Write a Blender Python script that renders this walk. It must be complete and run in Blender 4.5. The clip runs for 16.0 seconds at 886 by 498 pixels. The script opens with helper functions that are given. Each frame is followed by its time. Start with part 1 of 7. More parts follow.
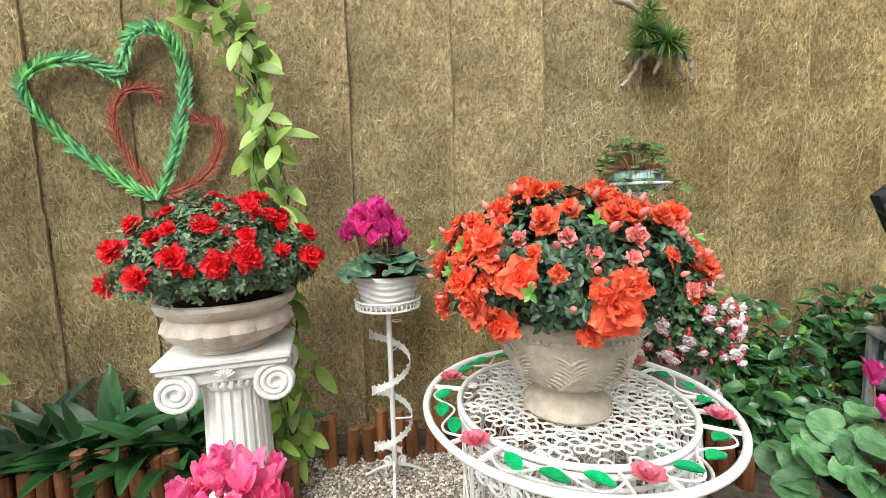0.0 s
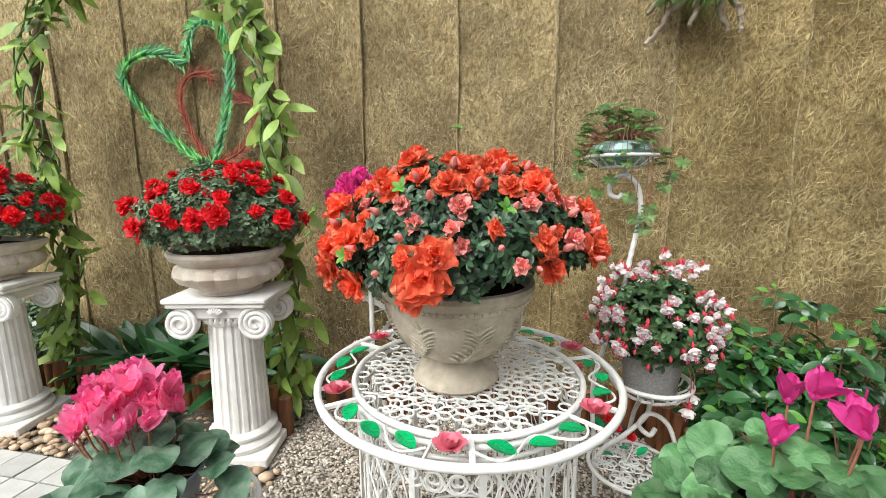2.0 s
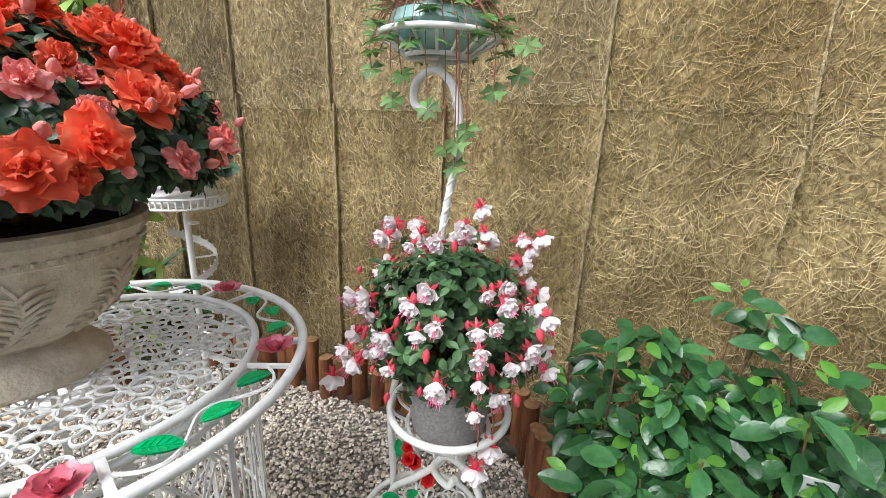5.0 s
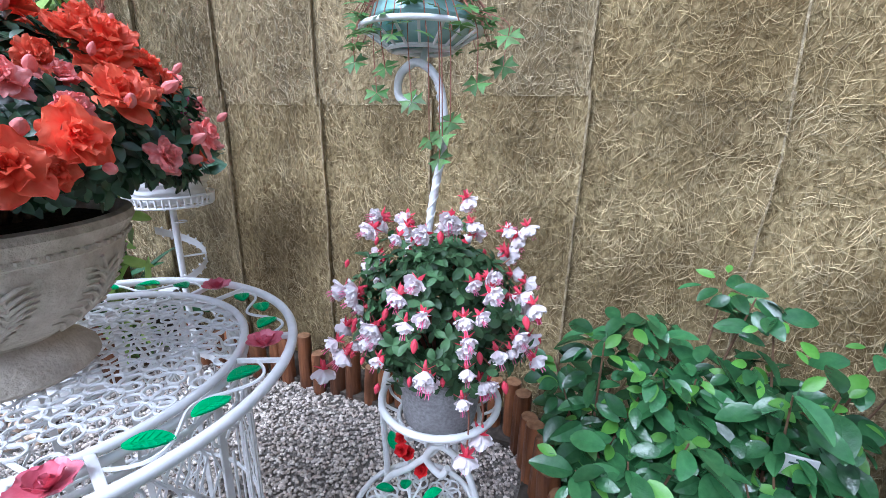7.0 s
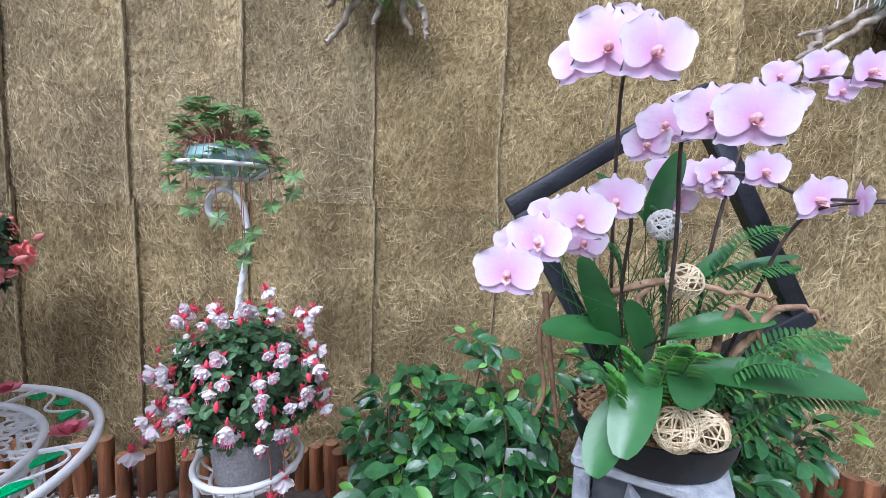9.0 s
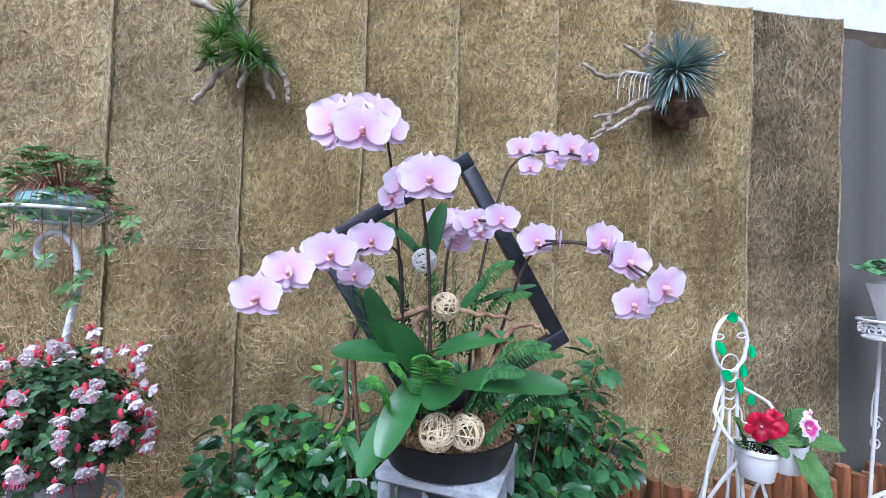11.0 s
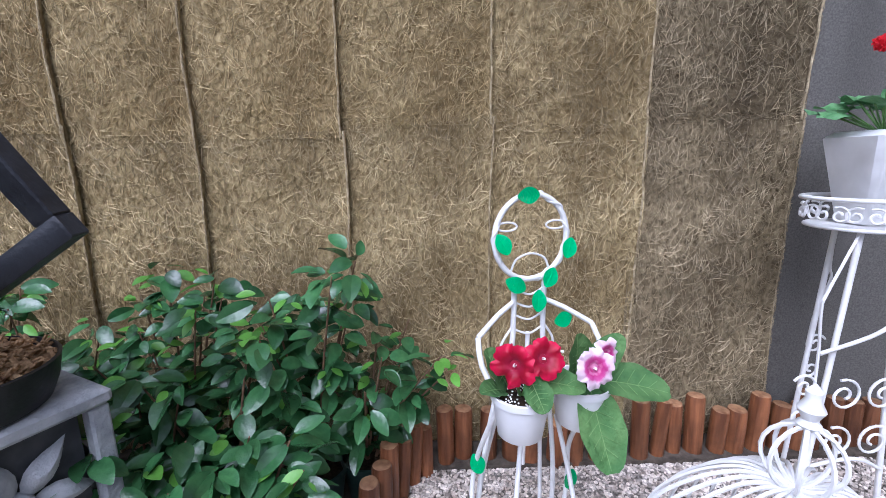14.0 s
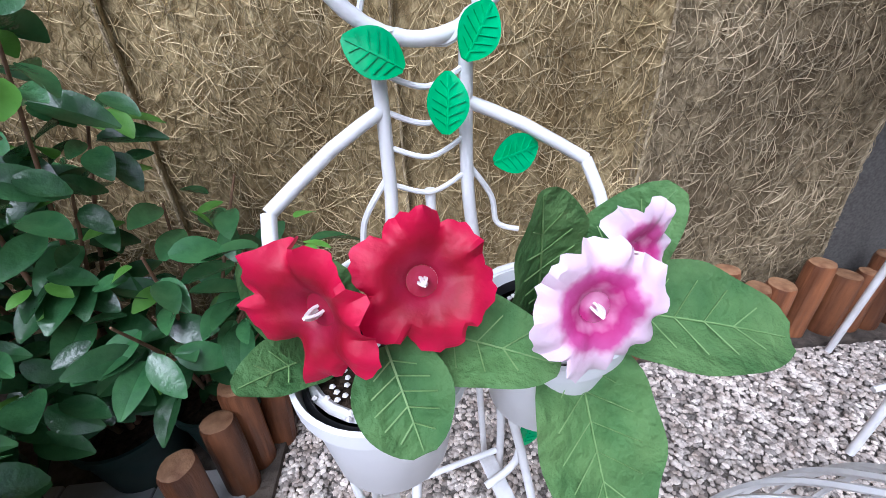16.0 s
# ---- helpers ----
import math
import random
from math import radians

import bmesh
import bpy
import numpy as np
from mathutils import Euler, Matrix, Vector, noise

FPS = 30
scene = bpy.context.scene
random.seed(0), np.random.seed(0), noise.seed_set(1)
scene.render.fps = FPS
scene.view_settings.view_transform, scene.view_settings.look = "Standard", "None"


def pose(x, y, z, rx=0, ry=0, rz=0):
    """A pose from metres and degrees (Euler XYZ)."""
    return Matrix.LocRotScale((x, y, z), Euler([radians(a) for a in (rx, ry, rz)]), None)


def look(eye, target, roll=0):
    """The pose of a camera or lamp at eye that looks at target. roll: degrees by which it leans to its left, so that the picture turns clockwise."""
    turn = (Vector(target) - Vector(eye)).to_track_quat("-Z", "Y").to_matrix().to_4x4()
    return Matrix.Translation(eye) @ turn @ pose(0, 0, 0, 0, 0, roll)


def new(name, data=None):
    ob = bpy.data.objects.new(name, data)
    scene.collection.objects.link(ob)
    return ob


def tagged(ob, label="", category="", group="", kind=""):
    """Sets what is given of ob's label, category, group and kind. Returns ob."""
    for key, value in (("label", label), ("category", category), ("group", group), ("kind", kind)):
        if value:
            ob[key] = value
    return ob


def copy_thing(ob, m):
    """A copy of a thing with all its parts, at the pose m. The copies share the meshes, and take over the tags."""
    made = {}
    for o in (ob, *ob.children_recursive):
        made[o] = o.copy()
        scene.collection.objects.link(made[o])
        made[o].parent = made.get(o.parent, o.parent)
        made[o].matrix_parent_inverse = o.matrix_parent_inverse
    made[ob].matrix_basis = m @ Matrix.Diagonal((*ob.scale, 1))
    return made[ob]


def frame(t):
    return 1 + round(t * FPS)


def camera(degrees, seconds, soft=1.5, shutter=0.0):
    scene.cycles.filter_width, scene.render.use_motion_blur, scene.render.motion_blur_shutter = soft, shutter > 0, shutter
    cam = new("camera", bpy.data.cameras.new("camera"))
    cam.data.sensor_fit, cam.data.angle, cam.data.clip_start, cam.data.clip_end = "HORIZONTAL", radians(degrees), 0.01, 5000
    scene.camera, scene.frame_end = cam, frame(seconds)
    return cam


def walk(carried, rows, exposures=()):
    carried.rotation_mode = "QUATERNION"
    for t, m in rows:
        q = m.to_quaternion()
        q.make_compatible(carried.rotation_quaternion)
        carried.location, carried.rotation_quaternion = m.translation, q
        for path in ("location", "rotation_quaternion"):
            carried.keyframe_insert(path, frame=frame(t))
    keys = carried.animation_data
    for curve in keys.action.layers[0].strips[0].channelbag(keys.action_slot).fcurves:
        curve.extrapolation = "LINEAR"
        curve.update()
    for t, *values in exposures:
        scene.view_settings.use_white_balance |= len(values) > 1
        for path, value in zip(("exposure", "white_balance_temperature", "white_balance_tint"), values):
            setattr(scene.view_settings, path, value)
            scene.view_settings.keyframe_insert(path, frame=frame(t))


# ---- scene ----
# ---- camera ----
cam = camera(93.7, 16.0, 0.8)
PATH = [
    (0, (0.023, -0.264, 1.321), (0.176, 1.719, 1.108), -1.6),
    (0.5, (0.198, -0.272, 1.311), (0.354, 1.703, 1.034), -2.0),
    (1, (0.423, -0.213, 1.312), (0.457, 1.761, 0.991), 1.1),
    (1.5, (0.534, -0.196, 1.3), (0.385, 1.774, 0.987), 1.9),
    (2, (0.664, -0.268, 1.291), (0.26, 1.664, 0.973), -0.3),
    (2.5, (0.795, -0.312, 1.292), (0.153, 1.557, 0.984), -0.3),
    (3, (0.994, -0.217, 1.278), (0.286, 1.631, 0.992), -0.8),
    (3.5, (1.191, -0.061, 1.255), (0.505, 1.798, 0.978), -1.6),
    (4, (1.427, 0.124, 1.252), (0.667, 1.934, 0.869), -1.3),
    (4.5, (1.453, 0.38, 1.212), (0.698, 2.164, 0.717), 0.4),
    (5, (1.432, 0.542, 1.193), (0.692, 2.313, 0.631), 2.5),
    (7.5, (1.463, 0.535, 1.188), (0.784, 2.325, 0.61), 0.8),
    (8, (1.529, 0.421, 1.243), (1.073, 2.326, 0.839), 2.1),
    (8.5, (1.601, 0.309, 1.276), (1.307, 2.268, 0.999), 2.3),
    (9, (1.685, 0.225, 1.291), (1.652, 2.214, 1.082), 2.2),
    (9.5, (1.74, 0.168, 1.277), (1.978, 2.148, 1.12), 1.5),
    (10, (1.803, 0.112, 1.27), (2.198, 2.072, 1.2), -0.2),
    (12.3, (2.379, 0.001, 1.284), (2.235, 1.994, 1.357), 1.1),
    (12.5, (2.441, 0.029, 1.278), (2.247, 2.019, 1.324), -0.1),
    (13, (2.669, 0.185, 1.293), (2.486, 2.174, 1.201), -0.8),
    (13.5, (2.874, 0.337, 1.235), (2.898, 2.325, 1.017), -1.4),
    (14, (3.149, 0.502, 1.162), (3.214, 2.459, 0.756), -0.4),
    (14.5, (3.28, 0.714, 1.082), (3.379, 2.608, 0.448), -0.5),
    (15, (3.354, 0.873, 1.009), (3.478, 2.671, 0.142), -1.7),
    (15.5, (3.384, 1.029, 0.944), (3.525, 2.763, -0.042), -1.9),
    (16, (3.396, 1.123, 0.892), (3.509, 2.831, -0.142), -2.5),
]
walk(cam, [(t, look(eye, target, roll)) for t, eye, target, roll in PATH], [(0, 0.76, 6500, 4), (3, 0.62, 6450, 5), (5, 0.90, 6150, 7), (7.4, 0.94, 4950, 14), (9, 0.78, 5250, 16), (12.5, 0.72, 4950, 17), (14, 0.62, 5250, 21), (15, 0.50, 5250, 20), (16, 0.62, 5300, 18)])

# ---- world, sun and exposure ----
world = bpy.data.worlds.new("world")
world.use_nodes = True
scene.world = world
wn = world.node_tree
sky = wn.nodes.new("ShaderNodeTexSky")
sky.sky_type = "NISHITA"
sky.sun_disc = False
sky.sun_elevation = radians(58)
sky.sun_rotation = radians(205)
sky.air_density, sky.dust_density, sky.ozone_density = 1.0, 4.0, 1.0
hs = wn.nodes.new("ShaderNodeHueSaturation")
hs.inputs["Saturation"].default_value = 0.25
wn.links.new(sky.outputs[0], hs.inputs["Color"])
wn.links.new(hs.outputs[0], wn.nodes["Background"].inputs[0])
wn.nodes["Background"].inputs[1].default_value = 0.15
sun = new("sun", bpy.data.lights.new("sun", "SUN"))
sun.data.energy, sun.data.angle, sun.data.color = 1.5, radians(40), (1.0, 0.97, 0.92)
sun.matrix_world = look((-2.0, -4.0, 7.0), (0.6, 1.5, 0.5))

# ---- materials ----
def shade(name, c1, c2, scale=20.0, rough=0.6, bump=0.0, bscale=None, rnd=0.0, island=0.0, thru=0.0, metal=0.0,
          stretch=(1, 1, 1), stain=None, stain_scale=1.5, stain_amount=0.5, spec=0.4, coat=0.0):
    """A surface of two colours at a fine scale, with larger stains, relief and piece-to-piece variation."""
    m = bpy.data.materials.new(name)
    m.use_nodes = True
    t, n = m.node_tree, m.node_tree.nodes
    b = n["Principled BSDF"]
    co = n.new("ShaderNodeTexCoord")
    mp = n.new("ShaderNodeMapping")
    mp.inputs["Scale"].default_value = stretch
    t.links.new(co.outputs["Object"], mp.inputs["Vector"])
    nz = n.new("ShaderNodeTexNoise")
    nz.inputs["Scale"].default_value, nz.inputs["Detail"].default_value = scale, 6
    t.links.new(mp.outputs[0], nz.inputs["Vector"])
    rp = n.new("ShaderNodeValToRGB")
    rp.color_ramp.elements[0].position, rp.color_ramp.elements[1].position = 0.32, 0.68
    rp.color_ramp.elements[0].color, rp.color_ramp.elements[1].color = (*c1, 1), (*c2, 1)
    t.links.new(nz.outputs["Fac"], rp.inputs[0])
    out = rp.outputs[0]
    if stain:
        nz2 = n.new("ShaderNodeTexNoise")
        nz2.inputs["Scale"].default_value, nz2.inputs["Detail"].default_value = stain_scale, 4
        t.links.new(co.outputs["Object"], nz2.inputs["Vector"])
        r2 = n.new("ShaderNodeValToRGB")
        r2.color_ramp.elements[0].position, r2.color_ramp.elements[1].position = 0.42, 0.66
        r2.color_ramp.elements[1].color = (stain_amount,) * 3 + (1,)
        r2.color_ramp.elements[0].color = (0, 0, 0, 1)
        t.links.new(nz2.outputs["Fac"], r2.inputs[0])
        mx = n.new("ShaderNodeMix")
        mx.data_type = "RGBA"
        t.links.new(r2.outputs[0], mx.inputs["Factor"])
        t.links.new(out, mx.inputs["A"])
        mx.inputs["B"].default_value = (*stain, 1)
        out = mx.outputs["Result"]
    if rnd or island:
        info = n.new("ShaderNodeObjectInfo") if rnd else n.new("ShaderNodeNewGeometry")
        mr = n.new("ShaderNodeMapRange")
        k = rnd or island
        mr.inputs["To Min"].default_value, mr.inputs["To Max"].default_value = 1 - k, 1 + k
        t.links.new(info.outputs["Random" if rnd else "Random Per Island"], mr.inputs["Value"])
        hv = n.new("ShaderNodeHueSaturation")
        t.links.new(mr.outputs[0], hv.inputs["Value"])
        t.links.new(out, hv.inputs["Color"])
        out = hv.outputs[0]
    t.links.new(out, b.inputs["Base Color"])
    b.inputs["Roughness"].default_value, b.inputs["Metallic"].default_value = rough, metal
    b.inputs["Specular IOR Level"].default_value = spec
    b.inputs["Coat Weight"].default_value = coat
    if bump:
        nb = n.new("ShaderNodeTexNoise")
        nb.inputs["Scale"].default_value, nb.inputs["Detail"].default_value = bscale or scale * 2, 5
        t.links.new(mp.outputs[0], nb.inputs["Vector"])
        bp = n.new("ShaderNodeBump")
        bp.inputs["Strength"].default_value, bp.inputs["Distance"].default_value = bump, 0.01
        t.links.new(nb.outputs["Fac"], bp.inputs["Height"])
        t.links.new(bp.outputs[0], b.inputs["Normal"])
    if thru:
        tr = n.new("ShaderNodeBsdfTranslucent")
        t.links.new(out, tr.inputs["Color"])
        ms = n.new("ShaderNodeMixShader")
        ms.inputs[0].default_value = thru
        t.links.new(b.outputs[0], ms.inputs[1])
        t.links.new(tr.outputs[0], ms.inputs[2])
        t.links.new(ms.outputs[0], n["Material Output"].inputs["Surface"])
    return m


def radial(name, stops, radius, rough=0.5, thru=0.25, rnd=0.06):
    """A petal colour that changes from the flower's middle outwards."""
    m = shade(name, (1, 1, 1), (1, 1, 1), rough=rough, thru=thru, rnd=rnd, bump=0.15, bscale=90)
    t, n = m.node_tree, m.node_tree.nodes
    hv = [x for x in n if x.bl_idname == "ShaderNodeHueSaturation"][0]
    co = [x for x in n if x.bl_idname == "ShaderNodeTexCoord"][0]
    ln = n.new("ShaderNodeVectorMath")
    ln.operation = "LENGTH"
    t.links.new(co.outputs["Object"], ln.inputs[0])
    nz = n.new("ShaderNodeTexNoise")
    nz.inputs["Scale"].default_value = 70
    t.links.new(co.outputs["Object"], nz.inputs["Vector"])
    ad = n.new("ShaderNodeMath")
    ad.operation = "MULTIPLY_ADD"
    ad.inputs[1].default_value = radius * 0.25
    t.links.new(nz.outputs["Fac"], ad.inputs[0])
    t.links.new(ln.outputs["Value"], ad.inputs[2])
    mr = n.new("ShaderNodeMapRange")
    mr.inputs["From Min"].default_value, mr.inputs["From Max"].default_value = radius * 0.12, radius * 1.12
    t.links.new(ad.outputs[0], mr.inputs["Value"])
    rp = n.new("ShaderNodeValToRGB")
    e = rp.color_ramp.elements
    e[0].position, e[0].color = stops[0][0], (*stops[0][1], 1)
    e[1].position, e[1].color = stops[-1][0], (*stops[-1][1], 1)
    for p, c in stops[1:-1]:
        k = e.new(p)
        k.color = (*c, 1)
    t.links.new(mr.outputs[0], rp.inputs[0])
    t.links.new(rp.outputs[0], hv.inputs["Color"])
    return m


def coir(name, c1, c2, damp, amount, streak=0.5):
    """Coconut-fibre sheet: tangled fibre grain, blotches, and damp streaks that run down the sheet."""
    m = shade(name, c1, c2, 60, 0.95, 1.0, 95, rnd=0.12, stretch=(1, 1, 0.6), stain=damp, stain_scale=1.7, stain_amount=amount, spec=0.1)
    t, n = m.node_tree, m.node_tree.nodes
    hv = [x for x in n if x.bl_idname == "ShaderNodeHueSaturation"][0]
    co = [x for x in n if x.bl_idname == "ShaderNodeTexCoord"][0]
    src = hv.inputs["Color"].links[0].from_socket
    mp = n.new("ShaderNodeMapping")
    mp.inputs["Scale"].default_value = (9, 9, 0.9)
    t.links.new(co.outputs["Object"], mp.inputs["Vector"])
    nz = n.new("ShaderNodeTexNoise")
    nz.inputs["Scale"].default_value, nz.inputs["Detail"].default_value = 1.0, 5
    t.links.new(mp.outputs[0], nz.inputs["Vector"])
    rp = n.new("ShaderNodeValToRGB")
    rp.color_ramp.elements[0].position, rp.color_ramp.elements[1].position = 0.5, 0.72
    rp.color_ramp.elements[0].color, rp.color_ramp.elements[1].color = (0, 0, 0, 1), (streak, streak, streak, 1)
    t.links.new(nz.outputs["Fac"], rp.inputs[0])
    mx = n.new("ShaderNodeMix")
    mx.data_type = "RGBA"
    t.links.new(rp.outputs[0], mx.inputs["Factor"])
    t.links.new(src, mx.inputs["A"])
    mx.inputs["B"].default_value = (*damp, 1)
    t.links.new(mx.outputs["Result"], hv.inputs["Color"])
    return m


COIR = {"golden": coir("golden_coir", (0.18, 0.128, 0.058), (0.56, 0.44, 0.225), (0.15, 0.10, 0.042), 0.75),
        "grey": coir("bleached_coir", (0.205, 0.152, 0.076), (0.61, 0.492, 0.277), (0.16, 0.115, 0.056), 0.7),
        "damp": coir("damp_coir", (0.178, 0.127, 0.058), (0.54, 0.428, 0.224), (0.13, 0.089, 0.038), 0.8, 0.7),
        # besides weathering, darkened to put the right end's shade into the sheet
        "shaded_worn": coir("shaded_weathered_coir", (0.112, 0.085, 0.047), (0.385, 0.31, 0.187), (0.082, 0.061, 0.033), 0.85, 0.7)}
FIBRE = {"golden": shade("golden_fibre", (0.34, 0.255, 0.115), (0.72, 0.59, 0.335), 7, 0.7, island=0.55, spec=0.3, stain=(0.24, 0.17, 0.07), stain_scale=1.7, stain_amount=0.7),
         "grey": shade("bleached_fibre", (0.37, 0.285, 0.145), (0.76, 0.635, 0.395), 7, 0.7, island=0.55, spec=0.3, stain=(0.26, 0.21, 0.13), stain_scale=1.7, stain_amount=0.65),
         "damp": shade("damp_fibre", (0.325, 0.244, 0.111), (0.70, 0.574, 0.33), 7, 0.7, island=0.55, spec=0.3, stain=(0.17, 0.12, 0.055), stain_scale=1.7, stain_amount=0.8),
         # strands darkened for the same shade
         "shaded_worn": shade("shaded_weathered_fibre", (0.225, 0.175, 0.095), (0.53, 0.435, 0.275), 7, 0.75, island=0.55, spec=0.2, stain=(0.13, 0.10, 0.06), stain_scale=1.7, stain_amount=0.8)}
EDGE = shade("frayed_coir_edge", (0.26, 0.20, 0.11), (0.58, 0.48, 0.31), 40, 0.95, 1.0, 120, spec=0.1, stain=(0.16, 0.12, 0.07), stain_scale=3.0, stain_amount=0.7)
BACKING = shade("wall_board", (0.06, 0.045, 0.03), (0.10, 0.08, 0.05), 12, 0.95)
NET = shade("shade_net", (0.085, 0.08, 0.07), (0.15, 0.14, 0.125), 160, 0.9, 0.3, 300)
LOG = shade("stained_log", (0.10, 0.034, 0.012), (0.27, 0.105, 0.042), 14, 0.5, 0.5, 40, rnd=0.4, stretch=(3, 3, 0.35),
            stain=(0.05, 0.02, 0.01), stain_scale=9, stain_amount=0.6, coat=0.15)
LOGEND = shade("log_cut_end", (0.16, 0.07, 0.03), (0.36, 0.2, 0.1), 30, 0.7, 0.4, 80, rnd=0.3)
SOIL = shade("potting_soil", (0.012, 0.009, 0.006), (0.05, 0.035, 0.022), 90, 1.0, 1.0, 110, spec=0.1)
EARTH = shade("bare_earth", (0.05, 0.04, 0.03), (0.13, 0.105, 0.08), 30, 1.0, 0.8, 60, stain=(0.03, 0.025, 0.02))
GROUNDM = shade("garden_ground", (0.16, 0.14, 0.12), (0.36, 0.33, 0.29), 120, 0.95, 1.0, 150, stain=(0.12, 0.10, 0.08))
GRAVEL = shade("gravel_stone", (0.34, 0.28, 0.23), (0.66, 0.60, 0.53), 25, 0.75, island=0.55)
PEBBLE = shade("river_pebble", (0.36, 0.24, 0.15), (0.60, 0.46, 0.33), 18, 0.55, 0.15, 60, island=0.35)
TILE = shade("grey_floor_tile", (0.46, 0.455, 0.44), (0.57, 0.565, 0.55), 14, 0.6, 0.25, 90, rnd=0.08, stain=(0.42, 0.40, 0.37))
GROUT = shade("tile_grout", (0.18, 0.18, 0.17), (0.28, 0.27, 0.26), 60, 0.9, 0.4)
WHITEP = shade("white_metal_paint", (0.74, 0.74, 0.73), (0.84, 0.84, 0.83), 30, 0.35, 0.1, 120, stain=(0.62, 0.60, 0.56), stain_scale=14, stain_amount=0.3)
PLASTER = shade("white_cast_plaster", (0.76, 0.755, 0.74), (0.86, 0.855, 0.845), 18, 0.6, 0.2, 70, stain=(0.66, 0.64, 0.6), stain_scale=6, stain_amount=0.5)
STONE = shade("cast_stone", (0.52, 0.45, 0.35), (0.70, 0.63, 0.52), 35, 0.85, 0.5, 120, stain=(0.36, 0.31, 0.24), stain_scale=7, stain_amount=0.6)
BOWLST = shade("cream_cast_stone", (0.60, 0.53, 0.46), (0.74, 0.68, 0.60), 28, 0.8, 0.4, 110, stain=(0.46, 0.36, 0.27), stain_scale=6, stain_amount=0.6)
GREYST = shade("carved_grey_stone", (0.20, 0.22, 0.24), (0.42, 0.44, 0.46), 22, 0.85, 0.6, 80, stain=(0.55, 0.56, 0.57), stain_scale=9, stain_amount=0.7)
# near-black tone that paints the shade inside the pedestal's carved openings
RECESS_SHADE = shade("shadowed_recess", (0.05, 0.055, 0.06), (0.1, 0.105, 0.11), 22, 0.95)
BLACK = shade("black_wood", (0.008, 0.009, 0.012), (0.022, 0.024, 0.03), 30, 0.45, 0.2, 120, stain=(0.04, 0.045, 0.055), stain_scale=8)
BLACKB = shade("black_ceramic", (0.006, 0.006, 0.007), (0.015, 0.015, 0.016), 20, 0.5, 0.1, 80)
POTGREY = shade("grey_speckled_pot", (0.22, 0.21, 0.21), (0.38, 0.37, 0.37), 140, 0.8, 0.3, 200, stain=(0.18, 0.17, 0.17), stain_scale=8)
POTSLATE = shade("slate_plastic_pot", (0.13, 0.15, 0.17), (0.19, 0.21, 0.24), 15, 0.5, stain=(0.28, 0.3, 0.32), stain_scale=6)
POTGREEN = shade("dark_green_plastic_pot", (0.012, 0.035, 0.03), (0.025, 0.06, 0.05), 12, 0.45, stain=(0.06, 0.08, 0.07), stain_scale=9)
POTWHITE = shade("white_plastic_pot", (0.72, 0.72, 0.72), (0.82, 0.82, 0.82), 10, 0.4, stain=(0.6, 0.59, 0.56), stain_scale=12, stain_amount=0.3)
TEAL = shade("glazed_teal_bowl", (0.14, 0.36, 0.34), (0.30, 0.52, 0.49), 20, 0.2, stain=(0.5, 0.62, 0.6), stain_scale=14, coat=0.4)
TERRA = shade("terracotta", (0.30, 0.11, 0.055), (0.42, 0.18, 0.09), 25, 0.8, 0.2)
WOODST = shade("brown_twig", (0.10, 0.055, 0.03), (0.22, 0.13, 0.07), 40, 0.85, 0.4, 90)
DRIFT = shade("grey_driftwood", (0.22, 0.17, 0.12), (0.52, 0.45, 0.37), 22, 0.85, 0.7, 60, stretch=(1, 1, 1), stain=(0.12, 0.085, 0.06), stain_scale=9)
TWIG = shade("tan_driftwood", (0.16, 0.085, 0.045), (0.44, 0.29, 0.18), 25, 0.85, 0.7, 60)
DRIFTB = shade("dark_root", (0.07, 0.04, 0.025), (0.20, 0.13, 0.08), 25, 0.9, 0.7, 60)
BARK = shade("bark_mulch", (0.20, 0.11, 0.05), (0.50, 0.33, 0.17), 60, 0.95, 1.0, 80)
RATTAN = shade("pale_rattan", (0.60, 0.47, 0.28), (0.78, 0.66, 0.45), 30, 0.6, 0.2)
RATTANW = shade("white_rattan", (0.68, 0.64, 0.58), (0.80, 0.77, 0.72), 30, 0.6, 0.2)
STEMG = shade("green_stem", (0.06, 0.14, 0.03), (0.12, 0.24, 0.06), 40, 0.5)
STEMR = shade("reddish_stem", (0.22, 0.08, 0.05), (0.36, 0.15, 0.10), 40, 0.5)
STEMD = shade("dark_orchid_stem", (0.03, 0.02, 0.018), (0.08, 0.055, 0.04), 40, 0.5)
LEAF = shade("glossy_leaf", (0.022, 0.088, 0.030), (0.068, 0.185, 0.062), 22, 0.22, 0.25, 60, rnd=0.5, thru=0.12, spec=0.6)
LEAFY = shade("young_leaf", (0.09, 0.26, 0.03), (0.17, 0.40, 0.07), 22, 0.35, 0.2, 60, rnd=0.3, thru=0.25)
AZLEAF = shade("azalea_leaf", (0.016, 0.048, 0.022), (0.060, 0.125, 0.062), 30, 0.36, island=0.6, thru=0.12, spec=0.5)
AZLEAFL = shade("grey_green_leaf", (0.06, 0.12, 0.058), (0.20, 0.29, 0.17), 30, 0.42, island=0.5, thru=0.15)
FUCHLEAF = shade("fuchsia_leaf", (0.034, 0.082, 0.030), (0.095, 0.185, 0.075), 30, 0.45, island=0.5, thru=0.15)
BIGLEAF = shade("broad_leaf", (0.015, 0.065, 0.018), (0.04, 0.13, 0.04), 9, 0.35, 0.2, 40, rnd=0.35, thru=0.12, stretch=(4, 1, 1), spec=0.6)
ORCHLEAF = shade("orchid_leaf", (0.022, 0.105, 0.022), (0.055, 0.18, 0.05), 7, 0.32, 0.15, 30, rnd=0.25, thru=0.1, stain=(0.02, 0.08, 0.03), spec=0.6)
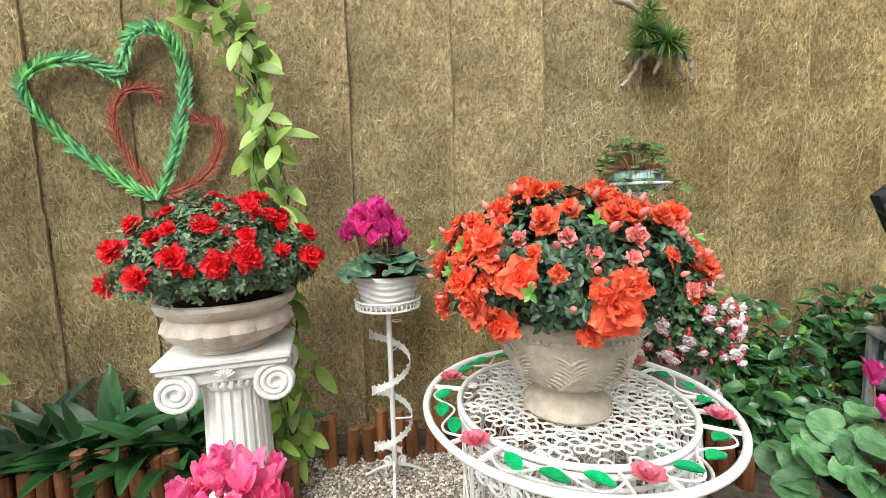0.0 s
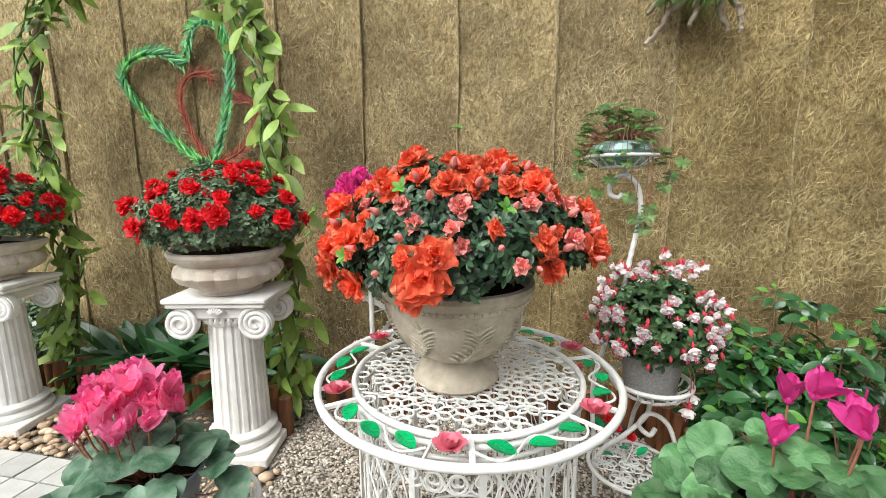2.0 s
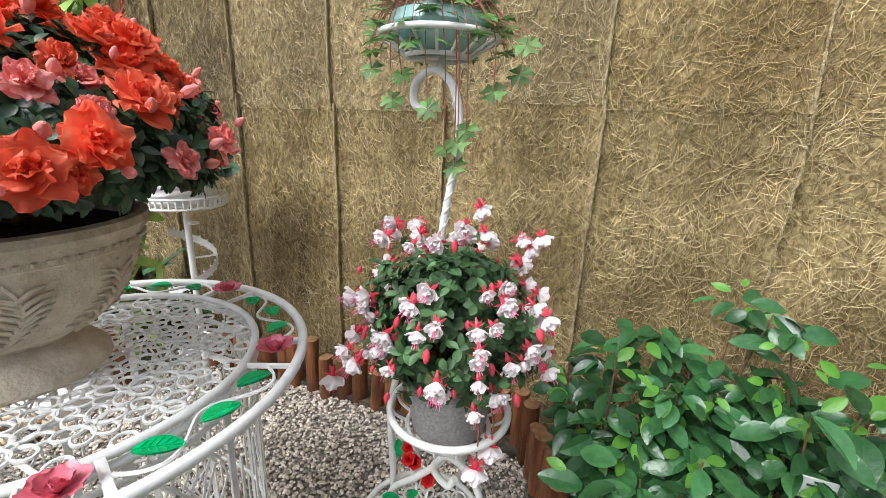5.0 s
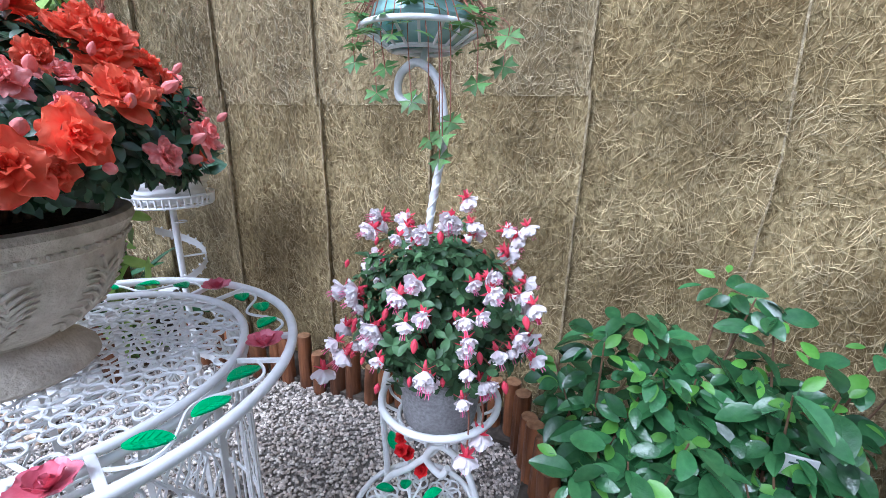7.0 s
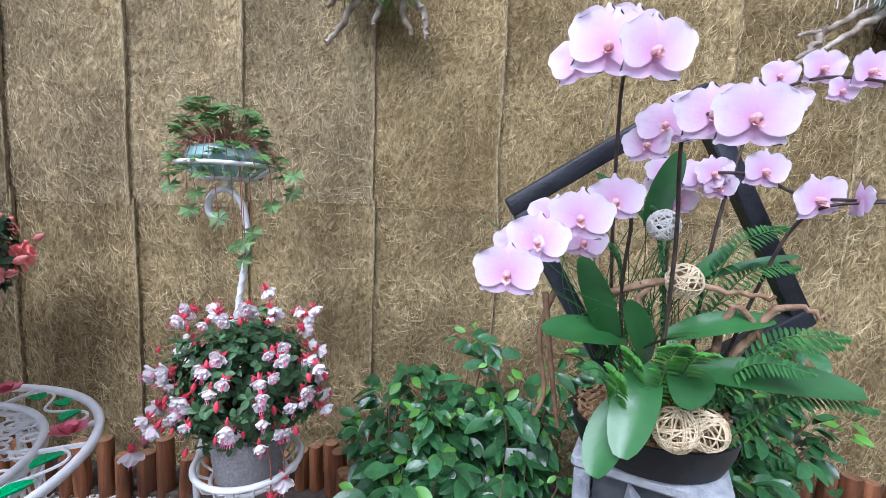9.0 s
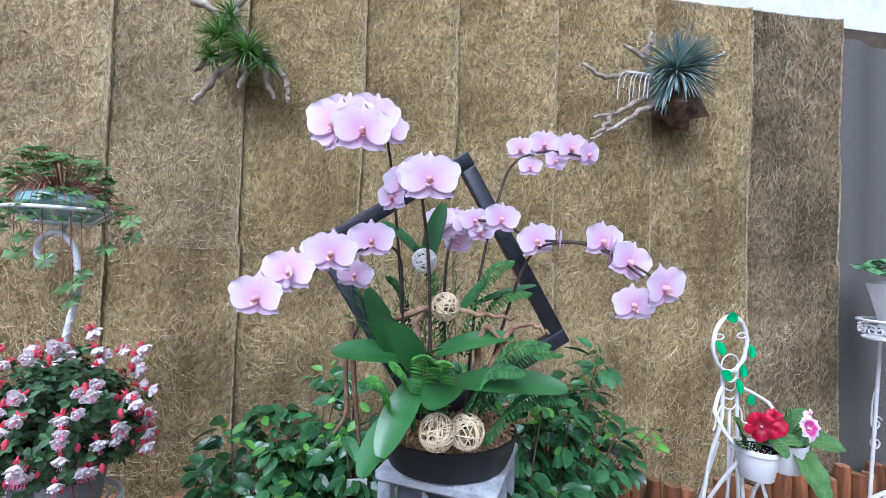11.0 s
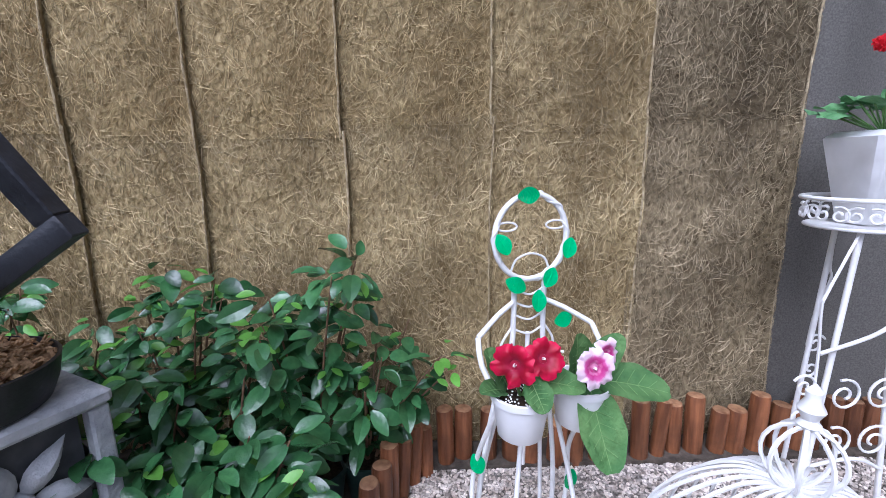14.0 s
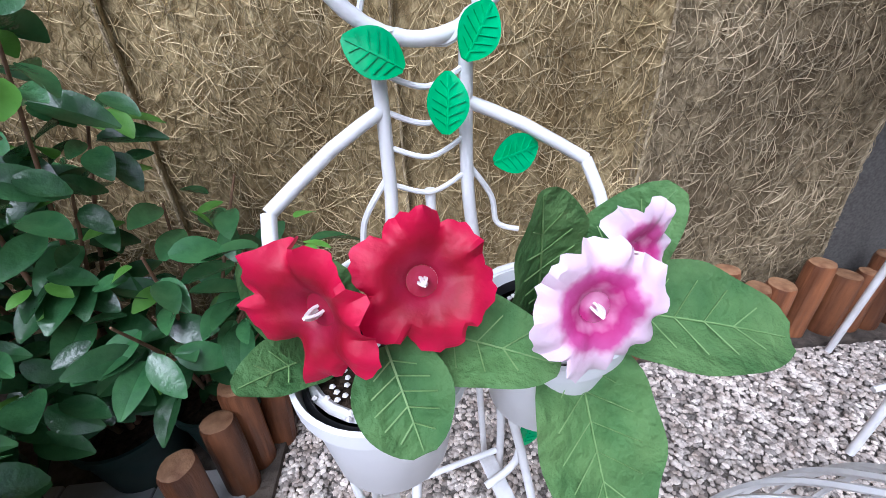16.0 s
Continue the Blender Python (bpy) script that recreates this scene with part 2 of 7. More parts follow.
VINELEAF = shade("vine_leaf", (0.21, 0.35, 0.055), (0.44, 0.57, 0.18), 10, 0.38, 0.15, 40, rnd=0.5, thru=0.25)
FERN = shade("fern_leaf", (0.05, 0.19, 0.02), (0.12, 0.34, 0.05), 20, 0.5, island=0.35, thru=0.25)
FERND = shade("dark_fern_leaf", (0.03, 0.11, 0.03), (0.07, 0.20, 0.05), 20, 0.5, island=0.35, thru=0.2)
CLOVER = shade("clover_leaf", (0.06, 0.17, 0.035), (0.15, 0.31, 0.09), 30, 0.5, island=0.4, thru=0.25, stain=(0.08, 0.05, 0.03), stain_scale=40)
CYCLEAF = shade("cyclamen_leaf", (0.03, 0.10, 0.05), (0.10, 0.20, 0.12), 28, 0.45, 0.4, 60, rnd=0.25, thru=0.1, stain=(0.24, 0.34, 0.26), stain_scale=26, stain_amount=0.6)
CYCLEAFG = shade("green_cyclamen_leaf", (0.04, 0.13, 0.045), (0.10, 0.25, 0.08), 28, 0.45, 0.5, 60, rnd=0.4, thru=0.12, stain=(0.2, 0.34, 0.2), stain_scale=22, stain_amount=0.4)
GLOXLEAF = shade("downy_leaf", (0.035, 0.115, 0.028), (0.09, 0.21, 0.06), 16, 0.75, 1.0, 55, rnd=0.15, thru=0.12, stain=(0.22, 0.36, 0.12), stain_scale=12, stain_amount=0.4)
VEIN = shade("leaf_vein", (0.14, 0.26, 0.08), (0.22, 0.36, 0.13), 40, 0.6)
NEEDLE = shade("air_plant_needle", (0.08, 0.20, 0.03), (0.20, 0.36, 0.09), 20, 0.5, island=0.4, thru=0.15)
SILVER = shade("silver_air_plant", (0.16, 0.25, 0.22), (0.36, 0.45, 0.42), 14, 0.6, island=0.3, thru=0.1)
BROM = shade("bromeliad_leaf", (0.22, 0.30, 0.05), (0.42, 0.26, 0.05), 7, 0.4, island=0.35, thru=0.2)
ENAMELG = shade("green_enamel", (0.004, 0.38, 0.11), (0.02, 0.52, 0.19), 20, 0.3, 0.1, 80, rnd=0.2, stain=(0.0, 0.22, 0.09), stain_scale=30, coat=0.2)
ENAMELP = shade("pink_enamel", (0.62, 0.10, 0.16), (0.82, 0.28, 0.34), 35, 0.35, stain=(0.5, 0.04, 0.10), stain_scale=30, coat=0.2)
ENAMELR = shade("red_enamel", (0.55, 0.01, 0.015), (0.72, 0.03, 0.03), 30, 0.35, coat=0.2)
PALMG = shade("green_palm_strip", (0.05, 0.30, 0.07), (0.22, 0.58, 0.16), 16, 0.45, island=0.6, stain=(0.16, 0.42, 0.36), stain_scale=5)
PALMR = shade("red_palm_strip", (0.22, 0.04, 0.025), (0.40, 0.11, 0.06), 16, 0.6, island=0.35)
REDPET = shade("red_petal", (0.70, 0.006, 0.016), (0.92, 0.035, 0.05), 40, 0.5, 0.2, 90, rnd=0.18, thru=0.3)
ORANGE = shade("orange_petal", (0.86, 0.10, 0.045), (0.97, 0.27, 0.14), 40, 0.5, 0.2, 90, rnd=0.15, thru=0.36)
SALMON = shade("salmon_petal", (0.82, 0.17, 0.15), (0.94, 0.48, 0.44), 40, 0.5, 0.2, 90, rnd=0.15, thru=0.22)
PINKPET = shade("pink_petal", (0.92, 0.10, 0.34), (0.96, 0.38, 0.60), 30, 0.5, 0.1, 90, rnd=0.15, thru=0.4)
MAGENTA = shade("magenta_petal", (0.74, 0.030, 0.28), (0.90, 0.11, 0.46), 30, 0.5, 0.1, 90, rnd=0.2, thru=0.4)
FUCHRED = shade("fuchsia_sepal", (0.68, 0.03, 0.07), (0.84, 0.12, 0.17), 40, 0.45, rnd=0.2, thru=0.2)
FUCHWH = shade("fuchsia_petal", (0.86, 0.76, 0.78), (0.92, 0.88, 0.88), 30, 0.5, rnd=0.06, thru=0.25)
WHITEPET = shade("white_petal", (0.80, 0.80, 0.84), (0.88, 0.88, 0.9), 30, 0.5, thru=0.25)
ORCHID = radial("orchid_petal", [(0.0, (0.74, 0.36, 0.60)), (0.4, (0.80, 0.56, 0.76)), (0.75, (0.84, 0.70, 0.84)), (1.0, (0.88, 0.80, 0.88))], 0.052)
LIP = shade("orchid_lip", (0.70, 0.30, 0.34), (0.86, 0.66, 0.62), 120, 0.5, thru=0.15)
GLOXRED = radial("red_trumpet_petal", [(0.0, (0.50, 0.20, 0.24)), (0.25, (0.36, 0.01, 0.05)), (0.5, (0.34, 0.002, 0.02)), (0.75, (0.56, 0.003, 0.045)), (1.0, (0.72, 0.004, 0.07))], 0.062)
GLOXPINK = radial("pink_trumpet_petal", [(0.0, (0.80, 0.55, 0.66)), (0.22, (0.78, 0.42, 0.58)), (0.38, (0.52, 0.03, 0.21)), (0.52, (0.62, 0.10, 0.33)), (0.66, (0.86, 0.60, 0.74)), (1.0, (0.88, 0.74, 0.82))], 0.062)
STAMEN = shade("white_stamen", (0.8, 0.76, 0.72), (0.86, 0.84, 0.8), 30, 0.5)
SIGN = shade("white_card", (0.52, 0.54, 0.52), (0.64, 0.66, 0.64), 20, 0.6)
INK = shade("printed_ink", (0.02, 0.05, 0.04), (0.04, 0.08, 0.07), 20, 0.6)
# pale tone for the added bounce wall and the sky stand-in
SKYPANEL = shade("pale_sky_bounce_panel", (0.62, 0.62, 0.61), (0.72, 0.72, 0.71), 8, 0.9, 0.2, 40, stain=(0.5, 0.5, 0.49))


# ---- mesh tools ----
class Mesh:
    """Gathers vertices and faces of one part."""
    def __init__(self):
        self.v, self.f, self.k, self.slot = [], [], [], 0

    def add(self, verts, faces, m=None):
        o = len(self.v)
        self.v += [tuple(m @ Vector(p)) for p in verts] if m else [tuple(p) for p in verts]
        self.f += [tuple(i + o for i in q) for q in faces]
        self.k += [self.slot] * len(faces)
        return self

    def tube(self, pts, r, seg=6, r2=None, closed=False, m=None):
        pts = [Vector(p) for p in pts]
        n = len(pts)
        seg = max(seg, 10) if r >= 0.0058 else seg
        up, vs, fs = None, [], []
        for i, p in enumerate(pts):
            a = pts[(i - 1) % n] if closed or i else pts[0]
            b = pts[(i + 1) % n] if closed or i < n - 1 else pts[-1]
            d = (b - a).normalized() if (b - a).length > 1e-9 else Vector((0, 0, 1))
            if up is None:
                up = d.orthogonal().normalized()
            side = d.cross(up)
            side = side.normalized() if side.length > 1e-6 else d.orthogonal().normalized()
            up = side.cross(d).normalized()
            rr = r if r2 is None else r + (r2 - r) * i / max(1, n - 1)
            for j in range(seg):
                w = 2 * math.pi * j / seg
                vs.append(p + (up * math.cos(w) + side * math.sin(w)) * rr)
        for i in range(n if closed else n - 1):
            for j in range(seg):
                a, b = i * seg, ((i + 1) % n) * seg
                fs.append((a + j, a + (j + 1) % seg, b + (j + 1) % seg, b + j))
        if not closed:
            fs += [tuple(range(seg))[::-1], tuple(range((n - 1) * seg, n * seg))]
        return self.add(vs, fs, m)

    def lathe(self, prof, seg=32, m=None, wave=None):
        vs, fs = [], []
        for i, (r, z) in enumerate(prof):
            for j in range(seg):
                w = 2 * math.pi * j / seg
                q = wave(i, w, r) if wave else r
                vs.append((q * math.cos(w), q * math.sin(w), z))
        for i in range(len(prof) - 1):
            for j in range(seg):
                fs.append((i * seg + j, i * seg + (j + 1) % seg, (i + 1) * seg + (j + 1) % seg, (i + 1) * seg + j))
        fs += [tuple(range(seg))[::-1], tuple(range((len(prof) - 1) * seg, len(prof) * seg))]
        return self.add(vs, fs, m)

    def box(self, x0, y0, z0, x1, y1, z1, b=0.0, m=None):
        """A box with its upright and top edges cut back by b."""
        b = min(b, (x1 - x0) / 2.1, (y1 - y0) / 2.1, (z1 - z0) / 2.1)
        if b <= 0:
            vs = [(x, y, z) for z in (z0, z1) for x, y in ((x0, y0), (x1, y0), (x1, y1), (x0, y1))]
            fs = [(3, 2, 1, 0), (4, 5, 6, 7)] + [(i, (i + 1) % 4, 4 + (i + 1) % 4, 4 + i) for i in range(4)]
            return self.add(vs, fs, m)
        vs = []
        for z, c in ((z0, b), (z0 + b, 0), (z1 - b, 0), (z1, b)):
            for x, y in ((x0 + c + b, y0 + c), (x1 - c - b, y0 + c), (x1 - c, y0 + c + b), (x1 - c, y1 - c - b),
                         (x1 - c - b, y1 - c), (x0 + c + b, y1 - c), (x0 + c, y1 - c - b), (x0 + c, y0 + c + b)):
                vs.append((x, y, z))
        fs = [tuple(range(8))[::-1], tuple(range(24, 32))]
        fs += [(k * 8 + i, k * 8 + (i + 1) % 8, k * 8 + 8 + (i + 1) % 8, k * 8 + 8 + i) for k in range(3) for i in range(8)]
        return self.add(vs, fs, m)

    def sheet(self, fn, nu, nv, m=None):
        vs = [fn(i / nu, j / nv) for i in range(nu + 1) for j in range(nv + 1)]
        fs = [(i * (nv + 1) + j, (i + 1) * (nv + 1) + j, (i + 1) * (nv + 1) + j + 1, i * (nv + 1) + j + 1) for i in range(nu) for j in range(nv)]
        return self.add(vs, fs, m)

    def leaf(self, length, width, droop=0.2, fold=0.15, nu=5, m=None, tip=1.0, wavy=0.0, full=0.72):
        """A leaf from the origin along +y, its face up."""
        def fn(u, v):
            w = math.sin(math.pi * (0.03 + u * 0.95) ** tip) ** full * width / 2
            s = 2 * v - 1
            return (s * w, length * u, abs(s) * w * fold * 2 - droop * length * u * u + wavy * math.sin(u * 17 + s * 2) * width * abs(s))
        return self.sheet(fn, nu, 2 if nu < 8 else 4, m)

    def data(self, name, mats, smooth=True, sharp=38):
        me = bpy.data.meshes.new(name)
        me.from_pydata(self.v, [], self.f)
        for x in mats if isinstance(mats, (list, tuple)) else [mats]:
            me.materials.append(x)
        if self.slot:
            me.polygons.foreach_set("material_index", self.k)
        if smooth:
            me.polygons.foreach_set("use_smooth", [True] * len(self.f))
            me.set_sharp_from_angle(angle=radians(sharp))
        me.update()
        return me


def part(name, mesh, mats, parent, label="", m=None, smooth=True):
    """One mesh object under a thing or a part; mesh is a Mesh or finished data."""
    ob = new(name, mesh.data(name, mats, smooth) if isinstance(mesh, Mesh) else mesh)
    ob.parent = parent
    if m:
        ob.matrix_basis = m
    if label:
        tagged(ob, label)
    return ob


def thing(name, label, category, group="", x=0, y=0, z=0, rz=0):
    ob = tagged(new(name), label, category, group)
    ob.empty_display_size = 0.05
    ob.matrix_basis = pose(x, y, z, 0, 0, rz)
    return ob


def solid(name, mesh, mats, kind="structure", label="", smooth=False, category=""):
    return tagged(new(name, mesh.data(name, mats, smooth)), label, category, "", kind)


def spread_dirs(n, lo, hi, phase=0.0):
    """Evenly strewn directions between two heights."""
    out = []
    for i in range(n):
        z = lo + (hi - lo) * (i + 0.5) / n
        r, w = math.sqrt(1 - z * z), i * 2.39996 + phase
        out.append(Vector((r * math.cos(w), r * math.sin(w), z)))
    return out


def aim(p, d, spin=0.0, size=1.0):
    """A pose at p whose +z looks along d."""
    q = Vector(d).to_track_quat("Z", "Y")
    return Matrix.Translation(p) @ q.to_matrix().to_4x4() @ Matrix.Rotation(spin, 4, "Z") @ Matrix.Scale(size, 4)


def lie(p, d, up=(0, 0, 1), size=1.0):
    """A pose at p whose +y runs along d, its +z as near to up as can be."""
    y = Vector(d).normalized()
    x = y.cross(Vector(up))
    x = x.normalized() if x.length > 1e-4 else y.orthogonal().normalized()
    z = x.cross(y)
    r = Matrix((x, y, z)).transposed().to_4x4()
    return Matrix.Translation(p) @ r @ Matrix.Scale(size, 4)


def bend(pts, n=8):
    """A smooth line through the points."""
    pts = [Vector(p) for p in pts]
    out = []
    for i in range(len(pts) - 1):
        a, b, c, d = pts[max(0, i - 1)], pts[i], pts[i + 1], pts[min(len(pts) - 1, i + 2)]
        for k in range(n):
            t = k / n
            out.append(0.5 * (2 * b + (c - a) * t + (2 * a - 5 * b + 4 * c - d) * t * t + (3 * b - a - 3 * c + d) * t ** 3))
    return out + [pts[-1]]


def ring(r, z=0.0, n=32, cx=0.0, cy=0.0, ry=None):
    return [(cx + r * math.cos(2 * math.pi * i / n), cy + (ry or r) * math.sin(2 * math.pi * i / n), z) for i in range(n)]


def curl(cx, cz, r, turns, start, n=22, flip=1, y=0.0):
    """A flat scroll in the xz plane that winds in to its middle."""
    return [(cx + flip * r * (1 - 0.8 * i / n) * math.cos(start + turns * 2 * math.pi * i / n), y,
             cz + r * (1 - 0.8 * i / n) * math.sin(start + turns * 2 * math.pi * i / n)) for i in range(n + 1)]


def rand_dir(lo=-0.2, hi=1.0):
    z, w = random.uniform(lo, hi), random.uniform(0, 2 * math.pi)
    r = math.sqrt(max(0, 1 - z * z))
    return Vector((r * math.cos(w), r * math.sin(w), z))
# ---- ground and walls ----
WALL_Y = 2.06
g = Mesh()
g.box(-60, -60, -0.3, 60, 60, -0.012)
solid("ground", g, GROUNDM, label="pale gravelly garden ground", category="ground")

g = Mesh()
g.box(-6.0, WALL_Y + 0.03, -0.05, 6.2, WALL_Y + 0.13, 2.70)
solid("wall_north", g, BACKING, label="board fence behind the coir matting", category="wall")
# made higher and longer than the net there, to shade the right side
g = Mesh()
g.box(5.6, -4.2, -0.05, 5.72, WALL_Y + 0.03, 4.2)
solid("wall_east", g, NET, label="side wall hung with black shade net, heightened to block skylight", category="wall")
# unseen wall added behind the camera: bounces light, hides the low sky
g = Mesh()
g.box(-9.0, -4.4, -0.05, 9.0, -4.2, 2.6)
solid("wall_south", g, SKYPANEL, label="unseen pale wall added across the path to bounce light", category="wall")
# tall pale panel added to show as bright sky over the fence
g = Mesh()
g.box(-9.0, 4.4, -0.05, 9.0, 4.6, 5.5)
solid("wall_far", g, SKYPANEL, label="pale panel behind the fence standing in for bright sky", category="wall")

# earth beds behind the log edging
g = Mesh()
g.box(-3.6, 1.45, -0.02, -0.75, WALL_Y, 0.02)
g.box(-0.75, 1.86, -0.02, 1.3, WALL_Y, 0.018)
g.box(1.3, 1.25, -0.02, 3.05, WALL_Y, 0.016)
g.box(3.05, 1.9, -0.02, 5.5, WALL_Y, 0.014)
solid("planting_bed", g, EARTH, label="dark bare earth of the planting beds", category="soil")

# ---- coir mats ----
SEAMS = [-4.6, -4.0, -3.42, -2.98, -2.45, -1.86, -1.38, -0.80, -0.29, 0.262, 0.778, 1.335, 1.87, 2.315, 2.835, 3.37, 3.93, 4.52]
# the last column holds the right end's shade in its colour
UPPER = ["grey"] * 11 + ["golden"] * 4 + ["damp", "shaded_worn"]
LOWER = ["grey"] * 8 + ["damp"] * 8 + ["shaded_worn"]


def mat_sheet(mesh, x0, x1, z0, z1, y, seed):
    """One hanging sheet; its right edge stands proud of the next sheet."""
    def fn(u, v):
        x, z = x0 + (x1 - x0) * u, z0 + (z1 - z0) * v
        n1 = noise.noise(Vector((x * 2.2 + seed, z * 1.1, seed * 3.1)))
        n2 = noise.noise(Vector((x * 9, z * 6, seed)))
        n3 = noise.noise(Vector((z * 2.3, seed * 7.7, 4.0)))
        n4 = noise.noise(Vector((z * 14.0, seed * 3.7, 9.0)))
        lip = max(0.0, u - 0.55) / 0.45
        edge = 0.011 * lip * lip * (0.9 + 0.6 * n3) + 0.007 * (1 if u > 0.96 else 0)
        side = (0.012 * n3 + 0.004 * n4) * (1 if u in (0, 1) else 0)
        return (x + side, y - 0.014 * n1 * (1 - 0.5 * lip) - 0.004 * n2 - edge, z + 0.006 * n4 * (1 if v in (0, 1) else 0))
    nu, nv = 24, max(4, int((z1 - z0) * 26))
    mesh.sheet(fn, nu, nv)
    mesh.sheet(lambda u, v: (fn(0, v)[0], fn(0, v)[1] + 0.018 * u, fn(0, v)[2]), 1, nv)
    mesh.sheet(lambda u, v: (fn(1, v)[0], fn(1, v)[1] + 0.012 * u, fn(1, v)[2]), 1, nv)
    mesh.sheet(lambda u, v: (fn(v, 0)[0], fn(v, 0)[1] + 0.003 * u, fn(v, 0)[2]), 1, nu)
    mesh.sheet(lambda u, v: (fn(v, 1)[0], fn(v, 1)[1] + 0.018 * u, fn(v, 1)[2]), 1, nu)
    return fn


def fibres(mesh, fn, count, w, h):
    """Loose curved strands that lie on a sheet."""
    for _ in range(count):
        u, v = random.random(), random.random()
        a = random.gauss(math.pi / 2, 0.95) + (math.pi if random.random() < 0.5 else 0)
        L, bow = random.uniform(0.02, 0.075), random.uniform(-0.4, 0.4)
        r = random.uniform(0.0003, 0.00075)
        row = []
        for k in range(5):
            uu, vv = min(1, max(0, u)), min(1, max(0, v))
            p = fn(uu, vv)
            nx, nz = -math.sin(a), math.cos(a)
            lift = 0.002 + 0.004 * math.sin(k / 4 * math.pi)
            row += [(p[0] + nx * r, p[1] - lift, p[2] + nz * r), (p[0] - nx * r, p[1] - lift - 0.0012, p[2] - nz * r)]
            u += math.cos(a) * L / 4 / w
            v += math.sin(a) * L / 4 / h
            a += bow * 0.5
        mesh.add(row, [(0, 1, 3, 2), (2, 3, 5, 4), (4, 5, 7, 6), (6, 7, 9, 8)])


random.seed(3)
for i in range(len(SEAMS) - 1):
    x0, x1 = SEAMS[i], SEAMS[i + 1]
    near = -2.6 < x0 < 4.2
    words = {"golden": "golden brown", "grey": "bleached brown", "damp": "damp brown", "shaded_worn": "dark weathered, shade-toned"}[UPPER[i]]
    t = thing("coir_mat", words + " coir fibre mat hung on the fence, frayed edges", "coir mat", "coir mats on the fence", x0, WALL_Y, 0)
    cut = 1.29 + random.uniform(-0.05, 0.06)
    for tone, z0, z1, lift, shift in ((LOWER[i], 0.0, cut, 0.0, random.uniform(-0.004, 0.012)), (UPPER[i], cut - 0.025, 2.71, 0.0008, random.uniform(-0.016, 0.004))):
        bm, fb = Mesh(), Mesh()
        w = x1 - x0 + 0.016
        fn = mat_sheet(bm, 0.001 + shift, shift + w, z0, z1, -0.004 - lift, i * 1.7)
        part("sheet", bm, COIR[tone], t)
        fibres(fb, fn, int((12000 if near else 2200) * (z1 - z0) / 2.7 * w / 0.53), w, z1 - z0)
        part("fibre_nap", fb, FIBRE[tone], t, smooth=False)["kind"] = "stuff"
        ed = Mesh()
        wd = random.uniform(0.005, 0.009)
        ed.tube([Vector(fn(1, q / 50)) + Vector((-wd * 0.6 + 0.003 * noise.noise(Vector((q * 0.35, i * 3.3, 0))), -0.002, 0)) for q in range(51)], wd * 0.5, 6)
        part("rolled_edge", ed, EDGE, t)

g = Mesh()
g.sheet(lambda u, v: (4.50 + 1.09 * u, WALL_Y - 0.004 - 0.02 * math.sin(u * 16) * (0.4 + v), 2.6 * v), 40, 8)
solid("shade_net", g, NET, "", "black woven shade net hung in loose folds", True, "shade net")


# ---- log edging ----
LOGS = []
for k in range(5):
    r = random.uniform(0.031, 0.037)
    bm = Mesh()
    prof = [(r * 0.98, 0), (r, 0.02), (r * 1.02, 0.12), (r * 0.99, 0.192), (r * 0.9, 0.2)]
    bm.lathe(prof, 14, wave=lambda i, w, q, s=k: q * (1 + 0.05 * math.sin(2 * w + s) + 0.03 * math.sin(5 * w + s * 3)))
    bm.slot = 1
    bm.lathe([(r * 0.9, 0.2), (r * 0.86, 0.2005), (r * 0.5, 0.2015), (0.001, 0.202)], 14,
             wave=lambda i, w, q, s=k: q * (1 + 0.05 * math.sin(2 * w + s) + 0.03 * math.sin(5 * w + s * 3)))
    bm.slot = 1
    LOGS.append(bm.data("log", [LOG, LOGEND]))


def log_run(line, label):
    t = thing("log_edging", label, "log edging", "log edging of the beds", *line[0], 0)
    pts = bend([(x, y, 0) for x, y in line], 24)
    gone, last = 0.0, pts[0]
    need = 0.0
    for p in pts:
        gone += (p - last).length
        last = p
        if gone >= need:
            need = gone + random.uniform(0.070, 0.079)
            s = random.uniform(0.92, 1.1)
            m = Matrix.Translation((p.x - line[0][0] + random.gauss(0, 0.006), p.y - line[0][1] + random.gauss(0, 0.006), -0.008)) \
                @ Matrix.Rotation(random.uniform(0, 6.28), 4, "Z") @ Matrix.Rotation(random.gauss(0, 0.04), 4, "X") \
                @ Matrix.Diagonal((s, s, random.choice((0.92, 1.0, 1.06, 1.14, 1.22, 1.3)), 1))
            part("log", random.choice(LOGS), None, t, m=m)


LEFT_LABEL = "row of short brown stained logs"
log_run([(-2.58, 0.78), (-2.54, 1.08), (-2.44, 1.36), (-2.20, 1.58), (-1.63, 1.64), (-1.19, 1.63), (-0.80, 1.60), (-0.50, 1.49)], LEFT_LABEL + " around the leafy bed")
log_run([(-0.42, 1.80), (0.0, 1.85), (0.5, 1.88), (0.95, 1.93), (1.14, 1.95), (1.26, 1.86), (1.34, 1.70), (1.42, 1.53), (1.48, 1.36)], LEFT_LABEL + " below the coir mats")
log_run([(2.84, 1.28), (2.90, 1.44), (2.96, 1.60), (3.03, 1.76), (3.12, 1.90), (3.32, 1.95), (3.8, 1.93), (4.3, 1.95), (4.9, 1.97), (5.4, 1.97)], LEFT_LABEL + " along gravel")


# ---- leaf and flower stock ----
def leaf_stock(n, L, W, mats, nu=6, droop=0.2, fold=0.12, tip=1.0, wavy=0.0):
    out = []
    for k in range(n):
        bm = Mesh()
        bm.leaf(L * random.uniform(0.85, 1.15), W * random.uniform(0.85, 1.15), droop * random.uniform(0.4, 1.6), fold * random.uniform(0.4, 1.4), nu, tip=tip, wavy=wavy)
        out.append(bm.data("leaf", mats))
    return out


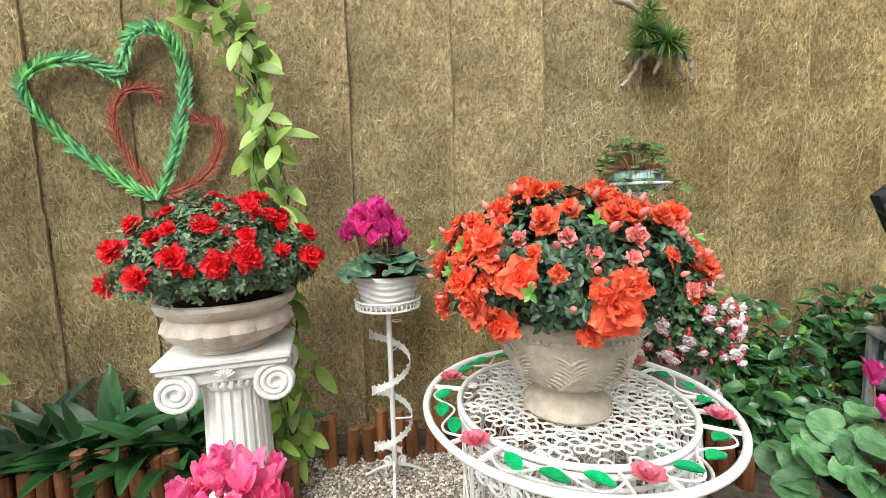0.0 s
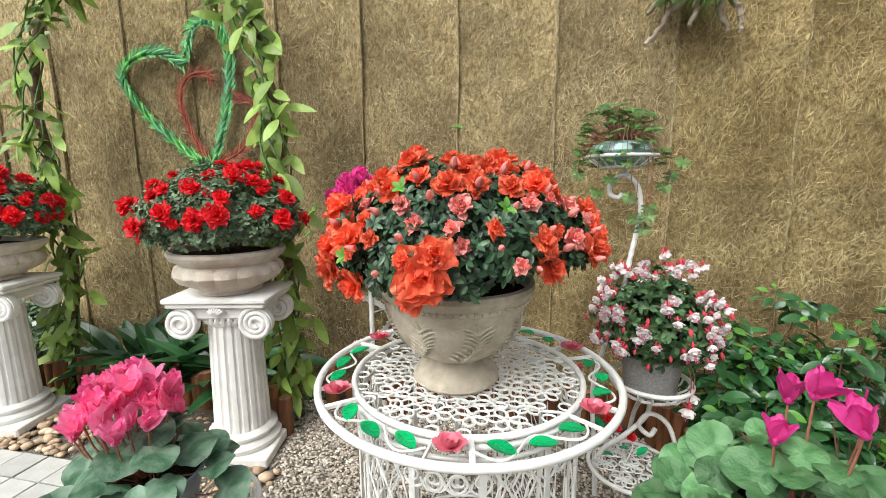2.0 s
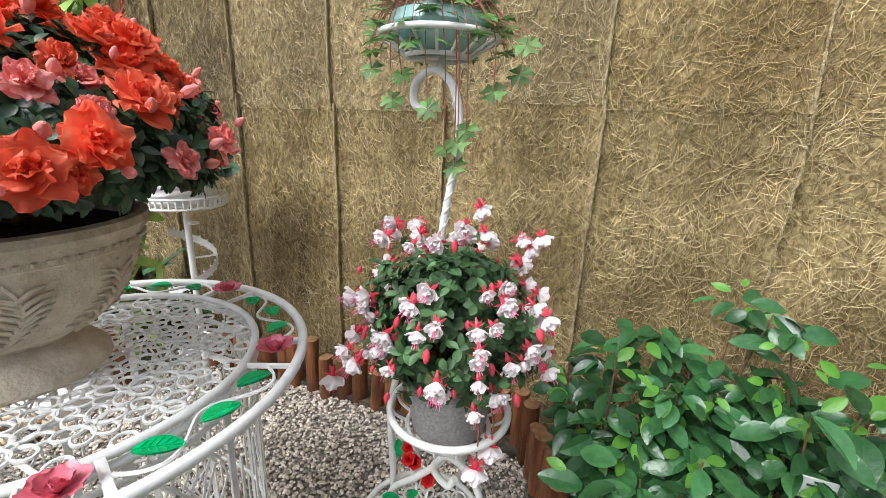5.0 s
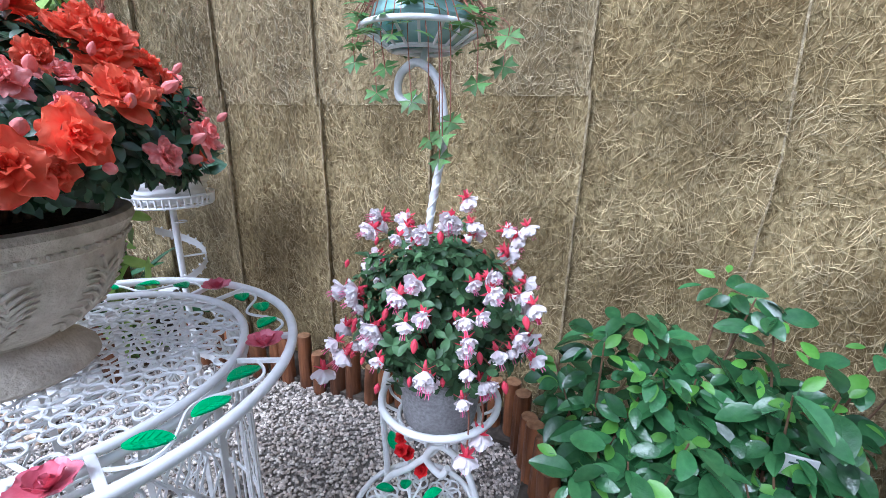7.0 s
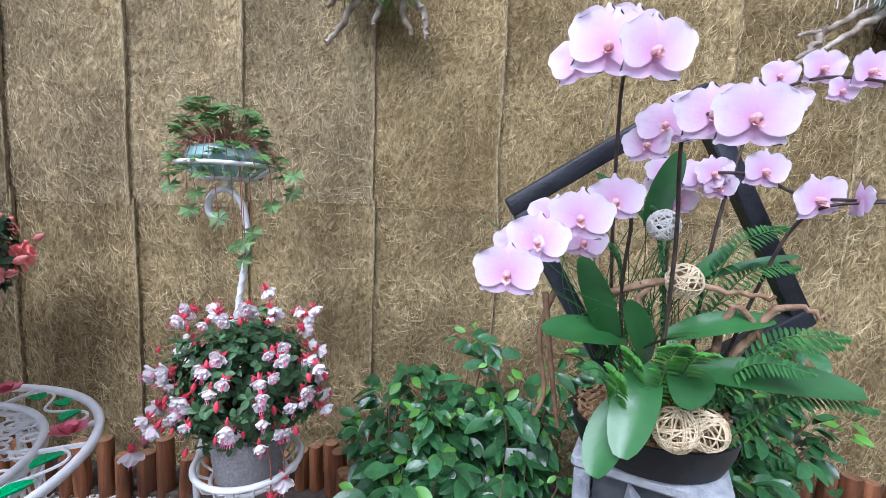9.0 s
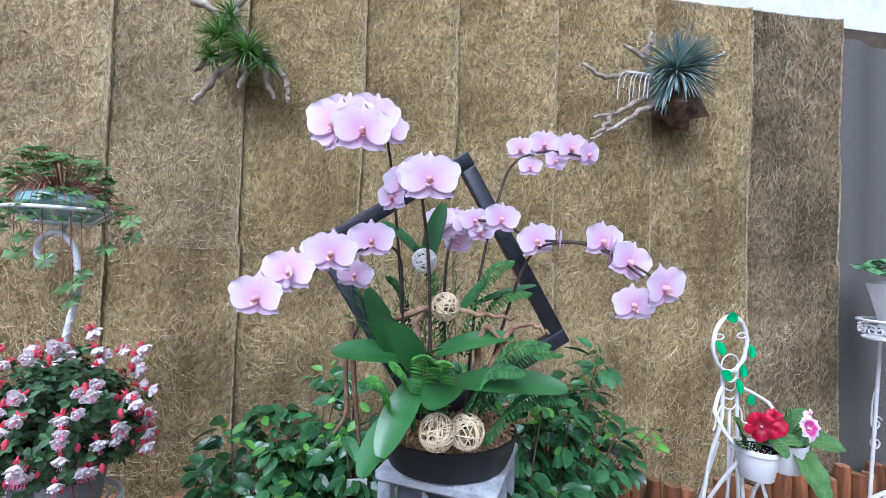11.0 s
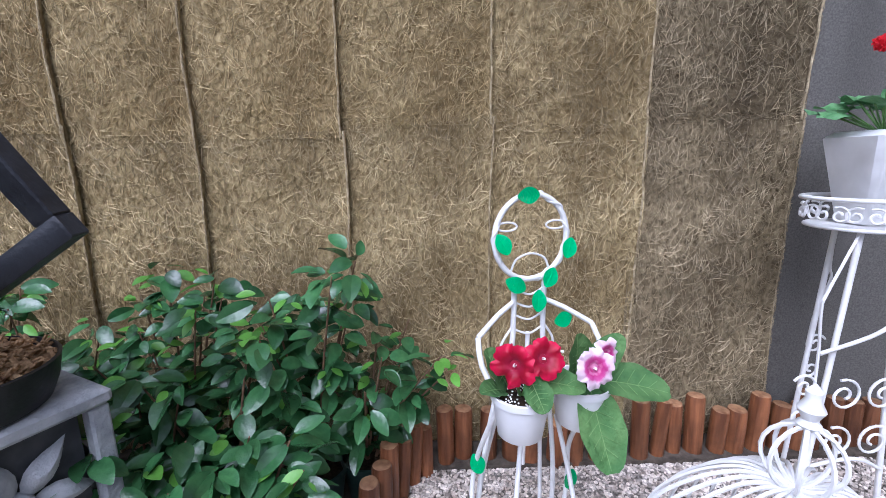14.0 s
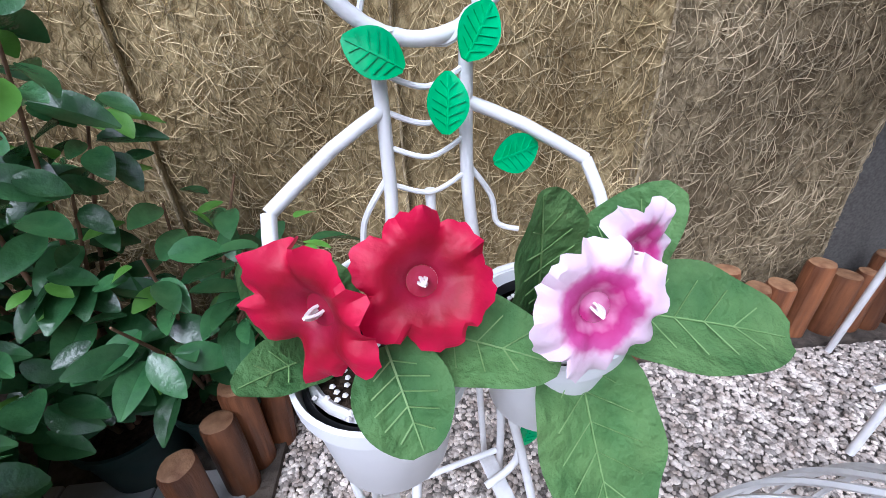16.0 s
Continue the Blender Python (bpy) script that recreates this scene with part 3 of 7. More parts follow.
CAMLEAF = leaf_stock(4, 0.076, 0.041, LEAF, 7, 0.18, 0.14, 0.92)
CAMYOUNG = leaf_stock(2, 0.060, 0.030, LEAFY, 6, 0.15, 0.14)
VLEAF = leaf_stock(4, 0.145, 0.053, VINELEAF, 7, 0.25, 0.1, 0.95)


def petal(bm, L, W, m, cup=0.25, ruffle=0.0, nu=4, nv=4, blunt=0.5, curl_back=0.0):
    ph = random.uniform(0, 6)
    def fn(u, v):
        s = 2 * v - 1
        w = W / 2 * (math.sin(math.pi * min(1, 0.10 + 0.9 * u) ** (0.62)) * (1 - blunt) + blunt * (1 - (1 - u) ** 2) * (1 - 0.5 * max(0, u - 0.75) * 4 * abs(s)))
        y = L * u * (1 - 0.12 * s * s * u)
        z = cup * L * (u * u) * 0.5 + cup * abs(s) * w * 0.6 + ruffle * L * u * math.sin(ph + s * 5.5 + u * 3) - curl_back * L * max(0, u - 0.5) ** 2
        return (s * w, y, z)
    bm.sheet(fn, nu, nv, m)


def ruffled_flower(mats, R=0.045):
    bm = Mesh()
    for layer, (k, tilt, s) in enumerate(((6, 8, 1.0), (6, 28, 0.92), (5, 50, 0.74), (4, 70, 0.52))):
        off = random.uniform(0, 6)
        for i in range(k):
            m = Matrix.Translation((0, 0, 0.004 * layer)) @ Matrix.Rotation(off + 2 * math.pi * i / k + random.gauss(0, 0.2), 4, "Z") @ Matrix.Rotation(radians(tilt + random.gauss(0, 11)), 4, "X") @ Matrix.Rotation(random.gauss(0, 0.3), 4, "Y")
            petal(bm, R * s * random.uniform(0.85, 1.1), R * s * random.uniform(1.0, 1.3), m, 0.08, 0.10, 5, 6, 0.55)
    return bm.data("flower", mats, sharp=85)


FLOWERS = {k: [ruffled_flower(m) for _ in range(3)] for k, m in (("red", REDPET), ("orange", ORANGE), ("salmon", SALMON))}


def bud(mats, L=0.022):
    bm = Mesh()
    bm.lathe([(0.001, 0), (L * 0.22, L * 0.2), (L * 0.28, L * 0.5), (L * 0.16, L * 0.85), (0.001, L)], 8)
    return bm.data("bud", mats)


BUD_SALMON, BUD_RED = bud(SALMON), bud(FUCHRED)


def whorl(bm, p, d, L, W, n=6):
    base = aim(p, d, random.uniform(0, 6))
    for i in range(n):
        m = base @ Matrix.Rotation(2 * math.pi * i / n + random.gauss(0, 0.2), 4, "Z") @ Matrix.Rotation(radians(random.uniform(-15, 50)), 4, "X")
        bm.leaf(L * random.uniform(0.65, 1.15), W * random.uniform(0.8, 1.2), 0.25, 0.16, 4, m, 1.25, full=0.6)


def azalea(t, cx, cy, z0, rx, ry, h, flowers, leafmat, n_whorl=420, leafL=0.032, skirt=0.42, skirt_e=0.42):
    """Dense low shrub on a thing t: a joined crown of small leaf rosettes, twigs, and every flower a part."""
    crown, wood = Mesh(), Mesh()
    def at(d, k=1.0):
        low = skirt + (skirt_e - skirt) * max(0.0, min(1.0, d.x * 1.8 - 0.35))
        bump = 1 + 0.16 * noise.noise(Vector((d.x * 2.3, d.y * 2.3, d.z * 2.3 + cx * 5)))
        return Vector((cx + d.x * rx * k * bump, cy + d.y * ry * k * bump, z0 + h * 0.38 + d.z * h * (0.62 if d.z > 0 else low) * k * bump))
    for i in range(n_whorl):
        d = rand_dir(-0.5, 1)
        k = random.uniform(0.86, 1.04) if i % 3 else random.uniform(0.55, 0.86)
        whorl(crown, at(d, k), (d + Vector((0, 0, 0.35)) + rand_dir(-1) * 0.45), leafL, leafL * 0.48, 6)
    for i in range(26):
        d = rand_dir(-0.2, 1)
        wood.tube(bend([(cx + d.x * 0.03, cy + d.y * 0.03, z0 - 0.02), at(d, 0.45), at(d, 0.9)], 4), 0.006, 5, 0.002)
    part("twig_tangle", wood, WOODST, t)["kind"] = "stuff"
    part("foliage", crown, leafmat, t)
    for kind, d, k, size in flowers:
        d = Vector(d).normalized()
        data = random.choice(FLOWERS[kind]) if kind in FLOWERS else BUD_SALMON
        part("flower" if kind in FLOWERS else "bud", data, None, t, m=aim(at(d, k), d + Vector((0, -0.15, 0.25)) + rand_dir(-1) * 0.25, random.uniform(0, 6), size))


# ---- ionic columns with bowls of red azaleas ----
def volute(bm, x, flip, y, z):
    pts = curl(x, z, 0.072, 2.6, math.pi / 2, 46, flip, y)
    bm.tube(pts, 0.011, 6)
    bm.lathe([(0.06, -0.028), (0.068, -0.026), (0.068, 0.006), (0.064, 0.008), (0.001, 0.008)], 32, Matrix.Translation((x, y + 0.012, z)) @ Matrix.Rotation(radians(90), 4, "X"))


def column():
    t = thing("column", "white fluted plaster column with a scrolled ionic capital", "column", "columns with azalea bowls")
    bm = Mesh()
    bm.box(-0.18, -0.18, 0, 0.18, 0.18, 0.05, 0.006)
    part("plinth", bm, PLASTER, t)
    bm = Mesh()
    bm.lathe([(0.165, 0.05), (0.172, 0.06), (0.172, 0.075), (0.16, 0.088), (0.146, 0.095), (0.146, 0.103), (0.155, 0.11), (0.155, 0.12), (0.14, 0.132), (0.128, 0.138)], 40)
    part("base_moulding", bm, PLASTER, t)
    bm = Mesh()
    prof = [(0.128, 0.138), (0.126, 0.17), (0.120, 0.4), (0.113, 0.64), (0.112, 0.665)]
    bm.lathe(prof, 160, wave=lambda i, w, r: r - (0.011 * max(0, math.sin(w * 20)) ** 0.6 if 0 < i < 4 else 0))
    part("shaft", bm, PLASTER, t)
    bm = Mesh()
    bm.lathe([(0.113, 0.655), (0.125, 0.665), (0.13, 0.68), (0.122, 0.69)], 36)
    for i in range(30):
        w = i / 30 * 2 * math.pi
        bm.tube([(0.122 * math.cos(w), 0.122 * math.sin(w), 0.672), (0.133 * math.cos(w), 0.133 * math.sin(w), 0.69), (0.13 * math.cos(w), 0.13 * math.sin(w), 0.702)], 0.009, 5)
    bm.box(-0.17, -0.135, 0.695, 0.17, 0.135, 0.755, 0.01)
    bm.box(-0.215, -0.165, 0.755, 0.215, 0.165, 0.778, 0.006)
    bm.box(-0.225, -0.175, 0.778, 0.225, 0.175, 0.80, 0.005)
    part("capital", bm, PLASTER, t)
    bm = Mesh()
    for y in (-0.145, 0.105):
        for s in (-1, 1):
            volute(bm, 0.165 * s, s, y, 0.682)
    part("volutes", bm, PLASTER, t)
    bm = Mesh()
    for i in range(7):
        a = radians(-66 + 22 * i)
        bm.tube([(0, -0.150, 0.725), (0.018 * math.sin(a), -0.162, 0.728 + 0.018 * math.cos(a)), (0.036 * math.sin(a), -0.158, 0.728 + 0.036 * math.cos(a))], 0.007, 6, 0.005)
    part("shell_ornament", bm, PLASTER, t)
    return t


col = column()
col.matrix_basis = pose(-0.69, 1.38, 0, 0, 0, 12)
copy_thing(col, pose(-2.10, 1.33, 0, 0, 0, 14))


def azalea_bowl(x, y, seed, label):
    random.seed(seed)
    t = thing("azalea_bowl", label, "potted azalea", "azalea bowls on columns", x, y, 0.80)
    bm = Mesh()
    prof = [(0.12, 0.0), (0.135, 0.005), (0.13, 0.02), (0.15, 0.035), (0.205, 0.06), (0.228, 0.095), (0.218, 0.125), (0.205, 0.14), (0.212, 0.15),
            (0.238, 0.165), (0.248, 0.185), (0.245, 0.198), (0.232, 0.203), (0.22, 0.198), (0.21, 0.17)]
    bm.lathe(prof, 96, wave=lambda i, w, r: r + (0.013 * (abs(math.sin(w * 8)) ** 0.7 - 0.5) if 3 <= i <= 6 else 0))
    part("bowl", bm, BOWLST, t)
    bm = Mesh()
    bm.lathe([(0.21, 0.172), (0.15, 0.182), (0.001, 0.19)], 24)
    part("soil", bm, SOIL, t)
    fl = []
    for i in range(120):
        d = rand_dir(0.0, 0.98)
        if noise.noise(d * 3.1 + Vector((seed, 0, 0))) < -0.12:
            continue
        d.x += 0.12
        if d.z < 0.35 and random.random() < 0.45:
            continue
        fl.append(("red", d, random.uniform(0.97, 1.05), random.uniform(0.55, 0.95)))
    for d in ((-0.95, -0.3, -0.25), (-0.2, -0.95, 0.05), (0.0, -0.95, 0.25), (0.35, -0.9, 0.15), (0.55, -0.8, 0.2), (0.95, -0.2, 0.1), (-0.5, -0.8, 0.3)):
        fl.append(("red", d, 1.05, 1.2))
    azalea(t, -0.02, 0.0, 0.15, 0.335, 0.31, 0.42, fl, AZLEAFL, 1500, 0.025, 0.36, 0.30)
    return t


azalea_bowl(-0.69, 1.38, 5, "bright red azalea in a cream lobed stone bowl")
azalea_bowl(-2.10, 1.33, 6, "bright red azalea in a cream bowl beside the vine")

# ---- round wire table and urn ----
random.seed(11)
TX, TY, TH = 0.490, 0.915, 0.72
t = thing("garden_table", "round white wire table with daisy lattice and enamelled roses", "table", "", TX, TY, 0)
t.scale = (0.958, 0.958, 1)
bm = Mesh()
bm.tube(ring(0.458, TH, 72), 0.011, 8, closed=True)
part("outer_rim", bm, WHITEP, t)
bm = Mesh()
bm.tube(ring(0.352, TH, 64), 0.009, 8, closed=True)
bm.tube(ring(0.352, TH - 0.022, 64), 0.008, 6, closed=True)
part("inner_rim", bm, WHITEP, t)
daisy = Mesh()
for i in range(6):
    w = i / 6 * 2 * math.pi
    loop = [(0.008 + 0.021 * (1 - math.cos(a)), 0.0155 * math.sin(a), 0) for a in [k / 12 * 2 * math.pi for k in range(12)]]
    daisy.tube(loop, 0.0032, 5, closed=True, m=Matrix.Rotation(w, 4, "Z"))
daisy.tube(ring(0.008, 0.001, 8), 0.0034, 5, closed=True)
daisy = daisy.data("daisy", WHITEP)
P = 0.094
for i in range(-5, 6):
    for j in range(-5, 6):
        x, y = P * (i + 0.5 * (j % 2)), P * 0.866 * j
        if math.hypot(x, y) < 0.318:
            part("daisy", daisy, None, t, m=pose(x, y, TH - 0.004, random.gauss(0, 1), random.gauss(0, 1), random.uniform(0, 60)))
small = Mesh()
for i in range(26):
    w = i / 26 * 2 * math.pi
    small.tube([(x + 0.328 * math.cos(w), y + 0.328 * math.sin(w), TH - 0.004) for x, y, _ in ring(0.018, 0, 10)], 0.003, 5, closed=True)
for s in (-0.17, 0.17):
    small.tube([(-0.3, s, TH - 0.012), (0.3, s, TH - 0.012)], 0.004, 5)
    small.tube([(s, -0.3, TH - 0.012), (s, 0.3, TH - 0.012)], 0.004, 5)
part("lattice_edge", small, WHITEP, t)


def wire_rose(mats, R=0.044):
    bm = Mesh()
    for k, tilt, s in ((6, 14, 1.0), (5, 40, 0.8), (4, 66, 0.55), (2, 84, 0.35)):
        off = random.uniform(0, 6)
        for i in range(k):
            petal(bm, R * s, R * s * 1.1, Matrix.Rotation(off + 2 * math.pi * i / k, 4, "Z") @ Matrix.Rotation(radians(tilt), 4, "X"), 0.35, 0.05, 4, 4, 0.8)
    return bm.data("rose", mats)


def wire_leaf(L, W, mats, fold=0.25):
    bm = Mesh()
    for z in (0.0, 0.003):
        bm.leaf(L, W, 0.1, fold, 10, Matrix.Translation((0, 0, z)))
    bm.tube([(0, 0, 0.004), (0, L * 0.5, 0.004 - 0.025 * L), (0, L * 0.95, 0.004 - 0.09 * L)], 0.0014, 4)
    for k in range(1, 6):
        for s in (-1, 1):
            u = k / 7
            w = W * 0.40 * math.sin(math.pi * min(1.0, u + 0.12))
            z0, z1 = 0.004 - 0.1 * L * u * u, 0.004 - 0.1 * L * (u + 0.13) ** 2 + 2 * fold * w
            bm.tube([(0, L * u, z0), (s * w, L * (u + 0.13), z1)], 0.0009, 4)
    return bm.data("leaf", mats)


ROSE, ROSE_RED, WLEAF = wire_rose(ENAMELP), wire_rose(ENAMELR, 0.022), wire_leaf(0.070, 0.040, ENAMELG, 0.10)
BROADWL = wire_leaf(0.062, 0.046, ENAMELG, 0.08)
for k in range(6):
    a = radians(33 + 60 * k)
    part("rose", ROSE, None, t, m=Matrix.Translation((0.405 * math.cos(a), 0.405 * math.sin(a), TH + 0.006)) @ Matrix.Rotation(a, 4, "Z"))
    b = a + radians(7)
    for w, half in ((b, 0.007), (a - radians(7), 0.003)):
        bar = Mesh()
        bar.box(0.36, -half, TH - 0.006, 0.45, half, TH + 0.005, 0.001, Matrix.Rotation(w, 4, "Z"))
        part("rim_bar", bar, WHITEP, t)
    vine = Mesh()
    pts = []
    for i in range(25):
        w = a + radians(8 + 44 * i / 24)
        r = 0.405 + 0.032 * math.sin(i / 24 * 3 * math.pi)
        pts.append((r * math.cos(w), r * math.sin(w), TH + 0.002))
    vine.tube(pts, 0.0035, 5)
    part("vine_wire", vine, WHITEP, t)
    for i, (da, r, tw) in enumerate(((16, 0.40, 75), (30, 0.41, 100), (44, 0.40, 85))):
        w = a + radians(da)
        part("leaf", WLEAF, None, t, m=Matrix.Translation((r * math.cos(w), r * math.sin(w), TH + 0.008)) @ Matrix.Rotation(w - math.pi / 2 + radians(tw - 20), 4, "Z") @ Matrix.Translation((0, -0.03, 0)))
# drum of the table: uprights, scrolls and crossed wires
RD = 0.345
for k in range(12):
    a = radians(15 + 30 * k)
    bm = Mesh()
    bm.box(RD - 0.003, -0.009, 0.0, RD + 0.003, 0.009, TH - 0.02, 0.001, Matrix.Rotation(a, 4, "Z"))
    part("upright", bm, WHITEP, t)
    on = lambda w, z, r=RD: (r * math.cos(w), r * math.sin(w), z)
    if k % 2:
        for i in range(5):
            w0 = a + radians(4 + 4.6 * i)
            for s in (1, -1):
                pan = Mesh()
                pan.tube([on(w0 + s * radians(5.5) * math.sin(z * 14 + i), 0.03 + 0.66 * z / 12) for z in range(13)], 0.0028, 4)
                part("crossed_wire", pan, WHITEP, t)
    else:
        for i in range(3):
            w0 = a + radians(5 + 10 * i)
            pan = Mesh()
            pan.tube([on(w0, 0.03 + 0.5 * q / 6) for q in range(7)], 0.0032, 4)
            part("panel_wire", pan, WHITEP, t)
            for s in (1, -1):
                pan = Mesh()
                pan.tube([on(w0 + x / RD, z) for x, _, z in curl(s * 0.028, 0.60, 0.034, 1.4, math.pi, 18, s)], 0.0035, 5)
                part("panel_scroll", pan, WHITEP, t)
for z, r in ((0.02, RD), (0.20, RD), (0.66, RD)):
    bm = Mesh()
    bm.tube(ring(r, z, 48), 0.006, 6, closed=True)
    part("drum_hoop", bm, WHITEP, t)

random.seed(21)
t = thing("stone_urn", "footed cast-stone urn of orange double azaleas on the wire table", "potted azalea", "", 0.463, 0.872, TH + 0.004)
t.scale = (1.05, 1.05, 1.12)
bm = Mesh()
bm.lathe([(0.112, 0), (0.12, 0.008), (0.118, 0.022), (0.105, 0.036), (0.082, 0.05), (0.072, 0.062), (0.078, 0.072)], 64)
part("foot", bm, STONE, t)
bm = Mesh()
prof = [(0.078, 0.068), (0.10, 0.078), (0.135, 0.10), (0.163, 0.135), (0.182, 0.175), (0.19, 0.205), (0.193, 0.215), (0.198, 0.218), (0.197, 0.228), (0.203, 0.236),
        (0.212, 0.25), (0.210, 0.262), (0.198, 0.265), (0.19, 0.25), (0.185, 0.235)]
bm.lathe(prof, 96)
part("bowl", bm, STONE, t)
rel = Mesh()
def on_bowl(w, z, out=0.002):
    for (r0, z0), (r1, z1) in zip(prof, prof[1:]):
        if z0 <= z <= z1:
            r = r0 + (r1 - r0) * (z - z0) / max(1e-6, z1 - z0)
            return Vector(((r + out) * math.cos(w), (r + out) * math.sin(w), z))
    return Vector((0.19 * math.cos(w), 0.19 * math.sin(w), z))
for k in range(8):
    w0 = k / 8 * 2 * math.pi + 0.25
    rel.tube([on_bowl(w0 + 0.25 * math.sin(q / 10 * 2.4), 0.085 + 0.118 * q / 10) for q in range(11)], 0.0042, 6, 0.003)
    for i in range(9):
        w, z = w0 + 0.25 * math.sin(i / 9 * 2.4), 0.09 + 0.095 * i / 9
        for s in (-1, 1):
            rel.tube([on_bowl(w, z), on_bowl(w + s * 0.11, min(0.205, z + 0.014), 0.005), on_bowl(w + s * 0.21, min(0.206, z + 0.018), 0.001)], 0.0045, 6, 0.0012)
part("leaf_relief", rel, STONE, t)
bm = Mesh()
for i in range(70):
    w = i / 70 * 2 * math.pi
    bm.tube([on_bowl(w, 0.222, 0.001), on_bowl(w, 0.228, 0.003)], 0.0042, 5)
part("beaded_rim", bm, STONE, t)
bm = Mesh()
bm.lathe([(0.187, 0.24), (0.12, 0.25), (0.001, 0.255)], 24)
part("soil", bm, SOIL, t)
fl = []
for d in spread_dirs(88, -0.05, 0.985, 0.4):
    d = (d + rand_dir(-1) * 0.08).normalized()
    lit = d.z > 0.62 or d.x < -0.6
    fl.append(("orange" if lit or random.random() < 0.35 else "salmon", d, random.uniform(1.0, 1.06), random.uniform(0.65, 1.0) if lit else random.uniform(0.45, 0.75)))
for d, s in (((-0.95, -0.35, 0.2), 1.2), ((-0.9, -0.5, 0.0), 1.2), ((-0.8, -0.6, -0.25), 1.25), ((-0.72, -0.7, -0.55), 1.2), ((-0.9, -0.4, 0.45), 1.1), ((-0.7, -0.6, 0.45), 1.15), ((-0.85, -0.2, -0.3), 1.1),
             ((-0.05, -1.0, -0.15), 1.75), ((0.03, -1.0, 0.05), 1.2), ((-0.55, -0.8, 0.15), 1.15), ((0.9, 0.1, 0.35), 1.1), ((0.95, -0.1, 0.15), 1.0), ((-0.15, -0.9, -0.5), 0.9),
             ((0.15, 0.3, 0.95), 1.2), ((0.3, 0.1, 0.9), 1.2), ((-0.3, 0.0, 0.95), 1.1), ((0.6, 0.3, 0.7), 1.1), ((0.98, -0.3, 0.0), 1.15), ((0.75, -0.6, -0.3), 1.1)):
    fl.append(("orange", d, 1.06, s * 0.92))
for d in spread_dirs(70, -0.2, 0.93, 1.1):
    fl.append(("bud", d, 1.08, random.uniform(0.9, 1.5)))
azalea(t, 0.0, 0.022, 0.240, 0.322, 0.298, 0.305, fl, AZLEAF, 1900, 0.026, 0.50, 0.26)
for k in range(4):
    bm = Mesh()
    a = 0.8 + 1.6 * k
    bm.tube(bend([(0.02 * math.cos(a), 0.02 * math.sin(a), 0.245), (0.035 * math.cos(a + 0.4), 0.035 * math.sin(a + 0.4), 0.30), (0.11 * math.cos(a), 0.11 * math.sin(a), 0.38)], 6), 0.014, 8, 0.008)
    part("trunk", bm, DRIFTB, t)
for i in range(9):
    d = rand_dir(-0.1, 0.9)
    p = Vector((d.x * 0.38, d.y * 0.335, 0.38 + d.z * 0.26))
    for k in range(4):
        part("young_leaf", random.choice(CAMYOUNG), None, t, m=aim(p, d + Vector((0, 0, 0.4)), k * 1.26) @ Matrix.Rotation(radians(35), 4, "X") @ Matrix.Scale(0.42, 4))

# ---- spiral stand with a cyclamen ----
def cyclamen_flower(mats, s=1.0):
    bm = Mesh()
    for i in range(5):
        m = Matrix.Rotation(i * 2 * math.pi / 5 + random.gauss(0, 0.15), 4, "Z") @ Matrix.Rotation(radians(random.uniform(45, 88)), 4, "X") @ Matrix.Rotation(random.gauss(0, 0.25), 4, "Y")
        petal(bm, 0.056 * s * random.uniform(0.85, 1.1), 0.048 * s, m, 0.10, 0.04, 7, 6, 0.55, 0.25)
    bm.lathe([(0.004 * s, -0.008 * s), (0.009 * s, -0.004 * s), (0.008 * s, 0.004 * s), (0.004 * s, 0.008 * s)], 8)
    return bm.data("flower", mats, sharp=120)


def heart_leaf(mats, R=0.045):
    bm = Mesh()
    n, rows = 20, 3
    vs, fs = [(0, 0, 0)], []
    ph, dish = random.uniform(0, 6), random.uniform(-0.35, 0.25)
    for k in range(1, rows + 1):
        for i in range(n):
            w = 2 * math.pi * i / n
            r = R * (1 - 0.42 * math.exp(-((w - math.pi) / 0.32) ** 2) + 0.12 * math.cos(w)) * k / rows
            vs.append((r * math.sin(w), r * math.cos(w), 0.16 * R * math.sin(3 * w + ph) * (k / rows) ** 2 + 0.05 * R * math.sin(9 * w) * (k / rows) ** 3 + dish * R * (k / rows) ** 2))
    fs += [(0, 1 + i, 1 + (i + 1) % n) for i in range(n)]
    for k in range(rows - 1):
        fs += [(1 + k * n + i, 1 + (k + 1) * n + i, 1 + (k + 1) * n + (i + 1) % n, 1 + k * n + (i + 1) % n) for i in range(n)]
    bm.add(vs, fs)
    return bm.data("leaf", mats)


random.seed(31)
CFLOWER = {m.name: [cyclamen_flower(m) for _ in range(3)] for m in (PINKPET, MAGENTA)}
HLEAF, HLEAFG = [heart_leaf(CYCLEAF) for _ in range(4)], [heart_leaf(CYCLEAFG, 0.06) for _ in range(4)]


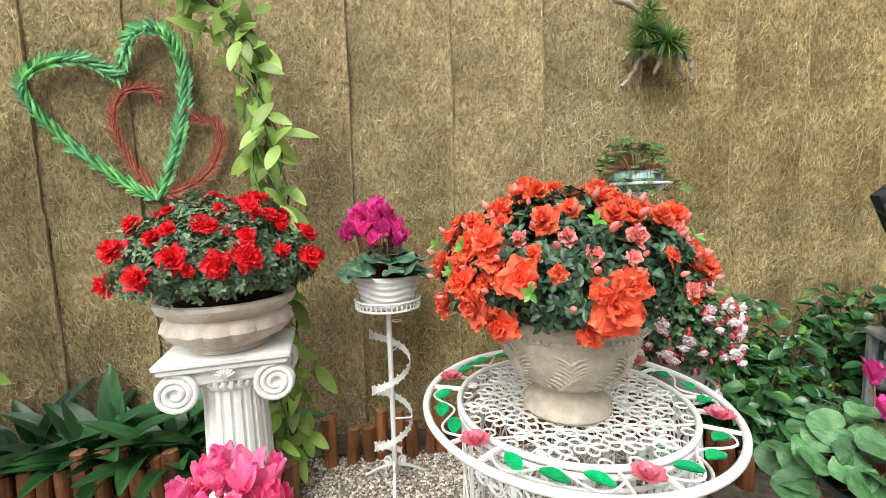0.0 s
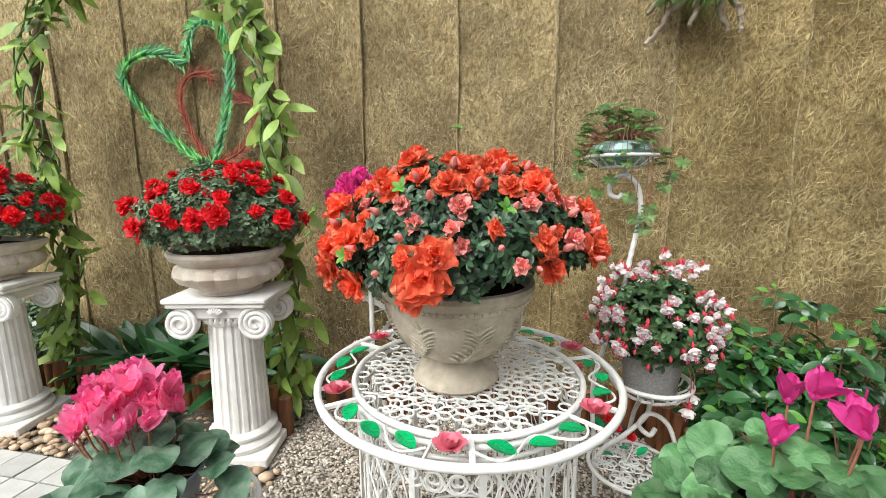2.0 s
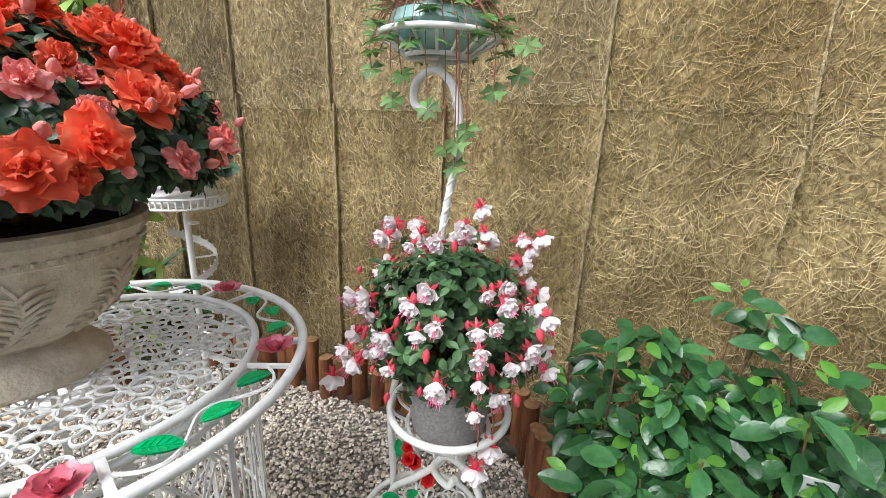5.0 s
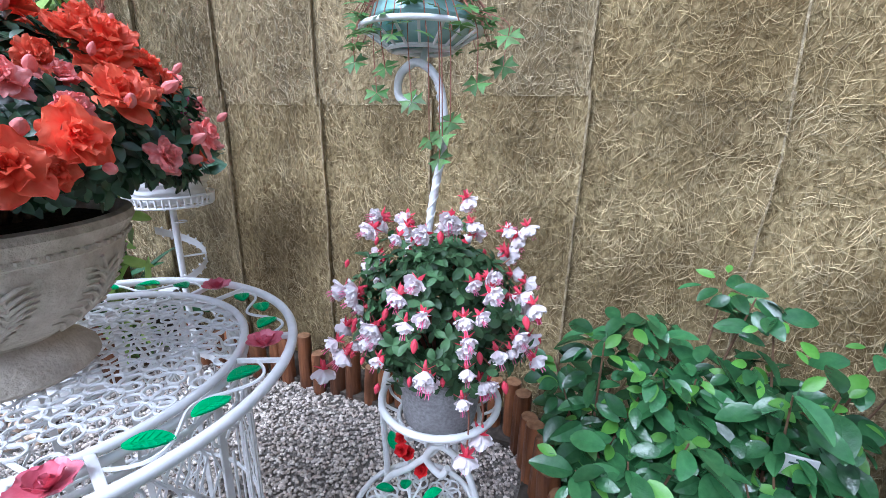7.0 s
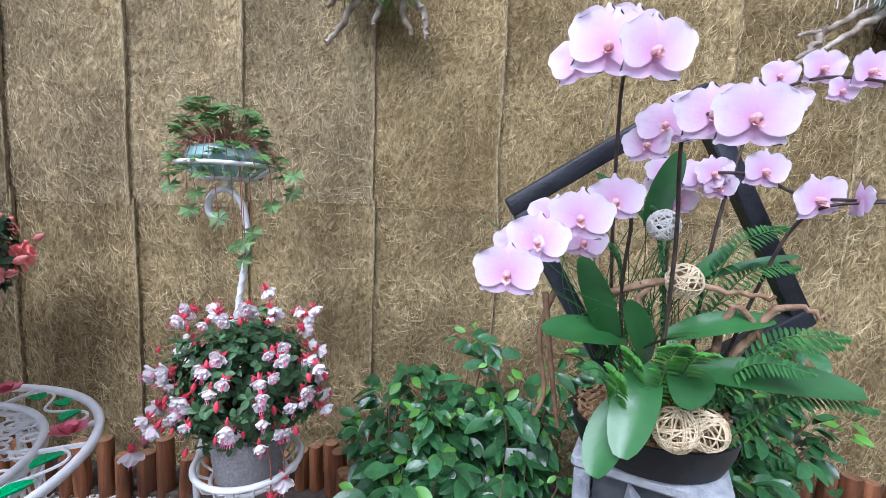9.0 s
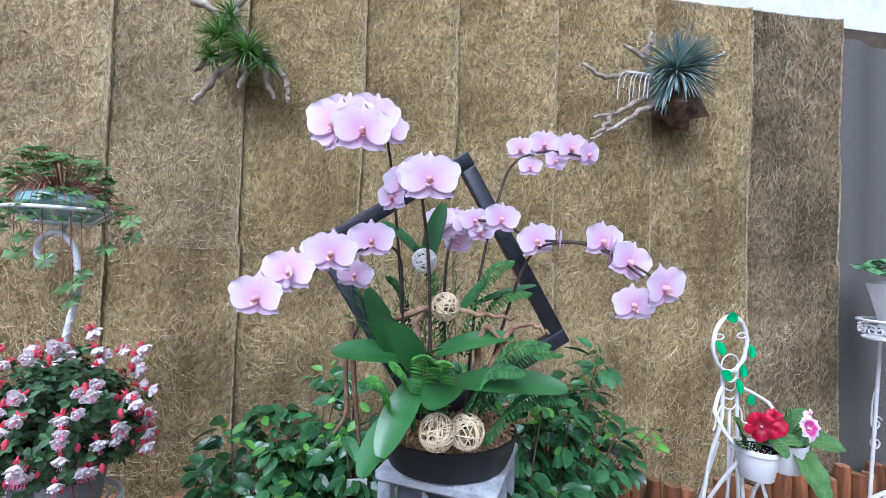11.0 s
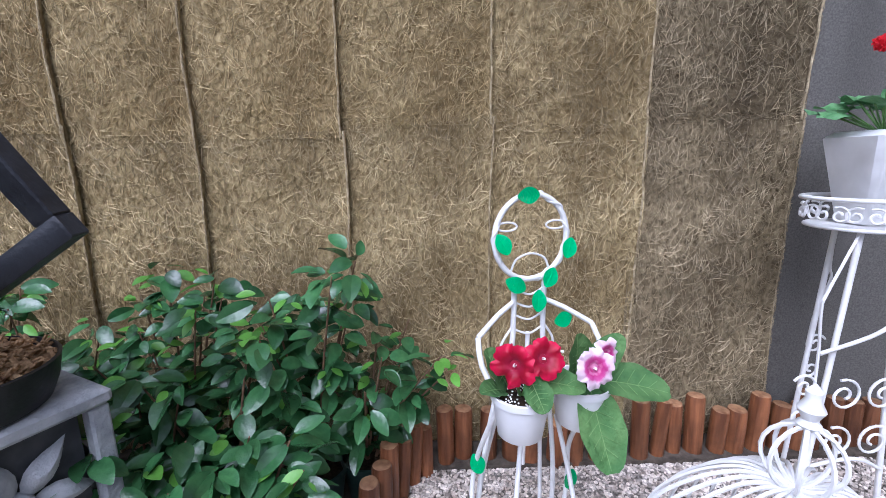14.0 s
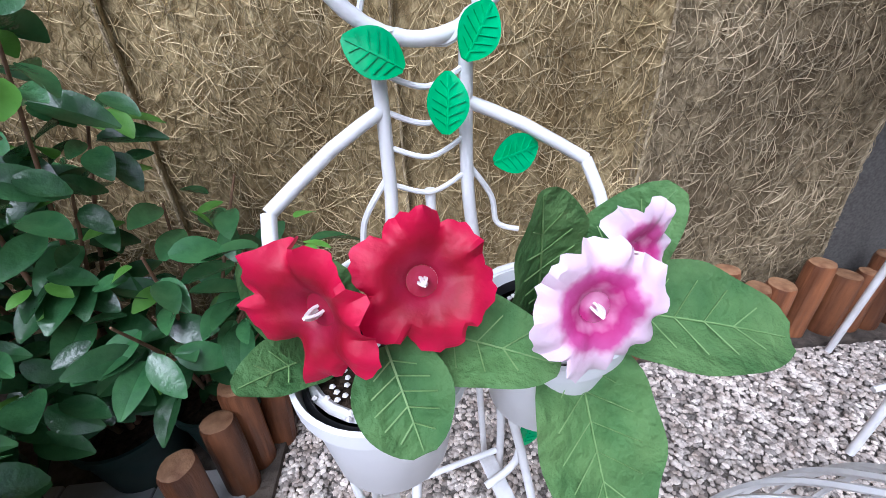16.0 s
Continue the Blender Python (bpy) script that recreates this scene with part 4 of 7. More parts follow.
def cyclamen(t, z, flower, leaves, n_fl, n_lf, spread, height, lspread, fl_size=1.0, lf_size=1.0, off=(0, 0), spots=None, below=0.03, rough=0.03, face=0.2, lift=0.055):
    for i in range(n_lf):
        w, k = i * 2.4 + random.uniform(-0.3, 0.3), math.sqrt((i + 0.5) / n_lf)
        p = Vector((lspread * k * math.cos(w), lspread * k * math.sin(w), z + lift - below * 3.2 * k * k + random.uniform(0, rough)))
        st = Mesh()
        st.tube(bend([(0.02 * math.cos(w), 0.02 * math.sin(w), z - 0.01), (p.x * 0.6, p.y * 0.6, p.z - 0.022), p + Vector((0, 0, -0.004))], 5), 0.0022, 5)
        lf = part("leaf", random.choice(leaves), None, t, m=lie(p, (math.cos(w), math.sin(w), random.uniform(-0.5, 0.3)), (random.gauss(0, 0.35), random.gauss(-face, 0.35), 1), lf_size * random.uniform(0.8, 1.2)))
        part("leaf_stalk", st, STEMR, t)
    for i in range(n_fl):
        if spots:
            p = Vector(spots[i % len(spots)])
        else:
            w, k = i * 2.4, math.sqrt((i + 0.3) / n_fl)
            p = Vector((off[0] + spread * k * math.cos(w), off[1] + spread * k * math.sin(w), z + height * (1 - 0.45 * k * k) + random.uniform(-0.02, 0.02)))
        st = Mesh()
        st.tube(bend([(p.x * 0.15, p.y * 0.15, z), (p.x * 0.8, p.y * 0.8, (z + p.z) / 2), p], 5), 0.0026, 5)
        part("flower_stalk", st, STEMR, t)
        part("flower", random.choice(CFLOWER[flower.name]), None, t, m=aim(p, (random.gauss(0, 0.3), random.gauss(-0.15, 0.3), 1), random.uniform(0, 6), fl_size * random.uniform(0.85, 1.15)))


SX, SY = -0.09, 1.60
t = thing("spiral_plant_stand", "white wire plant stand with a ribbon spiralling round its pole", "plant stand", "", SX, SY, 0)
bm = Mesh()
bm.tube([(0, 0, 0.07), (0, 0, 0.86)], 0.012, 10)
part("pole", bm, WHITEP, t)
for k in range(3):
    a = radians(30 + 120 * k)
    bm = Mesh()
    side = [(0.012, 0.10), (0.035, 0.085), (0.09, 0.055), (0.15, 0.012), (0.17, 0.0)]
    bm.tube(bend([(r * math.cos(a), r * math.sin(a), z + 0.006) for r, z in side], 5), 0.007, 6)
    bm.tube([(x * math.cos(a), x * math.sin(a), z) for x, _, z in curl(0.034, 0.115, 0.024, 1.3, -math.pi / 2, 18)], 0.006, 6)
    part("scrolled_foot", bm, WHITEP, t)
bm = Mesh()
N = 90
def helix(u, z_off, r):
    w = 1.2 + u * 2.35 * 2 * math.pi
    return (r * math.cos(w), r * math.sin(w), 0.10 + 0.64 * u + z_off)
bm.sheet(lambda u, v: helix(u, 0.030 * v, 0.088 if v < 1 else 0.090), N, 1)
bm.sheet(lambda u, v: helix(u, 0.030 * v, 0.091), N, 1)
for i in range(0, N, 2):
    bm.lathe([(0.001, -0.005), (0.005, 0), (0.001, 0.005)], 5, Matrix.Translation(helix(i / N, -0.003, 0.09)))
    bm.lathe([(0.001, -0.005), (0.005, 0), (0.001, 0.005)], 5, Matrix.Translation(helix(i / N, 0.034, 0.09)))
part("spiral_ribbon", bm, WHITEP, t)
bm = Mesh()
for k in range(4):
    z = 0.16 + 0.16 * k
    w = 1.2 + (z - 0.10) / 0.64 * 2.35 * 2 * math.pi
    bm.tube([(0, 0, z + 0.012), (0.09 * math.cos(w), 0.09 * math.sin(w), z + 0.012)], 0.004, 5)
part("spiral_brackets", bm, WHITEP, t)
bm = Mesh()
bm.tube(ring(0.020, 0.0, 14, 0.035, 0), 0.003, 5, closed=True, m=Matrix.Translation((0, 0, 0.80)))
part("wire_loop", bm, WHITEP, t)
bm = Mesh()
bm.tube(ring(0.142, 0.872, 40), 0.005, 6, closed=True)
bm.tube(ring(0.146, 0.908, 40), 0.005, 6, closed=True)
for i in range(40):
    w = i / 40 * 2 * math.pi
    bm.tube([(0.142 * math.cos(w), 0.142 * math.sin(w), 0.872), (0.146 * math.cos(w), 0.146 * math.sin(w), 0.908)], 0.0045, 4)
for k in range(4):
    w = k / 4 * math.pi
    bm.tube([(0.14 * math.cos(w), 0.14 * math.sin(w), 0.868), (-0.14 * math.cos(w), -0.14 * math.sin(w), 0.868)], 0.005, 5)
part("tray", bm, WHITEP, t)


def ribbed_pot(t, r0, r1, h, mats, z=0.0, waves=0.0, label=""):
    bm = Mesh()
    n = 26
    prof = [(r0 + (r1 - r0) * i / n, z + h * i / n) for i in range(n + 1)]
    prof += [(r1 + 0.004, z + h), (r1 + 0.005, z + h + 0.01), (r1 - 0.003, z + h + 0.011), (r1 - 0.008, z + h - 0.02)]
    bm.lathe(prof, 48, wave=(lambda i, w, r: r + waves * math.sin(i * 1.15 + 2.2 * math.sin(w * 3) + w * 2)) if waves else None)
    part("pot", bm, mats, t, label)
    s = Mesh()
    s.lathe([(r1 - 0.006, z + h - 0.018), (r1 * 0.5, z + h - 0.008), (0.001, z + h - 0.006)], 20)
    part("soil", s, SOIL, t)


t = thing("potted_cyclamen", "magenta-pink cyclamen with marbled leaves in a white rippled pot", "potted cyclamen", "cyclamens", SX, SY, 0.876)
ribbed_pot(t, 0.108, 0.150, 0.135, POTWHITE, 0, 0.0035)
cyclamen(t, 0.14, MAGENTA, HLEAF, 40, 44, 0.13, 0.27, 0.17, 1.25, 1.15, (-0.05, 0.0), below=0.03, rough=0.05, face=0.5, lift=0.085)

# ---- grey pot of pink cyclamen on a wire stool ----
def wire_stool(x, y, h, r, label):
    t = thing("wire_stool", label, "stool", "white wire stools", x, y, 0)
    bm = Mesh()
    bm.tube(ring(r, h - 0.008, 40), 0.008, 8, closed=True)
    part("seat_rim", bm, WHITEP, t)
    bm = Mesh()
    for i in range(7):
        cx, cy = (0, 0) if i == 0 else (0.62 * r * math.cos(i * math.pi / 3), 0.62 * r * math.sin(i * math.pi / 3))
        for k in range(6):
            w = k * math.pi / 3
            bm.tube([(cx + 0.15 * r * math.cos(w) + 0.12 * r * c, cy + 0.15 * r * math.sin(w) + 0.12 * r * s, h - 0.008) for c, s, _ in ring(1, 0, 10)], 0.0035, 4, closed=True)
    bm.tube(ring(r * 0.9, h - 0.008, 32), 0.004, 5, closed=True)
    for k in range(4):
        w = k * math.pi / 4
        bm.tube([(r * math.cos(w), r * math.sin(w), h - 0.013), (-r * math.cos(w), -r * math.sin(w), h - 0.013)], 0.004, 5)
    part("seat_lattice", bm, WHITEP, t)
    for k in range(4):
        w = math.pi / 4 + k * math.pi / 2
        bm = Mesh()
        bm.tube(bend([(q * math.cos(w), q * math.sin(w), z) for q, z in ((r * 0.97, h - 0.01), (r * 0.8, h * 0.55), (r * 1.0, h * 0.12), (r * 1.08, 0.006))], 6), 0.007, 6)
        part("leg", bm, WHITEP, t)
    return t


random.seed(33)
wire_stool(-0.30, 0.60, 0.36, 0.22, "round white wire stool under a grey pot")
t = thing("potted_cyclamen", "bright pink cyclamen with marbled leaves in a slate pot", "potted cyclamen", "cyclamens", -0.33, 0.56, 0.362)
ribbed_pot(t, 0.10, 0.135, 0.15, POTSLATE, 0, 0.0)
cyclamen(t, 0.15, PINKPET, HLEAF, 34, 30, 0.13, 0.245, 0.21, 1.15, 1.15, (-0.05, 0.02), below=0.055, rough=0.05, lift=0.10)

# ---- magenta cyclamen on a stool near the walker ----
random.seed(36)
wire_stool(1.18, 0.60, 0.42, 0.20, "round white wire stool under a leafy cyclamen")
t = thing("potted_cyclamen", "deep magenta cyclamen with broad green leaves in a dark pot", "potted cyclamen", "cyclamens", 1.18, 0.60, 0.422)
ribbed_pot(t, 0.10, 0.14, 0.17, POTGREEN, 0, 0.0)
cyclamen(t, 0.19, MAGENTA, HLEAFG, 7, 74, 0.2, 0.24, 0.225, 1.0, 0.70, below=0.03, rough=0.10, face=0.45,
         spots=[(0.055, 0.045, 0.44), (0.08, -0.05, 0.42), (-0.03, 0.0, 0.36), (0.13, 0.02, 0.41), (0.10, -0.12, 0.37), (0.03, 0.08, 0.41), (0.16, -0.08, 0.36)])

# ---- hooked stand with fuchsia and clover ----
random.seed(41)
FX, FY = 1.10, 1.375
t = thing("hooked_plant_stand", "white twisted wire stand with a crook and basket tray", "plant stand", "", FX, FY, 0)
bm = Mesh()
bm.tube(bend([(-0.14, 0.0, 0.0), (-0.15, 0.02, 0.22), (-0.165, 0.03, 0.45), (-0.13, 0.05, 0.62), (-0.07, 0.07, 0.82), (-0.045, 0.075, 1.0), (-0.02, 0.075, 1.16), (-0.035, 0.075, 1.27), (-0.085, 0.075, 1.315),
               (-0.13, 0.075, 1.29), (-0.135, 0.075, 1.245), (-0.105, 0.075, 1.228), (-0.09, 0.075, 1.245)], 7), 0.0095, 8)
part("crook_pole", bm, WHITEP, t)
bm = Mesh()
pts = bend([(-0.07, 0.07, 0.82), (-0.045, 0.075, 1.0), (-0.02, 0.075, 1.16), (-0.035, 0.075, 1.27)], 18)
for s in (0, math.pi):
    bm.tube([p + Vector((0.0085 * math.cos(i * 0.8 + s), 0.0085 * math.sin(i * 0.8 + s), 0)) for i, p in enumerate(pts)], 0.003, 5)
part("twisted_wire", bm, WHITEP, t)
bm = Mesh()
bm.tube(bend([(-0.14, 0.0, 0.0), (-0.135, -0.02, 0.2), (-0.05, -0.03, 0.30), (0.03, -0.03, 0.40), (0.03, -0.03, 0.49)], 6), 0.009, 7)
bm.tube(bend([(0.14, -0.02, 0.0), (0.15, -0.03, 0.2), (0.11, -0.04, 0.36), (0.04, -0.04, 0.41), (0.0, -0.04, 0.36), (0.04, -0.04, 0.32), (0.06, -0.04, 0.35)], 6), 0.009, 7)
bm.tube(bend([(0.0, 0.16, 0.0), (0.02, 0.13, 0.3), (0.03, -0.01, 0.49)], 6), 0.009, 7)
part("legs_frame", bm, WHITEP, t)
bm = Mesh()
bm.tube(ring(0.142, 0.545, 40, 0.03, -0.03), 0.0085, 7, closed=True)
bm.tube(ring(0.10, 0.497, 32, 0.03, -0.03), 0.006, 6, closed=True)
for i in range(18):
    w = i / 18 * 2 * math.pi
    bm.tube(bend([(0.03 + 0.142 * math.cos(w), -0.03 + 0.142 * math.sin(w), 0.545), (0.03 + 0.132 * math.cos(w), -0.03 + 0.132 * math.sin(w), 0.515), (0.03 + 0.10 * math.cos(w), -0.03 + 0.10 * math.sin(w), 0.497)], 3), 0.004, 5)
for k in range(3):
    w = k * math.pi / 3
    bm.tube([(0.03 + 0.1 * math.cos(w), -0.03 + 0.1 * math.sin(w), 0.496), (0.03 - 0.1 * math.cos(w), -0.03 - 0.1 * math.sin(w), 0.496)], 0.006, 5)
part("basket_tray", bm, WHITEP, t)
bm = Mesh()
bm.tube(ring(0.135, 1.385, 40, -0.095, 0.11), 0.0065, 7, closed=True)
bm.tube(ring(0.075, 1.345, 28, -0.095, 0.11), 0.005, 6, closed=True)
for i in range(16):
    w = i / 16 * 2 * math.pi
    bm.tube([(-0.095 + 0.135 * math.cos(w), 0.11 + 0.135 * math.sin(w), 1.385), (-0.095 + 0.075 * math.cos(w), 0.11 + 0.075 * math.sin(w), 1.345)], 0.0035, 5)
bm.tube([(-0.075, 0.075, 1.312), (-0.085, 0.11, 1.345)], 0.008, 6)
bm.tube([(-0.17, 0.11, 1.345), (-0.02, 0.11, 1.345)], 0.006, 6)
part("top_tray", bm, WHITEP, t)
bm = Mesh()
bm.tube(ring(0.16, 0.195, 40, -0.02, -0.06), 0.008, 7, closed=True)
for i in range(7):
    cx, cy = (0, 0) if i == 0 else (0.1 * math.cos(i * math.pi / 3), 0.1 * math.sin(i * math.pi / 3))
    for k in range(6):
        w = k * math.pi / 3
        bm.tube([(-0.02 + cx + 0.026 * math.cos(w) + 0.02 * c, -0.06 + cy + 0.026 * math.sin(w) + 0.02 * s, 0.195) for c, s, _ in ring(1, 0, 10)], 0.0035, 4, closed=True)
part("lattice_shelf", bm, WHITEP, t)
for x, y, z in ((-0.10, 0.02, 0.335), (-0.07, 0.0, 0.31), (-0.02, -0.02, 0.29)):
    bm = Mesh()
    bm.tube(bend([(-0.04, -0.05, 0.20), (x * 0.8, y - 0.02, 0.26), (x, y, z)], 5), 0.003, 5)
    part("rose_wire", bm, WHITEP, t)
for x, y, z in ((-0.10, 0.02, 0.335), (-0.07, 0.0, 0.31), (-0.02, -0.02, 0.29), (-0.085, -0.01, 0.325)):
    part("rose", ROSE_RED, None, t, m=aim((x, y, z), (0, -0.6, 0.8), 1.0))
for x, y, z, a in ((-0.12, 0.01, 0.30, 40), (-0.06, -0.03, 0.25, 200), (0.0, -0.05, 0.235, 300), (-0.09, -0.05, 0.225, 130)):
    part("leaf", WLEAF, None, t, m=pose(x, y, z, 30, 0, a) @ Matrix.Scale(0.75, 4))


def fuchsia_bloom():
    bm = Mesh()
    for i in range(4):
        petal(bm, 0.027, 0.011, Matrix.Rotation(i * math.pi / 2, 4, "Z") @ Matrix.Rotation(radians(22), 4, "X"), 0.3, 0, 4, 2, 0.2)
    bm.lathe([(0.002, 0.022), (0.004, 0.012), (0.005, 0.0)], 7)
    bm.slot = 1
    for i in range(9):
        petal(bm, 0.032, 0.034, Matrix.Rotation(i * 2.4, 4, "Z") @ Matrix.Rotation(radians(-20 - 6.5 * i), 4, "X"), -0.25, 0.12, 4, 4, 0.8)
    bm.slot = 2
    for i in range(4):
        w = i * 1.6
        bm.tube([(0, 0, 0), (0.006 * math.cos(w), 0.006 * math.sin(w), -0.045)], 0.0008, 3)
    return bm.data("flower", [FUCHRED, FUCHWH, PINKPET])


BLOOM = [fuchsia_bloom() for _ in range(3)]
t = thing("potted_fuchsia", "pink and white double fuchsia in a grey speckled pot", "potted fuchsia", "", FX + 0.03, FY - 0.03, 0.503)
ribbed_pot(t, 0.088, 0.108, 0.145, POTGREY)
crown, wood = Mesh(), Mesh()
def fdome(d, k):
    n1 = 1 + 0.34 * noise.noise(d * 3.1)
    return Vector((d.x * 0.190 * k * n1, d.y * 0.185 * k * n1, 0.235 + d.z * (0.215 if d.z > 0 else 0.10) * k * n1))
for i in range(820):
    d = rand_dir(-0.9, 1)
    whorl(crown, fdome(d, random.uniform(0.6, 1.0)), d + Vector((0, 0, 0.2)) + rand_dir(-1) * 0.5, 0.031, 0.016, 5)
for i in range(24):
    d = rand_dir(-0.3, 1)
    wood.tube(bend([(0.02 * d.x, 0.02 * d.y, 0.13), fdome(d, 0.5), fdome(d, 0.95)], 4), 0.004, 5, 0.0015)
part("stem_tangle", wood, STEMR, t)["kind"] = "stuff"
part("foliage", crown, FUCHLEAF, t)
centres = spread_dirs(30, -0.35, 0.97, 0.7)
for i in range(150):
    d = (centres[(i * 7) % 30] + rand_dir(-1) * random.uniform(0.03, 0.24)).normalized()
    if d.y > 0.75 or d.z < -0.42:
        continue
    part("flower", random.choice(BLOOM), None, t, m=aim(fdome(d, random.uniform(1.02, 1.12) + 0.12 * max(0.0, d.z)), Vector((0, 0, 1.0)) - d * random.uniform(0.4, 1.5), random.uniform(0, 6), random.uniform(0.65, 0.95)))
for d in spread_dirs(52, -0.5, 0.9, 2.0):
    part("bud", BUD_RED, None, t, m=aim(fdome(d, random.uniform(1.06, 1.15)), (d.x * 0.4, d.y * 0.4, -1), 0, random.uniform(0.8, 1.2)))
for x, y, z in ((0.10, -0.09, -0.01), (0.12, -0.06, 0.03), (-0.26, -0.08, 0.10)):
    bm = Mesh()
    bm.tube(bend([(x * 0.8, y * 0.9, 0.17), (x * 1.05, y * 1.1, 0.10), (x * 1.05, y * 1.1, z + 0.02)], 5), 0.002, 5)
    part("hanging_stalk", bm, STEMR, t)
    part("flower", BLOOM[0], None, t, m=aim((x * 1.05, y * 1.1, z), (0.1, 0, 1), 1.0, 1.15))

random.seed(43)
t = thing("potted_clover", "trailing four-leaf clover in a glazed teal bowl", "potted clover", "", FX - 0.095, FY + 0.11, 1.350)
bm = Mesh()
bm.lathe([(0.06, 0.0), (0.075, 0.004), (0.105, 0.03), (0.115, 0.055), (0.108, 0.078), (0.085, 0.09), (0.078, 0.09), (0.075, 0.08)], 40)
part("bowl", bm, TEAL, t)
bm = Mesh()
bm.lathe([(0.076, 0.08), (0.001, 0.084)], 20)
part("soil", bm, SOIL, t)
lv, st = Mesh(), Mesh()
def clover(p, size, front=0.3):
    base = aim(p, (random.gauss(0, 0.25), random.gauss(-front, 0.25), 1), random.uniform(0, 6), size)
    for i in range(4):
        def fn(u, v, k=i):
            s = 2 * v - 1
            w = 0.013 * (u ** 0.7)
            return (s * w, 0.022 * u * (1 - 0.22 * (1 - abs(s)) * u), -0.003 * abs(s) * u)
        lv.sheet(fn, 3, 4, base @ Matrix.Rotation(i * math.pi / 2, 4, "Z"))
for i in range(120):
    d = rand_dir(0.1, 1)
    p = Vector((d.x * 0.14 - 0.02, d.y * 0.12, 0.085 + abs(d.z) * 0.13 + 0.03 * math.sin(i)))
    st.tube(bend([(p.x * 0.25, p.y * 0.25, 0.08), (p.x * 0.6, p.y * 0.6, (0.08 + p.z) / 2), p], 4), 0.0013, 4)
    clover(p, random.uniform(0.8, 1.25))
for i in range(44):
    w = i * 2.399
    p = Vector((0.16 * math.cos(w), 0.13 * math.sin(w), 0.035 + 0.03 * math.sin(i * 1.7)))
    st.tube(bend([(0.03 * math.cos(w), 0.03 * math.sin(w), 0.08), (0.1 * math.cos(w), 0.1 * math.sin(w), 0.11), p], 5), 0.0013, 4)
    clover(p, random.uniform(0.9, 1.3))
for x, y, z in ((-0.09, -0.05, -0.10), (0.15, -0.04, -0.08), (0.10, -0.06, -0.16), (0.05, -0.06, -0.20), (0.08, -0.07, -0.24), (0.19, 0.02, -0.04), (0.09, -0.08, -0.19), (-0.16, -0.03, -0.03), (0.02, -0.09, -0.12), (-0.05, -0.08, -0.05), (0.21, -0.03, 0.01)):
    st.tube(bend([(x * 0.4, y * 0.5, 0.08), (x * 0.95, y * 1.2, 0.04), (x, y, z)], 6), 0.0013, 4)
    clover((x, y, z), 1.35, 1.2)
part("stalk_tangle", st, STEMR, t)["kind"] = "stuff"
part("clover_foliage", lv, CLOVER, t)["kind"] = "stuff"

# ---- camellia bushes in the bed ----
def bush(x, y, height, spread, n_leaf, seed, pot=True, lean=(0, 0), young=0.13):
    random.seed(seed)
    t = thing("camellia_bush", "glossy dark green camellia bush in a dark plastic pot" if pot else "glossy dark green camellia bush rooted in the bed", "bush", "camellia bushes", x, y, 0.016)
    z0 = 0.0
    if pot:
        bm = Mesh()
        bm.lathe([(0.075, 0), (0.078, 0.005), (0.095, 0.13), (0.103, 0.135), (0.105, 0.155), (0.098, 0.156), (0.094, 0.13)], 32)
        part("pot", bm, POTGREEN, t)
        bm = Mesh()
        bm.lathe([(0.095, 0.132), (0.05, 0.138), (0.001, 0.14)], 20)
        part("soil", bm, SOIL, t)
        z0 = 0.13
    tips = []
    for k in range(9):
        w = k * 2.4 + random.uniform(-0.4, 0.4)
        r = spread * random.uniform(0.35, 1.0)
        h = height * random.uniform(0.6, 1.0) * (1 - 0.3 * r / spread)
        pts = bend([(0.02 * math.cos(w), 0.02 * math.sin(w), z0), (r * 0.45 * math.cos(w) + lean[0] * 0.4, r * 0.45 * math.sin(w) + lean[1] * 0.4, z0 + (h - z0) * 0.5),
                    (r * math.cos(w) + lean[0], r * math.sin(w) + lean[1], h)], 7)
        bm = Mesh()
        bm.tube(pts, 0.006, 5, 0.002)
        part("stem", bm, WOODST, t)
        tips.append(pts)
    for i in range(n_leaf):
        pts = tips[i % 9]
        k = random.random() ** 0.7
        q = pts[min(len(pts) - 1, int(3 + k * (len(pts) - 3)))]
        d = rand_dir(-0.5, 0.8)
        d = (d + Vector((0, -0.35, 0))).normalized()
        reach = random.uniform(0.0, 0.30) * spread
        p = q + Vector((d.x * reach, d.y * reach, d.z * reach * 0.8))
        if p.z < 0.10 or p.y + y > WALL_Y - 0.05:
            continue
        y_new = random.random() < young * (2.5 if k > 0.8 else 0.6)
        droop = Vector((d.x, d.y, d.z * 0.5 - random.uniform(-0.1, 0.5)))
        part("leaf", random.choice(CAMYOUNG if y_new else CAMLEAF), None, t, m=lie(p, droop, (random.gauss(0, 0.45), random.gauss(-0.5, 0.4), 1), random.uniform(0.65, 1.28)))
    return t


for n, (x, y, h, s, c) in enumerate(((1.50, 1.72, 0.62, 0.20, 170), (1.74, 1.78, 0.74, 0.20, 190), (1.62, 1.52, 0.52, 0.20, 170), (1.98, 1.72, 0.76, 0.20, 180), (1.95, 1.50, 0.48, 0.16, 110),
                                     (2.36, 1.74, 0.78, 0.22, 200), (2.56, 1.58, 0.70, 0.22, 200), (2.76, 1.74, 0.90, 0.22, 210), (2.68, 1.42, 0.50, 0.18, 130), (2.40, 1.46, 0.58, 0.2, 130))):
    bush(x, y, h * (1.24 if n > 4 else 1.2), s * 1.08, int(c * 1.5), 100 + n, n in (1, 5, 6, 7, 8))
bush(2.93, 1.80, 0.76, 0.20, 120, 140, True, (0.10, -0.05))
bush(1.83, 1.36, 0.60, 0.10, 90, 141, False)

